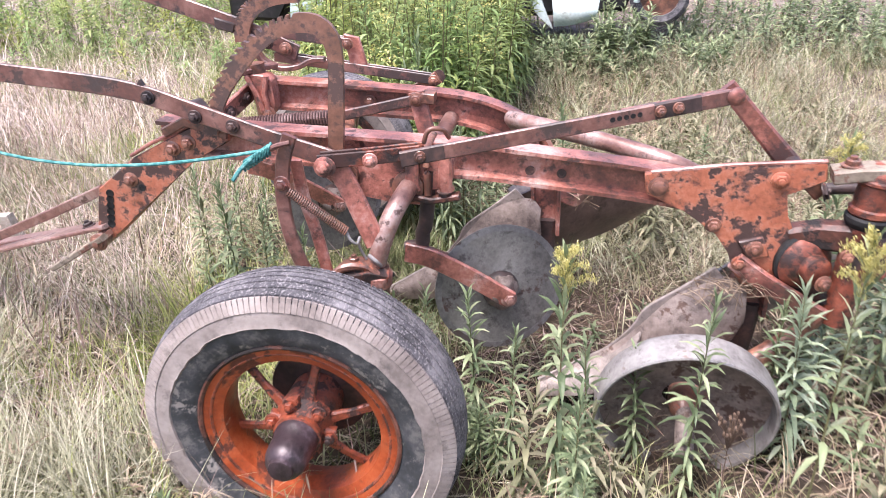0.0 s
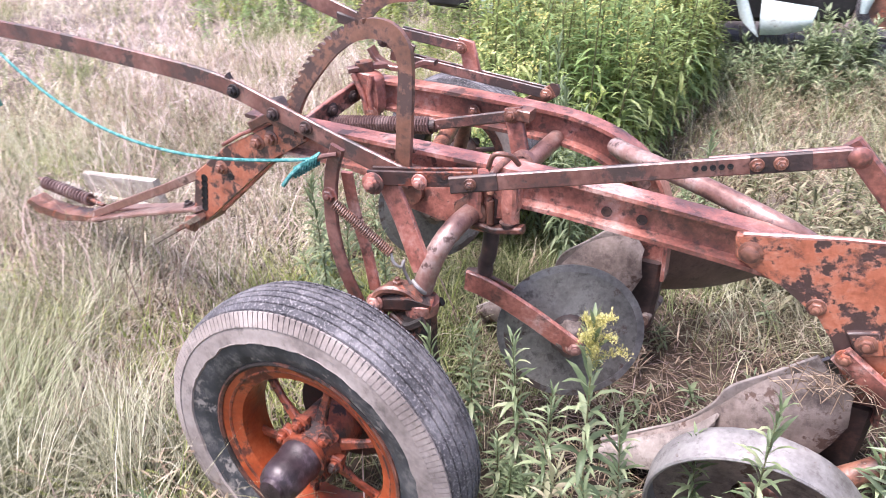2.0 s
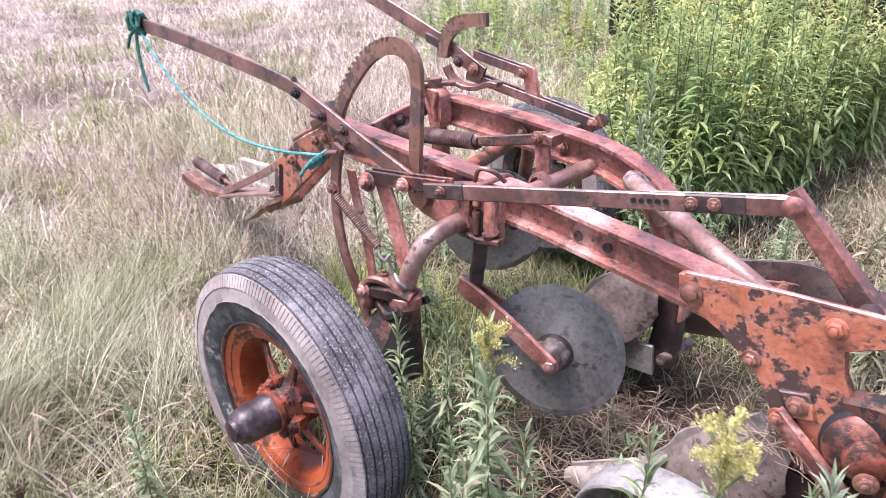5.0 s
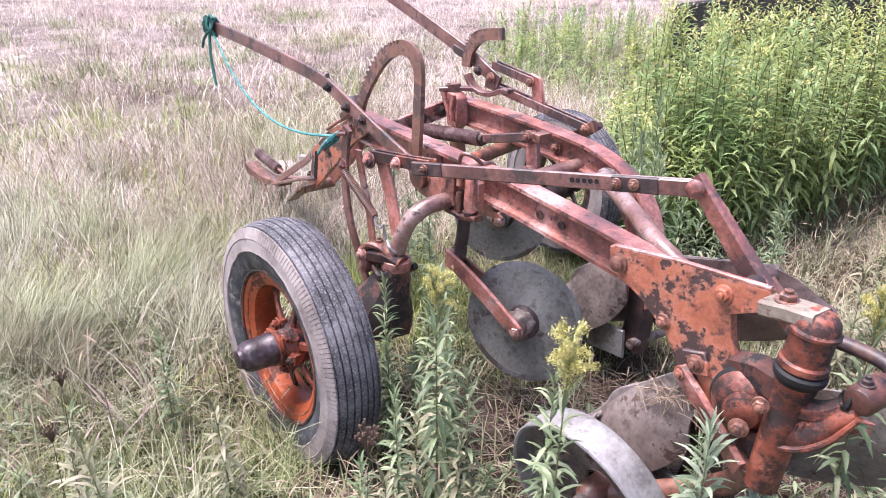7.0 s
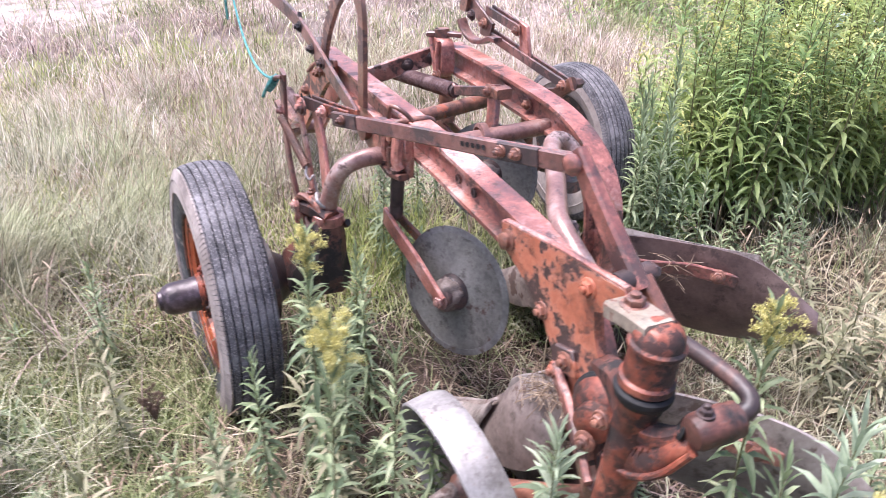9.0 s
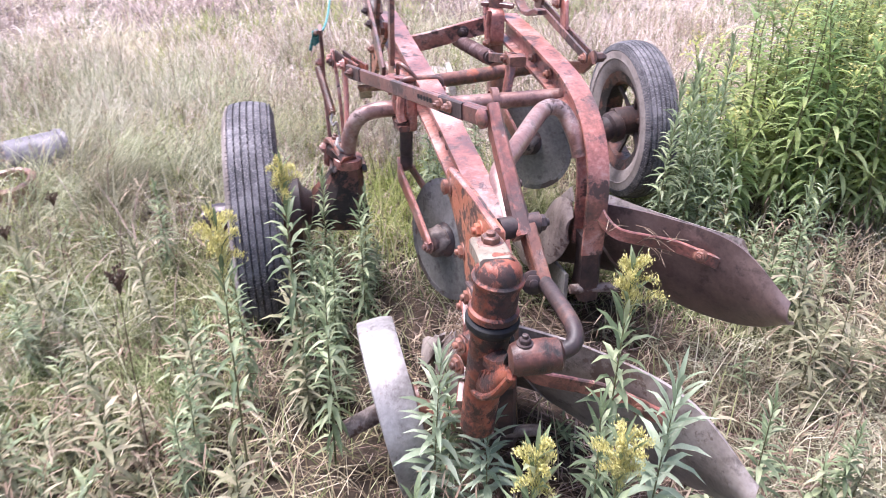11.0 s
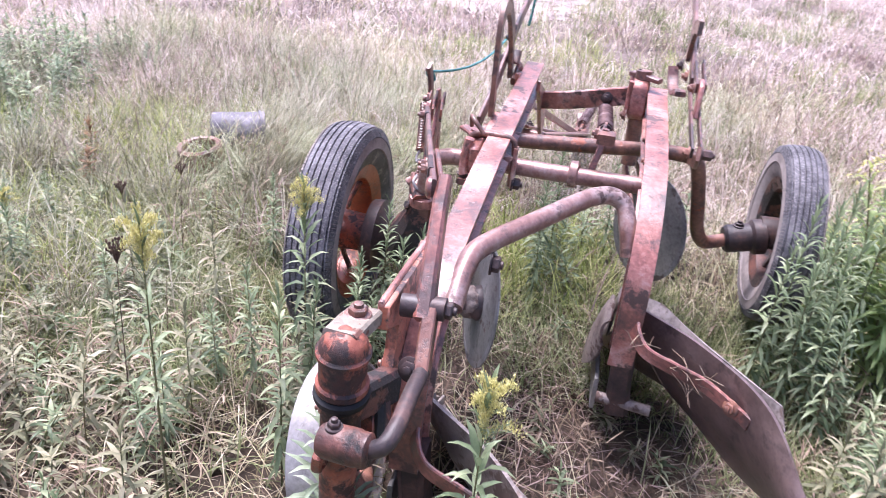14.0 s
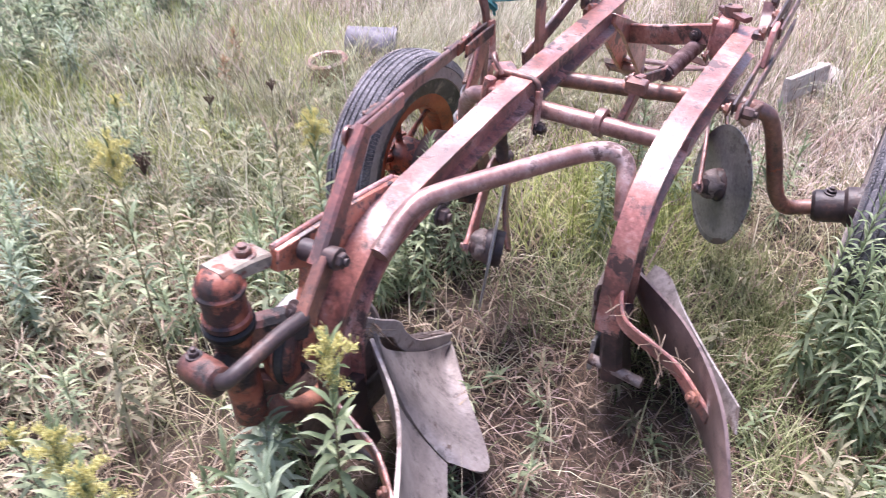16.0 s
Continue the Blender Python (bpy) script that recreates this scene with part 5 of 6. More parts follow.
# ---- grass ----
def blades(name, xy, h, bend, width, material, label, category, seed, lean0=0.15, sweep_to=None):
    """One mesh of many curved tapering grass blades at xy."""
    rng = np.random.default_rng(seed)
    n = len(xy)
    az = rng.uniform(0, 2 * np.pi, n) if sweep_to is None else rng.normal(sweep_to[0], sweep_to[1], n) + 0.7 * np.sin(2.1 * xy[:, 0] + 1.3 * xy[:, 1])
    d = np.stack([np.cos(az), np.sin(az), np.zeros(n)], 1)
    s = np.stack([-np.sin(az), np.cos(az), np.zeros(n)], 1) * (width * rng.uniform(0.6, 1.3, n))[:, None]
    a0 = np.abs(rng.normal(0, lean0, n))
    a1 = a0 + np.abs(bend)
    p = np.stack([xy[:, 0], xy[:, 1], gz(xy[:, 0], xy[:, 1]) - 0.008], 1)
    V = []
    for k, wk in enumerate((1.0, 0.85, 0.6, 0.0)):
        if k:
            a = a0 + (a1 - a0) * (k - 0.5) / 3
            p = p + (d * np.sin(a)[:, None] + np.array([0, 0, 1.0]) * np.cos(a)[:, None]) * (h / 3)[:, None]
            p[:, 2] = np.maximum(p[:, 2], gz(p[:, 0], p[:, 1]) + 0.006)
        V += [p - s * wk / 2, p + s * wk / 2] if wk else [p]
    V = np.stack(V, 1)
    base = (np.arange(n) * 7)[:, None]
    quads = np.concatenate([base + np.array([0, 1, 3, 2]), base + np.array([2, 3, 5, 4])])
    tris = base + np.array([4, 5, 6])
    me = bpy.data.meshes.new(name)
    nq, nt_ = len(quads), len(tris)
    me.vertices.add(n * 7)
    me.vertices.foreach_set("co", V.reshape(-1).astype(np.float32))
    me.loops.add(nq * 4 + nt_ * 3)
    me.loops.foreach_set("vertex_index", np.concatenate([quads.reshape(-1), tris.reshape(-1)]).astype(np.int32))
    me.polygons.add(nq + nt_)
    me.polygons.foreach_set("loop_start", np.concatenate([np.arange(nq) * 4, nq * 4 + np.arange(nt_) * 3]).astype(np.int32))
    me.update(calc_edges=True)
    me.materials.append(material)
    return tagged(new(name, me), label, category, kind="stuff")


def scatter(n, x0, x1, y0, y1, seed, patch=0.0, freq=1.0, phase=0.0):
    """Points in a rectangle, thinned where a smooth field is low."""
    rng = np.random.default_rng(seed)
    p = np.stack([rng.uniform(x0, x1, n), rng.uniform(y0, y1, n)], 1)
    f = 0.5 + 0.25 * (np.sin(freq * (2.1 * p[:, 0] + 0.7 * p[:, 1]) + phase) + np.sin(freq * (1.9 * p[:, 1] - 1.1 * p[:, 0]) + 1.7 * phase + 1.0))
    f += 0.22 * np.sin(freq * (6.3 * p[:, 0] - 3.1 * p[:, 1]) + phase) * np.sin(freq * (4.7 * p[:, 1] + 2.9 * p[:, 0]))
    keep = (1 - patch) + patch * np.clip(1.6 * f - 0.3, 0, 1)
    keep *= 1 - 0.88 * np.exp(-(((p[:, 0] - 0.32) / 1.15) ** 2 + ((p[:, 1] - 2.33) / 0.85) ** 2) ** 2)
    return p[rng.uniform(0, 1, n) < keep]


def tufts(n, x0, x1, y0, y1, per, seed):
    """Blade places gathered in tufts."""
    rng = np.random.default_rng(seed)
    c = np.stack([rng.uniform(x0, x1, n), rng.uniform(y0, y1, n)], 1)
    return np.repeat(c, per, 0) + rng.normal(0, 0.035, (n * per, 2))


def clump(p, freq=1.0):
    """Smooth field from 0 to 1 that makes some stands higher than others."""
    return 0.5 + 0.3 * np.sin(freq * (1.7 * p[:, 0] + 1.1 * p[:, 1]) + 0.6) * np.sin(freq * (1.5 * p[:, 1] - 0.8 * p[:, 0]) + 2.0) + 0.2 * np.sin(freq * (4.3 * p[:, 0] - 2.2 * p[:, 1])) * np.sin(freq * (3.9 * p[:, 1] + 1.6 * p[:, 0]) + 1.0)


rg = np.random.default_rng(5)
xy = scatter(108000, -4.2, 2.8, -1.8, 6.2, 11, 0.45, 1.3)
xy = xy[rg.uniform(0, 1, len(xy)) > 0.65 * np.exp(-((xy[:, 0] + 0.05) / 0.75) ** 2 - ((xy[:, 1] - 0.88) / 0.42) ** 2)]
blades("dry_grass", xy, rg.uniform(0.05, 0.26, len(xy)) * (0.55 + 0.9 * clump(xy, 2.4)), rg.uniform(0.5, 2.6, len(xy)), 0.0034, M_STRAW, "matted dry straw-coloured grass over the meadow", "grass", 21, 0.6)
xy = scatter(80000, -4.2, 2.8, -1.8, 6.2, 12, 0.8, 1.1, 2.0)
blades("green_grass", xy, rg.uniform(0.05, 0.22, len(xy)) * (0.55 + 0.9 * clump(xy, 2.0)), rg.uniform(0.3, 1.6, len(xy)), 0.0040, M_GRASS, "patches of green meadow grass", "grass", 22, 0.4)
xy = np.concatenate([tufts(190, -3.6, -0.5, -1.5, 1.25, 80, 41), tufts(70, -3.8, -1.3, 1.3, 3.4, 80, 42), tufts(70, -0.2, 2.4, 3.2, 6.0, 80, 43), tufts(60, -0.6, 1.0, -1.4, 0.9, 70, 44)])
blades("grass_tufts", xy, rg.uniform(0.18, 0.50, len(xy)), rg.uniform(0.5, 2.2, len(xy)), 0.0032, M_TUFT, "long arching grey-green grass tufts", "grass", 24, 0.5)
xy = tufts(46, -2.4, -0.95, 0.3, 1.4, 90, 45)
blades("swept_grass", xy, rg.uniform(0.22, 0.50, len(xy)), rg.uniform(0.6, 1.7, len(xy)), 0.0034, M_TUFT, "long silvery grass swept over beside the land wheel", "grass", 28, 0.35, (2.6, 0.55))
xy = scatter(260000, -26.0, -2.0, -12.0, 13.0, 13, 0.75, 0.9, 0.5)
deep = np.clip(np.minimum(-5.2 - 0.45 * np.clip(xy[:, 1], -20, 4) - xy[:, 0], 3.2 - xy[:, 1]), 0, None)
deep = deep + 1.2 * (clump(xy, 2.2) - 0.5)
xy = xy[rg.uniform(0, 1, len(xy)) < 0.30 + 0.70 * np.exp(-np.clip(deep, 0, None) / 1.3)]
deep = np.clip(np.minimum(-5.2 - 0.45 * np.clip(xy[:, 1], -20, 4) - xy[:, 0], 3.2 - xy[:, 1]), 0, None)
blades("tall_grass", xy, rg.uniform(0.10, 0.38, len(xy)) * (0.45 + 1.0 * clump(xy, 1.6)) * (0.35 + 0.65 * np.exp(-deep / 1.5)), rg.uniform(0.3, 2.8, len(xy)), 0.0065, M_PINKGRASS, "tall ripe pinkish meadow grass reaching into the distance", "grass", 23, 0.65)
xy = scatter(24000, -4.0, -1.4, -2.0, 5.0, 14, 0.3, 0.8, 0.5)
blades("ripe_grass", xy, rg.uniform(0.10, 0.38, len(xy)) * (0.5 + clump(xy, 2.0)), rg.uniform(0.2, 2.6, len(xy)), 0.0038, M_PINKGRASS, "ripe pinkish grass stalks", "grass", 25, 0.5)

xy = np.concatenate([tufts(60, -14.0, -2.4, -7.0, 9.0, 90, 46), tufts(14, -3.8, -2.2, 1.2, 4.6, 70, 47)])
spots = np.array([(-2.15, -0.35), (-2.45, -0.37), (-1.32, -0.30), (-2.8, 0.2), (-3.1, -0.6), (-6.2, 4.4), (-5.2, 0.9), (-3.6, 1.6), (-4.4, 3.0), (-3.0, 3.4), (-5.6, 2.2), (-2.6, 1.3), (-1.75, 1.75), (-1.45, 1.25), (-1.15, 1.55), (-2.0, 2.1), (-0.95, 0.75)])
xy = np.concatenate([xy, np.repeat(spots, 200, 0)])
xy = xy + np.random.default_rng(48).normal(0, 0.22, xy.shape)
blades("brown_weeds", xy, rg.uniform(0.12, 0.38, len(xy)), rg.uniform(0.2, 1.8, len(xy)), 0.006, M_DEADWEED, "clumps of dead purple-brown weeds in the meadow", "weeds", 26, 0.55)
xy = tufts(150, -12.0, -2.0, -6.0, 7.0, 80, 49)
xy = xy + np.random.default_rng(50).normal(0, 0.12, xy.shape)
blades("meadow_green", xy, rg.uniform(0.10, 0.32, len(xy)), rg.uniform(0.2, 1.5, len(xy)), 0.006, M_GRASS, "greener patches in the ripe meadow", "grass", 27, 0.3)

xy = scatter(60000, -9.0, 13.0, -10.0, 15.0, 71, 0.6, 0.9, 1.5)
core = np.maximum(np.maximum(-3.9 - xy[:, 0], xy[:, 0] - 2.5), np.maximum(-1.6 - xy[:, 1], xy[:, 1] - 5.9)) + 0.8 * (clump(xy, 2.5) - 0.5)
away = np.hypot(xy[:, 0] - 0.5, xy[:, 1] - 2.0)
xy = xy[(core > 0) & (rg.uniform(0, 1, len(xy)) < np.clip(1.7 - away / 8.5, 0, 1))]
blades("meadow_grass", xy, rg.uniform(0.10, 0.36, len(xy)) * (0.5 + clump(xy, 1.6)), rg.uniform(0.3, 2.4, len(xy)), 0.009, M_STRAW, "straw-coloured grass of the meadow round about", "grass", 29, 0.5)
xy = scatter(26000, -7.0, 12.0, -9.0, 14.0, 72, 0.8, 0.8, 0.7)
core = np.maximum(np.maximum(-3.9 - xy[:, 0], xy[:, 0] - 2.5), np.maximum(-1.6 - xy[:, 1], xy[:, 1] - 5.9)) + 0.8 * (clump(xy, 2.1) - 0.5)
away = np.hypot(xy[:, 0] - 0.5, xy[:, 1] - 2.0)
xy = xy[(core > 0) & (rg.uniform(0, 1, len(xy)) < np.clip(1.7 - away / 8.5, 0, 1))]
blades("outer_green_grass", xy, rg.uniform(0.08, 0.30, len(xy)) * (0.5 + clump(xy, 2.0)), rg.uniform(0.3, 2.0, len(xy)), 0.009, M_GRASS, "green grass of the meadow round about", "grass", 30, 0.5)

# ---- weeds ----
def leaf_mesh(name, base, az, el, length, width, droop):
    """One mesh of lance-shaped folded leaves. el: degrees over the level at the base; droop: degrees lost to the tip."""
    n = len(base)
    d = np.stack([np.cos(az), np.sin(az), np.zeros(n)], 1)
    s = np.stack([-np.sin(az), np.cos(az), np.zeros(n)], 1)
    up = np.array([0, 0, 1.0])
    p, mids, sides = base.copy(), [base], []
    for k, wk in enumerate((0.30, 1.0, 0.72)):
        e = np.radians(el - droop * (k + 0.5) / 3)
        p = p + (d * np.cos(e)[:, None] + up * np.sin(e)[:, None]) * (length / 3)[:, None]
        mids.append(p)
    for m_, wk in zip(mids[:3], (0.30, 1.0, 0.72)):
        w = (width * wk / 2)[:, None]
        sides += [m_ - s * w + up * w * 0.35, m_ + s * w + up * w * 0.35]
    V = np.stack(mids + sides, 1)
    b = (np.arange(n) * 10)[:, None]
    quads = np.concatenate([b + np.array(q) for q in ((0, 1, 6, 4), (0, 5, 7, 1), (1, 2, 8, 6), (1, 7, 9, 2))])
    tris = np.concatenate([b + np.array(q) for q in ((2, 3, 8), (2, 9, 3))])
    me = bpy.data.meshes.new(name)
    me.vertices.add(n * 10)
    me.vertices.foreach_set("co", V.reshape(-1).astype(np.float32))
    nq, nt_ = len(quads), len(tris)
    me.loops.add(nq * 4 + nt_ * 3)
    me.loops.foreach_set("vertex_index", np.concatenate([quads.reshape(-1), tris.reshape(-1)]).astype(np.int32))
    me.polygons.add(nq + nt_)
    me.polygons.foreach_set("loop_start", np.concatenate([np.arange(nq) * 4, nq * 4 + np.arange(nt_) * 3]).astype(np.int32))
    me.update(calc_edges=True)
    return me


def stem_leaves(rng, n, height, start, length, width, bowx=0.0, bowy=0.0, top_up=70.0):
    """Where the leaves of one upright stem sit and how they stand."""
    t = start + (1 - start) * (np.arange(n) + 0.5) / n
    az = np.arange(n) * 2.3998 + rng.uniform(-0.35, 0.35, n)
    el = -15 + (top_up + 15) * t ** 1.6 + rng.normal(0, 11, n)
    size = (0.55 + 0.75 * np.sin(np.pi * np.clip(0.15 + 0.80 * t, 0, 1))) * rng.uniform(0.75, 1.2, n)
    base = np.stack([bowx * t ** 2, bowy * t ** 2, height * t], 1)
    return base, az, el, length * size, width * size * rng.uniform(0.8, 1.2, n), rng.uniform(25, 65, n)


def child(name, me, material, root, label=""):
    me.materials.append(material)
    ob = new(name, me)
    ob.parent = root
    return tagged(ob, label)


def weed(kind_name, label, seed, height=1.0, n=46, length=0.19, width=0.036, leaf=M_LEAF, bloom=0, start=0.12, seedhead=False, bow=0.06):
    """A weed one unit high: stem, leaves and, if it flowers, a plume."""
    rng = np.random.default_rng(seed)
    root = new(kind_name)
    root.empty_display_size = 0.1
    tagged(root, label, "weed", "weeds round the plough")
    bx, by = rng.uniform(-bow, bow, 2)
    stem = bmesh.new()
    pts = [(bx * t * t, by * t * t, height * t - 0.02) for t in np.linspace(0, 1, 9)]
    sweep(stem, pts, disc(0.0085, 6), (1, 0, 0), [1.0 - 0.7 * t for t in np.linspace(0, 1, 9)])
    me_ = bpy.data.meshes.new("stem")
    stem.to_mesh(me_)
    stem.free()
    child("stem", me_, M_STEM if not seedhead else M_SEED, root)
    if n:
        child("leaves", leaf_mesh("leaves", *stem_leaves(rng, n, height, start, length, width, bx, by)), leaf, root)["kind"] = "stuff"
    if bloom:
        tip = np.array([bx, by, height * 0.97])
        P, A, E, S = [], [], [], []
        for k in range(bloom):
            a = k * 2.4 + rng.uniform(-0.3, 0.3)
            v = k / bloom
            h0, L = -0.10 + 0.11 * v + rng.uniform(-0.010, 0.010), (0.175 - 0.115 * v) * rng.uniform(0.45, 1.15)
            for i in range(40):
                u = (i + 1) / 40
                q = tip + np.array([math.cos(a) * L * u, math.sin(a) * L * u, h0 + 0.17 * u - 0.12 * u * u])
                for _ in range(6):
                    P.append(q + rng.normal(0, 0.009, 3) * np.array([1, 1, 0.7]) + np.array([0, 0, 0.006]))
                    A.append(a + rng.normal(0, 1.2))
                    E.append(rng.uniform(10, 80))
                    S.append(rng.uniform(0.006, 0.014))
        S = np.array(S)
        child("bloom", leaf_mesh("bloom", np.array(P), np.array(A), np.array(E), S, S * 0.5, np.full(len(S), 20.0)), M_BLOOM, root, "yellow flower plume")["kind"] = "stuff"
    if seedhead:
        head_ = bmesh.new()
        tip = Vector((bx, by, height - 0.02))
        for k in range(26):
            a, r = k * 2.4, 0.012 + 0.075 * math.sqrt(k / 26)
            e = tip + Vector((math.cos(a) * r, math.sin(a) * r, 0.055 + 0.02 * math.cos(k)))
            tube([tip - Vector((0, 0, 0.03)), tip.lerp(e, 0.6) + Vector((0, 0, 0.004)), e], 0.0035, 5, bm=head_)
            lathe([(0.002, -0.006), (0.011, 0.0), (0.009, 0.008), (0.002, 0.011)], e, (0, 0, 1), 6, head_)
        me_ = bpy.data.meshes.new("seed_head")
        head_.to_mesh(me_)
        head_.free()
        child("seed_head", me_, M_SEED, root, "dark dried umbel")["kind"] = "stuff"
    return root


G1 = weed("green_weed", "leafy green goldenrod stem not yet in flower", 1, n=74, length=0.155, width=0.028)
G2 = weed("green_weed", "leafy green goldenrod stem not yet in flower", 2, n=90, length=0.145, width=0.027)
G3 = weed("green_weed", "bushy green weed with long narrow leaves", 3, n=84, length=0.215, width=0.037, start=0.05, leaf=M_PALELEAF)
D1 = weed("pale_weed", "pale yellowing goldenrod stem with drooping leaves", 4, n=44, length=0.20, width=0.036, leaf=M_DRYLEAF)
D2 = weed("pale_weed", "pale yellowing goldenrod stem with drooping leaves", 5, n=36, length=0.24, width=0.040, leaf=M_DRYLEAF, bow=0.15)
F1 = weed("goldenrod", "goldenrod with a yellow flower plume", 6, n=76, length=0.15, width=0.030, bloom=11)
F2 = weed("goldenrod", "goldenrod with a yellow flower plume", 7, n=70, length=0.17, width=0.032, bloom=9)
F3 = weed("goldenrod", "tall goldenrod with a bare lower stem and a yellow plume", 14, n=40, length=0.13, width=0.024, bloom=10, start=0.42)
B1 = weed("dark_weed", "bushy dark blue-green weed", 15, n=90, length=0.19, width=0.045, start=0.05, leaf=M_LEAF)
R1 = weed("rusty_weed", "withered weed with rust-coloured leaves", 12, n=50, length=0.22, width=0.07, leaf=M_RUSTLEAF)
S1 = weed("dead_stalk", "thin dead stalk with a dark dried umbel", 8, n=0, seedhead=True)
used = set()
prng = random.Random(4)


def plant(src, x, y, top, spread=1.0):
    z = float(gz(x, y))
    h = top - z
    w_ = (0.17 + 0.31 * h) * spread
    m = Matrix.Translation((x, y, z)) @ Matrix.Rotation(prng.uniform(0, 6.28), 4, "Z") @ Matrix.Diagonal((w_, w_, h, 1))
    if src.name in used:
        return copy_thing(src, m @ Matrix.Diagonal((1 / src.scale.x, 1 / src.scale.y, 1 / src.scale.z, 1)))
    used.add(src.name)
    src.matrix_basis = m
    return src


# weeds that stand out, with the height of their tips
for src, x, y, top in (
        (F1, 0.675, 1.985, 0.66), (F2, 1.017, 1.687, 0.58), (F1, 1.035, 1.813, 0.60), (F3, 0.493, 1.262, 0.73), (F1, -0.012, 1.395, 0.62),
        (G3, 0.847, 2.000, 0.55), (D2, 0.529, 2.303, 0.20), (G1, 0.288, 1.455, 0.50), (G3, 0.555, 1.653, 0.41),
        (G2, 0.027, 1.254, 0.39), (G1, 0.836, 1.900, 0.50), (G1, -0.225, 1.599, 0.40),
        (G1, 0.056, 1.437, 0.38), (G2, 0.513, 1.700, 0.36), (G1, 0.180, 1.600, 0.27), (G2, -0.723, 0.973, 0.30),
         (G2, -0.043, 2.919, 0.43), (G1, -0.074, 2.976, 0.45),
        (G2, -0.39, 1.50, 0.43), (D1, 0.062, 1.395, 0.23), (G2, 0.039, 1.147, 0.27), (G1, -0.302, 2.831, 0.41), (G2, -0.50, 2.70, 0.62), (G1, -0.46, 2.66, 0.50), (D2, -0.094, 1.381, 0.28), (D1, 0.10, 0.88, 0.28), (D1, 0.17, 1.14, 0.30), (D1, -0.30, 0.97, 0.30), (D2, -0.27, 0.69, 0.32), (D2, 0.35, 0.94, 0.28), (D1, 0.63, 1.25, 0.32), (D2, 0.28, 0.60, 0.28), (G3, 0.64, 1.75, 0.34), (G1, 0.28, 1.13, 0.28), (F2, 0.93, 1.37, 0.30), (G1, 0.03, 0.11, 0.34), (D1, -0.45, 0.35, 0.24), (D1, 0.14, 2.83, 0.30), (G2, -0.30, 1.45, 0.30), (G1, -0.13, 1.50, 0.36), (G2, -0.36, 1.62, 0.38), (F1, -0.20, 0.30, 0.33), (G2, -0.90, 1.93, 0.45), (G1, -1.02, 1.98, 0.50), (G2, -0.78, 1.95, 0.38),
        (G1, 0.95, 1.55, 0.46), (G2, 1.15, 1.70, 0.40), (G2, -0.88, 2.90, 0.48), (G1, -0.85, 2.97, 0.55), (G2, -0.80, 2.91, 0.52), (G2, -0.56, 2.79, 0.60), (G2, -0.47, 2.77, 0.54), (G1, -0.42, 2.75, 0.46), (G2, -0.66, 2.85, 0.62), (G1, -0.56, 2.86, 0.56), (G2, -0.62, 2.95, 0.72), (G1, -0.48, 2.84, 0.50), (G2, -0.36, 2.80, 0.44), (G3, 0.05, 5.15, 0.24), (G3, 0.30, 5.20, 0.30), (G3, 0.50, 5.25, 0.26), (G3, 0.15, 5.3, 0.22), (G3, 0.42, 5.35, 0.34), (G2, -1.32, 2.34, 0.40), (D1, -1.24, 2.22, 0.34), (G2, -1.14, 2.18, 0.42), (G1, -1.22, 2.45, 0.36), (G2, -1.06, 2.34, 0.36), (D1, 0.30, 2.85, 0.34), (G1, 0.75, 2.30, 0.38), (G3, 0.30, 0.42, 0.27), (G2, 0.42, 0.60, 0.31), (G3, 0.52, 0.72, 0.28), (G1, 0.38, 0.48, 0.29)):
    plant(src, x, y, top)
for x, y, top in ((-0.581, 0.681, 0.33), (-0.364, 0.620, 0.34), (0.261, 1.017, 0.50)):
    plant(S1, x, y, top, 0.75)
for x, y, top in ((-0.75, -1.00, 0.28), (-0.90, -1.02, 0.30), (-0.60, -0.86, 0.25), (-0.98, -1.20, 0.32), (-0.72, -1.25, 0.30), (-1.12, -1.08, 0.26), (-0.50, -0.98, 0.26), (-0.84, -0.84, 0.20)):
    plant(B1, x, y, top, 1.3)
for x, y, top in ((-1.0, 0.0, 0.15), (-1.25, -0.15, 0.18)):
    plant(R1, x, y, top, 0.8)
# looser weeds in the open parts
wr = random.Random(9)
for lo_x, hi_x, lo_y, hi_y, count, kinds, lo_h, hi_h in (
        (0.15, 0.95, 0.55, 1.3, 12, (G1, D1, G2, D1, D2), 0.14, 0.28), (0.7, 1.5, 1.5, 2.9, 24, (D1, G2, G1, D1, D2), 0.14, 0.30), (-0.7, 0.2, -0.4, 0.7, 14, (G1, D2, D1, G2), 0.16, 0.34),
        (0.25, 0.9, 2.75, 3.9, 14, (D1, G1, D2), 0.16, 0.34), (0.6, 1.1, 2.65, 3.1, 7, (D1, D2, D1, G2), 0.16, 0.28), (-0.45, 0.05, 2.75, 3.2, 8, (G1, D1, G2), 0.18, 0.34), (-2.6, -0.5, -2.0, -0.6, 34, (G3, G1, G2, D1), 0.18, 0.36), (-0.5, -0.1, 1.42, 1.75, 6, (G1, G2, G2), 0.16, 0.32), (-0.1, 0.3, 1.2, 1.6, 3, (G1, D1), 0.16, 0.26)):
    for _ in range(count):
        x, y = wr.uniform(lo_x, hi_x), wr.uniform(lo_y, hi_y)
        plant(wr.choice(kinds), x, y, float(gz(x, y)) + wr.uniform(lo_h, hi_h))

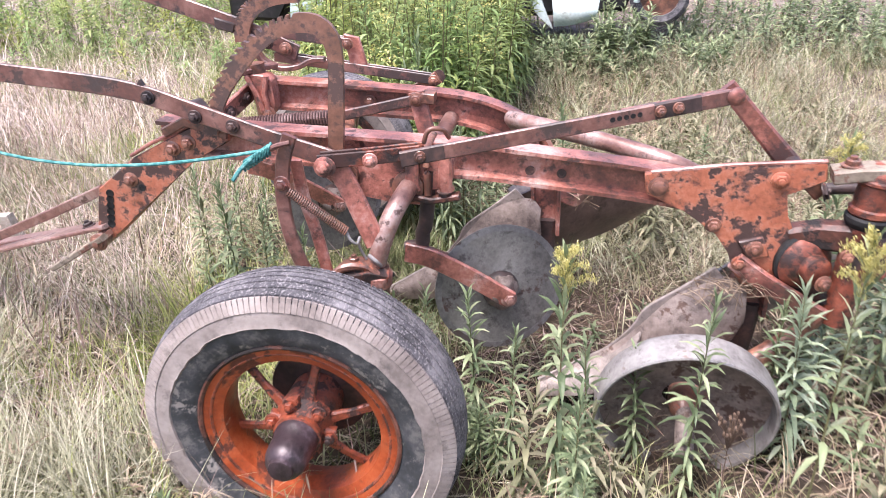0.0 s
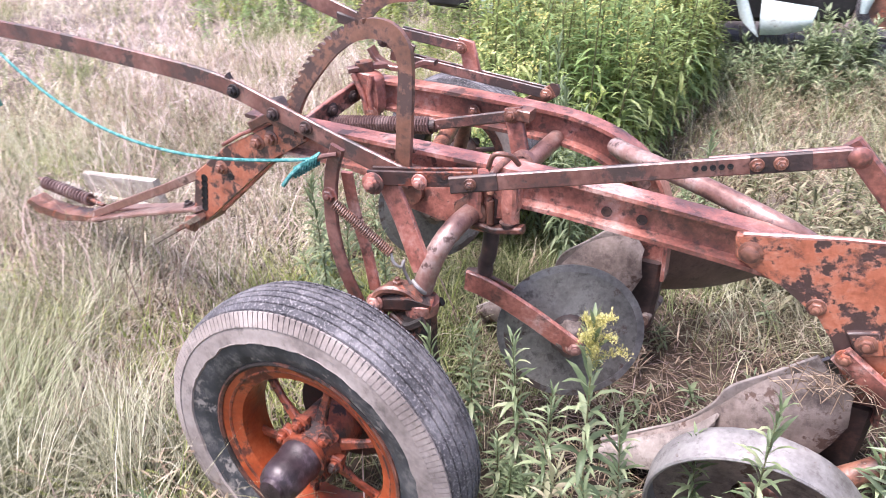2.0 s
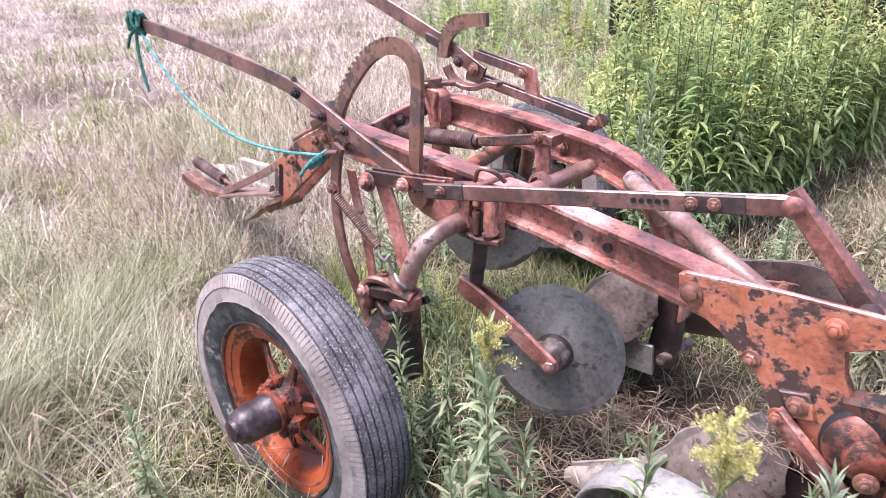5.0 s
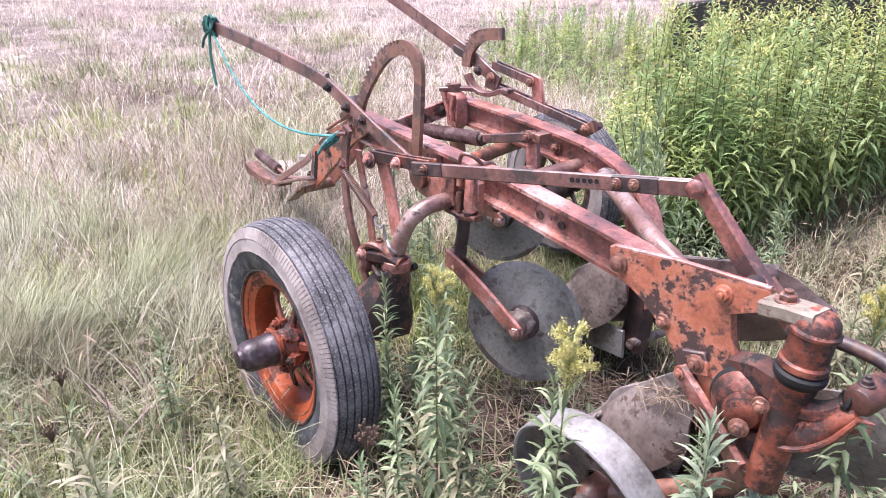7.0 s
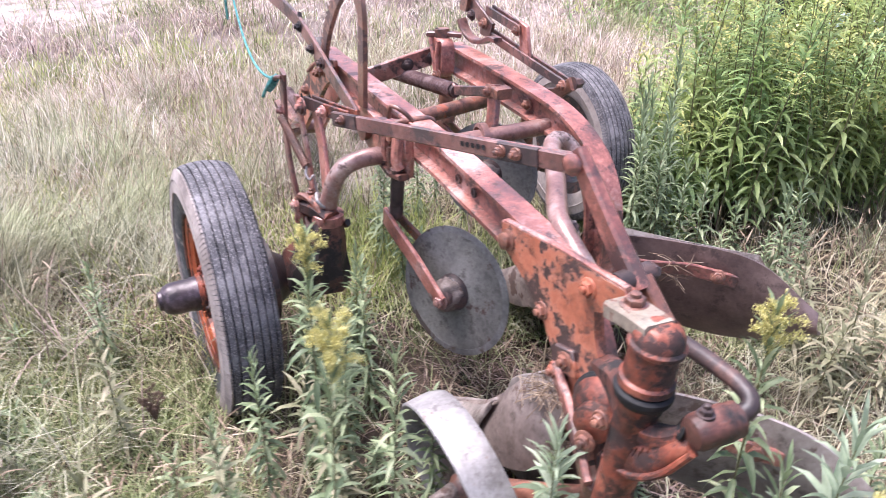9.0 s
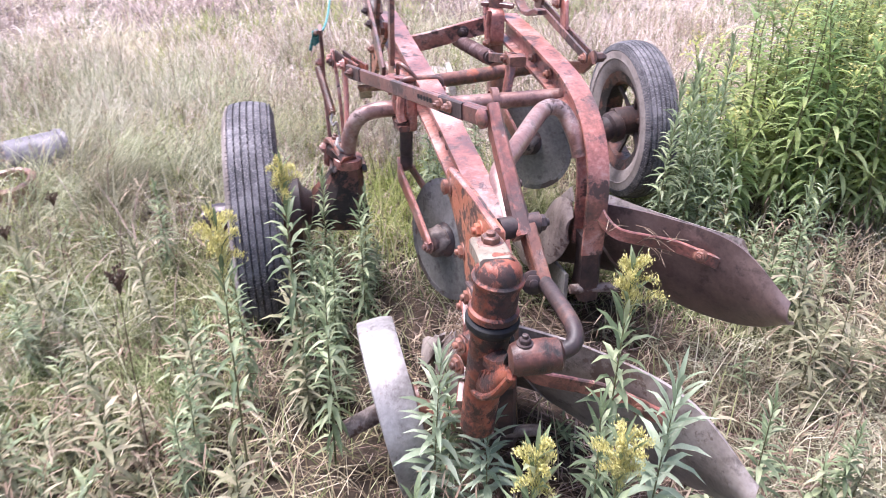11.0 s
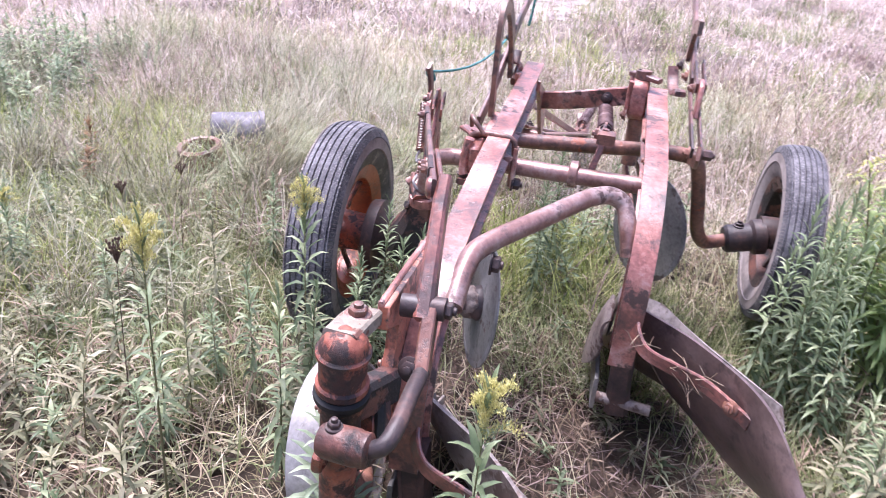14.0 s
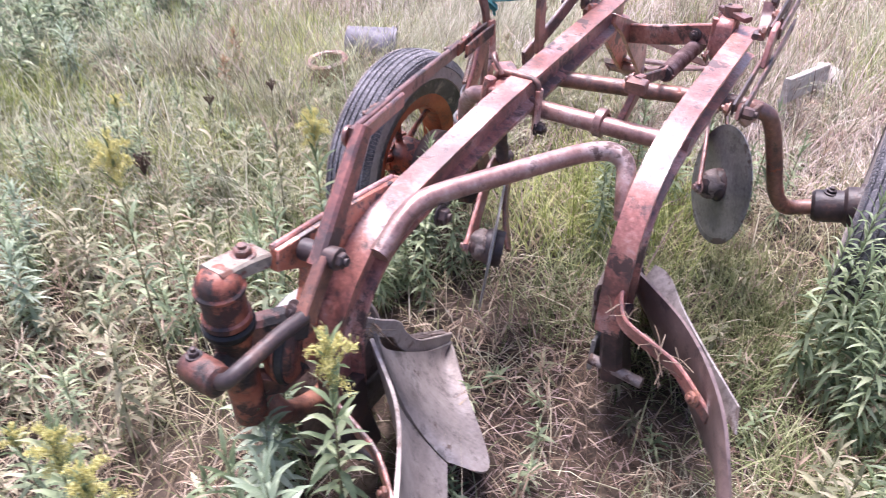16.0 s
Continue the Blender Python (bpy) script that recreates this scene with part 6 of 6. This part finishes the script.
# low weeds too many to count
def weed_bed(name, label, seed, areas, material):
    rng = np.random.default_rng(seed)
    got, st = [], bmesh.new()
    for x0, x1, y0, y1, count, h0, h1, size in areas:
        for _ in range(count):
            x, y, h = rng.uniform(x0, x1), rng.uniform(y0, y1), rng.uniform(h0, h1)
            if count > 100 and ((x - (x0 + x1) / 2) / (x1 - x0)) ** 2 + ((y - (y0 + y1) / 2) / (y1 - y0)) ** 2 > 0.26 + 0.05 * math.sin(9 * x + 5 * y):
                continue
            lx, ly = rng.normal(0, 0.04, 2)
            nl = int(14 + 60 * h)
            base, az, el, ln, wd, dr = stem_leaves(rng, nl, h, 0.10, size, size * 0.20, lx, ly, 65)
            z0 = float(gz(x, y))
            got.append((base + np.array([x, y, z0]), az, el, ln, wd, dr))
            tube([(x + lx * t * t, y + ly * t * t, z0 - 0.01 + h * t) for t in (0, 0.5, 1)], 0.0028, 4, (1, 0, 0), st, [1, 0.8, 0.4])
    me = leaf_mesh(name, *[np.concatenate([g_[k] for g_ in got]) for k in range(6)])
    me.materials.append(material)
    tagged(new(name, me), label, "weeds", kind="stuff")
    part(name + "_stems", st, M_STEM, None, "thin brown-green stems of the " + label.split(" ", 1)[1], 0, "stuff")["category"] = "weeds"


weed_bed("low_weeds", "pale yellowing low weeds between the grass", 51, ((0.1, 1.0, 0.5, 1.3, 44, 0.06, 0.20, 0.048), (0.65, 1.6, 1.35, 3.0, 54, 0.06, 0.20, 0.044), (0.0, 0.9, 2.75, 4.2, 50, 0.10, 0.30, 0.060), (-0.9, 0.1, 1.75, 2.6, 10, 0.06, 0.14, 0.040), (0.0, 1.4, 3.2, 5.2, 60, 0.06, 0.2, 0.06)), M_DRYLEAF)
weed_bed("young_weeds", "fresh green low weeds between the grass", 52, ((-0.1, 1.0, 0.5, 1.35, 14, 0.08, 0.20, 0.050), (-1.1, 0.3, -0.4, 0.8, 60, 0.06, 0.18, 0.050), (0.6, 1.6, 1.35, 3.0, 24, 0.08, 0.22, 0.055), (-0.4, 0.4, 1.3, 1.75, 4, 0.08, 0.18, 0.045), (-0.6, 0.6, 1.9, 2.7, 18, 0.05, 0.13, 0.04), (-0.6, 0.0, 2.8, 3.1, 16, 0.10, 0.24, 0.05), (-1.2, -0.8, 1.85, 2.1, 6, 0.15, 0.30, 0.06)), M_LEAF)
xy = np.concatenate([tufts(60, -1.3, 0.4, -0.5, 0.9, 70, 81), tufts(80, -1.0, -0.35, 1.85, 3.0, 60, 82), tufts(16, -0.35, 0.05, 2.55, 3.0, 60, 95), tufts(70, -0.95, 0.15, 0.5, 1.2, 60, 94)])
xy = xy + np.random.default_rng(83).normal(0, 0.05, xy.shape)
blades("fresh_grass", xy, rg.uniform(0.06, 0.20, len(xy)), rg.uniform(0.3, 1.8, len(xy)), 0.0036, M_GRASS, "short fresh green grass beside the plough", "grass", 31, 0.4)
xy = np.concatenate([tufts(90, -2.2, 0.2, -1.3, 0.45, 70, 84), tufts(26, -1.3, -0.7, 1.7, 2.2, 50, 85), tufts(34, -2.3, -0.8, 0.7, 1.8, 50, 89), tufts(40, -5.0, -2.6, 0.6, 2.6, 60, 86), tufts(60, -2.4, -1.0, 3.2, 5.4, 60, 87)])
xy = xy + np.random.default_rng(88).normal(0, 0.06, xy.shape)
blades("lime_grass", xy, rg.uniform(0.08, 0.34, len(xy)), rg.uniform(0.3, 1.7, len(xy)), 0.0038, M_LIME, "yellow-green grass tufts in the meadow", "grass", 32, 0.4)
weed_bed("yellow_weeds", "low yellow-green weeds beyond the thicket", 55, ((-5.6, -2.6, 5.6, 8.4, 190, 0.25, 0.58, 0.085), (-4.6, -2.2, 5.0, 6.4, 44, 0.12, 0.30, 0.080)), M_THICKET)
weed_bed("car_bushes", "leafy bushes growing up against the wrecked car", 54, ((-0.40, 0.95, 5.05, 5.42, 90, 0.16, 0.34, 0.080), (0.12, 0.42, 5.2, 5.45, 26, 0.32, 0.50, 0.085)), M_LEAF)
weed_bed("bramble_bed", "tangled green brambles beyond the grass", 53, ((-2.9, -0.7, -2.05, -0.75, 230, 0.14, 0.34, 0.070), (-1.7, -0.30, -1.6, -0.45, 150, 0.08, 0.24, 0.065), (0.6, 2.6, 5.6, 7.0, 120, 0.2, 0.5, 0.08)), M_LEAF)

# the dense thicket behind the furrow wheel
rt = np.random.default_rng(31)


def inside(px, py, poly):
    r = False
    for (x0, y0), (x1, y1) in zip(poly, poly[1:] + poly[:1]):
        if (y0 > py) != (y1 > py) and px < (x1 - x0) * (py - y0) / (y1 - y0) + x0:
            r = not r
    return r


THICKET = [(-0.95, 2.90), (-0.60, 2.95), (-0.38, 3.5), (-0.30, 4.9), (-0.55, 5.25), (-1.75, 5.5), (-1.6, 4.4), (-1.2, 3.4)]
B, stems = [], bmesh.new()
while len(B) < 350:
    x, y = rt.uniform(-3, -0.2), rt.uniform(2.8, 5.5)
    if not inside(x, y, THICKET):
        continue
    h = rt.uniform(0.50, 1.08) * (0.72 if y < 3.2 else 1.0)
    lx, ly = rt.normal(0, 0.06, 2)
    base, az, el, ln, wd, dr = stem_leaves(rt, 62, h, 0.20, 0.088, 0.0145, lx, ly, 60)
    z0 = float(gz(x, y))
    B.append((base + np.array([x, y, z0]), az, el, ln, wd, dr + 15))
    tube([(x + lx * t * t, y + ly * t * t, z0 - 0.01 + h * t) for t in (0, 0.4, 0.75, 1)], 0.0042, 4, (1, 0, 0), stems, [1, 0.9, 0.7, 0.4])
me = leaf_mesh("thicket", *[np.concatenate([b_[k] for b_ in B]) for k in range(6)])
me.materials.append(M_THICKET)
tagged(new("goldenrod_thicket", me), "dense green goldenrod thicket beside the plough", "weeds", kind="stuff")
part("thicket_stems", stems, M_STEM, None, "brown-green stems of the goldenrod thicket", 0, "stuff")["category"] = "weeds"
tops = []
for b_ in B[::2]:
    tip = b_[0][-1]
    for k in range(34):
        tops.append(tip + rt.normal(0, 0.026, 3) * np.array([1, 1, 1.3]))
tops = np.array(tops)
nn = len(tops)
me = leaf_mesh("thicket_bloom", tops, rt.uniform(0, 6.28, nn), rt.uniform(0, 80, nn), rt.uniform(0.010, 0.020, nn), rt.uniform(0.007, 0.012, nn), np.full(nn, 20.0))
me.materials.append(M_BLOOM)
tagged(new("thicket_bloom", me), "yellowing flower tops of the goldenrod thicket", "weeds", kind="stuff")


# dead branching stalks and straw litter
def dead_stalks(name, label, seed, areas):
    rng = np.random.default_rng(seed)
    got = []
    for x0, x1, y0, y1, count, h0, h1 in areas:
        x, y, h = rng.uniform(x0, x1, count), rng.uniform(y0, y1, count), rng.uniform(h0, h1, count)
        az, el = rng.uniform(0, 6.28, count), rng.uniform(58, 88, count)
        base = np.stack([x, y, gz(x, y)], 1)
        got.append((base, az, el, h, np.full(count, 0.0032), rng.uniform(0, 18, count)))
        twigs = 9
        u = rng.uniform(0.25, 0.95, (count, twigs))
        e = np.radians(el)[:, None]
        along = np.stack([np.cos(az)[:, None] * np.cos(e) * u, np.sin(az)[:, None] * np.cos(e) * u, np.sin(e) * u], -1) * h[:, None, None]
        b2 = (base[:, None, :] + along).reshape(-1, 3)
        k = len(b2)
        got.append((b2, rng.uniform(0, 6.28, k), rng.uniform(-20, 65, k), rng.uniform(0.03, 0.09, k), rng.choice([0.0020, 0.0024, 0.0036, 0.0055], k), rng.uniform(-10, 60, k)))
    me = leaf_mesh(name, *[np.concatenate([g_[k] for g_ in got]) for k in range(6)])
    me.materials.append(M_TWIG)
    tagged(new(name, me), label, "weeds", kind="stuff")


dead_stalks("dead_weeds", "dead tan branching weed stalks in the grass", 61, ((-0.2, 1.6, 0.3, 1.35, 290, 0.10, 0.30), (0.6, 1.7, 1.35, 3.2, 300, 0.10, 0.30), (-0.5, 1.4, 2.7, 5.3, 620, 0.10, 0.34), (-1.4, 0.3, 1.6, 2.7, 160, 0.06, 0.18), (-2.6, -0.6, 0.2, 1.3, 260, 0.10, 0.32), (-4.0, -1.2, 1.0, 4.6, 700, 0.12, 0.40)))
n = 6500
lx, ly = scatter(n, -2.2, 1.8, 0.3, 4.5, 63).T
n = len(lx)
me = leaf_mesh("straw_litter", np.stack([lx, ly, gz(lx, ly) + rg.uniform(0.004, 0.05, n)], 1), rg.uniform(0, 6.28, n), rg.normal(0, 9, n), rg.uniform(0.06, 0.22, n), np.full(n, 0.003), rg.uniform(-8, 12, n))
me.materials.append(M_STRAW)
tagged(new("straw_litter", me), "loose broken straw lying on the ground", "straw", kind="stuff")


# tangled dead grass and brown litter under the plough
xy = np.concatenate([tufts(115, 0.0, 0.95, 2.48, 3.4, 46, 91), tufts(8, -0.5, 0.6, 1.85, 2.4, 24, 92)])
xy = xy + np.random.default_rng(93).normal(0, 0.05, xy.shape)
blades("tangled_grass", xy, rg.uniform(0.08, 0.26, len(xy)), rg.uniform(1.0, 3.0, len(xy)), 0.0030, M_TUFT, "tangled dull olive grass under the plough", "grass", 33, 0.7)
for name, n, mat_, label in (("brown_litter", 4200, M_SEED, "broken dark brown stalks littering the bare earth"), ("tan_litter", 2200, M_DEADWEED, "broken tan stalks littering the bare earth")):
    lx, ly = rg.uniform(-0.6, 1.0, n), rg.normal(2.22, 0.36, n)
    me = leaf_mesh(name, np.stack([lx, ly, gz(lx, ly) + rg.uniform(0.002, 0.035, n)], 1), rg.uniform(0, 6.28, n), rg.normal(0, 12, n), rg.uniform(0.03, 0.13, n), rg.choice([0.002, 0.0028, 0.004], n), rg.uniform(-15, 25, n))
    me.materials.append(mat_)
    tagged(new(name, me), label, "straw", kind="stuff")


# ---- clutter round the plough ----
bucket = thing("bucket", (-1.71, 0.33, 0.0), "weathered grey-white plastic bucket lying on its side in the grass", "bucket")
bd = Vector((-0.11, 0.19, -0.02)).normalized()
part("shell", lathe([(0.085, -0.13), (0.088, -0.125), (0.108, 0.12), (0.112, 0.125), (0.106, 0.125), (0.102, 0.12), (0.080, -0.11), (0.01, -0.115), (0.01, -0.13)], (-1.71, 0.33, 0.055), bd, 32, ring=True), M_BUCKET, bucket)
part("rim_band", lathe([(0.106, 0.095), (0.114, 0.098), (0.114, 0.108), (0.108, 0.110)], (-1.71, 0.33, 0.055), bd, 32, ring=True), M_BUCKET, bucket)
old = thing("old_rim", (-1.375, 0.32, 0.0), "rusty round iron band lying flat in the grass", "rim")
part("band", lathe([(0.088, -0.04), (0.100, -0.036), (0.106, 0.02), (0.104, 0.058), (0.094, 0.066), (0.078, 0.062), (0.074, 0.054), (0.080, 0.03), (0.080, -0.04)], (-1.375, 0.32, 0.035), (0.12, -0.1, 1), 36, ring=True), M_RUST, old)
board = thing("board", (-2.25, 2.33, 0.0), "short bleached board lying on the grass by the hitch", "board")
part("plank", sweep(bmesh.new(), [(-2.56, 2.38, 0.100), (-2.02, 2.28, 0.185)], rect(0.03, 0.105, 0.004), (0.15, 1, 0.1)), M_WOOD, board)
part("plank_edge", sweep(bmesh.new(), [(-2.56, 2.365, 0.045), (-2.06, 2.265, 0.115)], rect(0.02, 0.03, 0.004), (0.15, 1, 0.1)), M_WOOD, board)
stone = thing("stone", (-2.76, 2.36, 0.0), "pale flat stone in the grass", "stone")
bm = bmesh.new()
bmesh.ops.create_icosphere(bm, subdivisions=3, radius=1.0)
for v in bm.verts:
    k = 1 + 0.18 * noise.noise(v.co * 1.3) + 0.06 * noise.noise(v.co * 4)
    v.co = Vector((-2.76 + v.co.x * 0.13 * k, 2.36 + v.co.y * 0.10 * k, 0.0 + v.co.z * 0.07 * k))
part("rock", bm, M_WOOD, stone)

# wrecked car beyond the thicket
car = thing("wrecked_car", (-0.6, 5.9, 0.0), "pale wrecked car overgrown with weeds", "car")
body = part("body", prism([(-2.6, 0.30), (-2.6, 0.78), (-1.9, 0.86), (-1.4, 1.30), (-0.2, 1.34), (0.35, 0.92), (0.76, 0.88), (0.80, 0.74), (0.72, 0.66), (0.55, 0.64), (0.36, 0.56), (0.30, 0.34), (-1.6, 0.26), (-1.65, 0.48), (-1.8, 0.60), (-2.0, 0.60), (-2.15, 0.48), (-2.2, 0.28)], 5.62, 7.1, 0.03), M_BLACK, car, "dark gutted body")
part("fender", sheet([(-0.20, 5.56, 0.47), (-0.05, 5.52, 0.46), (0.12, 5.53, 0.44)], [(-0.18, 5.50, 0.27), (-0.04, 5.47, 0.29), (0.10, 5.48, 0.33)], (0, -0.05, 0), 0.01, 8, 6), M_CARPAINT, car, "crumpled pale panel")
part("fender", sheet([(-0.40, 5.58, 0.62), (-0.36, 5.54, 0.50), (-0.31, 5.52, 0.36)], [(-0.33, 5.57, 0.62), (-0.29, 5.53, 0.48), (-0.19, 5.50, 0.25)], (0, -0.02, 0), 0.01, 8, 4), M_CARPAINT, car)
part("fender", sheet([(0.30, 5.60, 0.62), (0.34, 5.56, 0.52), (0.35, 5.54, 0.42)], [(0.43, 5.60, 0.64), (0.41, 5.56, 0.52), (0.38, 5.54, 0.42)], (0, -0.02, 0), 0.01, 8, 4), M_CARPAINT, car)
part("door", sheet([(-2.1, 5.60, 0.44), (-1.75, 5.59, 0.46), (-1.45, 5.60, 0.44)], [(-2.1, 5.58, 0.22), (-1.75, 5.56, 0.20), (-1.45, 5.58, 0.22)], (0, -0.03, 0), 0.01, 8, 6), M_CARPAINT, car)
cw = part("wheel", lathe([(0.13, -0.08), (0.17, -0.085), (0.20, -0.06), (0.20, 0.06), (0.17, 0.085), (0.13, 0.08)], (0.52, 5.66, 0.45), (0, -1, 0), 36, ring=True), M_TYRE, car)
part("rim", lathe([(0.13, 0.06), (0.12, 0.05), (0.08, 0.02), (0.03, 0.05)], (0.52, 5.66, 0.45), (0, -1, 0), 28), M_RUST, cw)

# blue barrel and a pale tarpaulin beyond the near weeds
barrel = thing("barrel", (-0.223, -0.928, 0.0), "faded blue plastic drum standing in the weeds", "barrel")
part("drum", lathe([(0.01, 0.0), (0.17, 0.0), (0.185, 0.02), (0.19, 0.16), (0.20, 0.17), (0.20, 0.20), (0.19, 0.21), (0.19, 0.34), (0.18, 0.37), (0.01, 0.37)], (-0.223, -0.928, -0.06), (0, 0, 1), 32), M_BLUE, barrel)
tarp = thing("tarpaulin", (-2.2, -2.6, 0.0), "pale lilac tarpaulin heaped beyond the weeds", "tarpaulin")
part("cloth", sheet([(-3.3, -2.75, 0.05), (-2.6, -2.75, 0.30), (-1.9, -2.70, 0.34), (-1.25, -2.60, 0.20)], [(-3.2, -2.30, -0.03), (-2.6, -2.20, 0.0), (-1.9, -2.15, 0.0), (-1.2, -2.05, -0.02)], (0.0, 0.05, 0.08), 0.006, 8, 8), M_TARP, tarp)
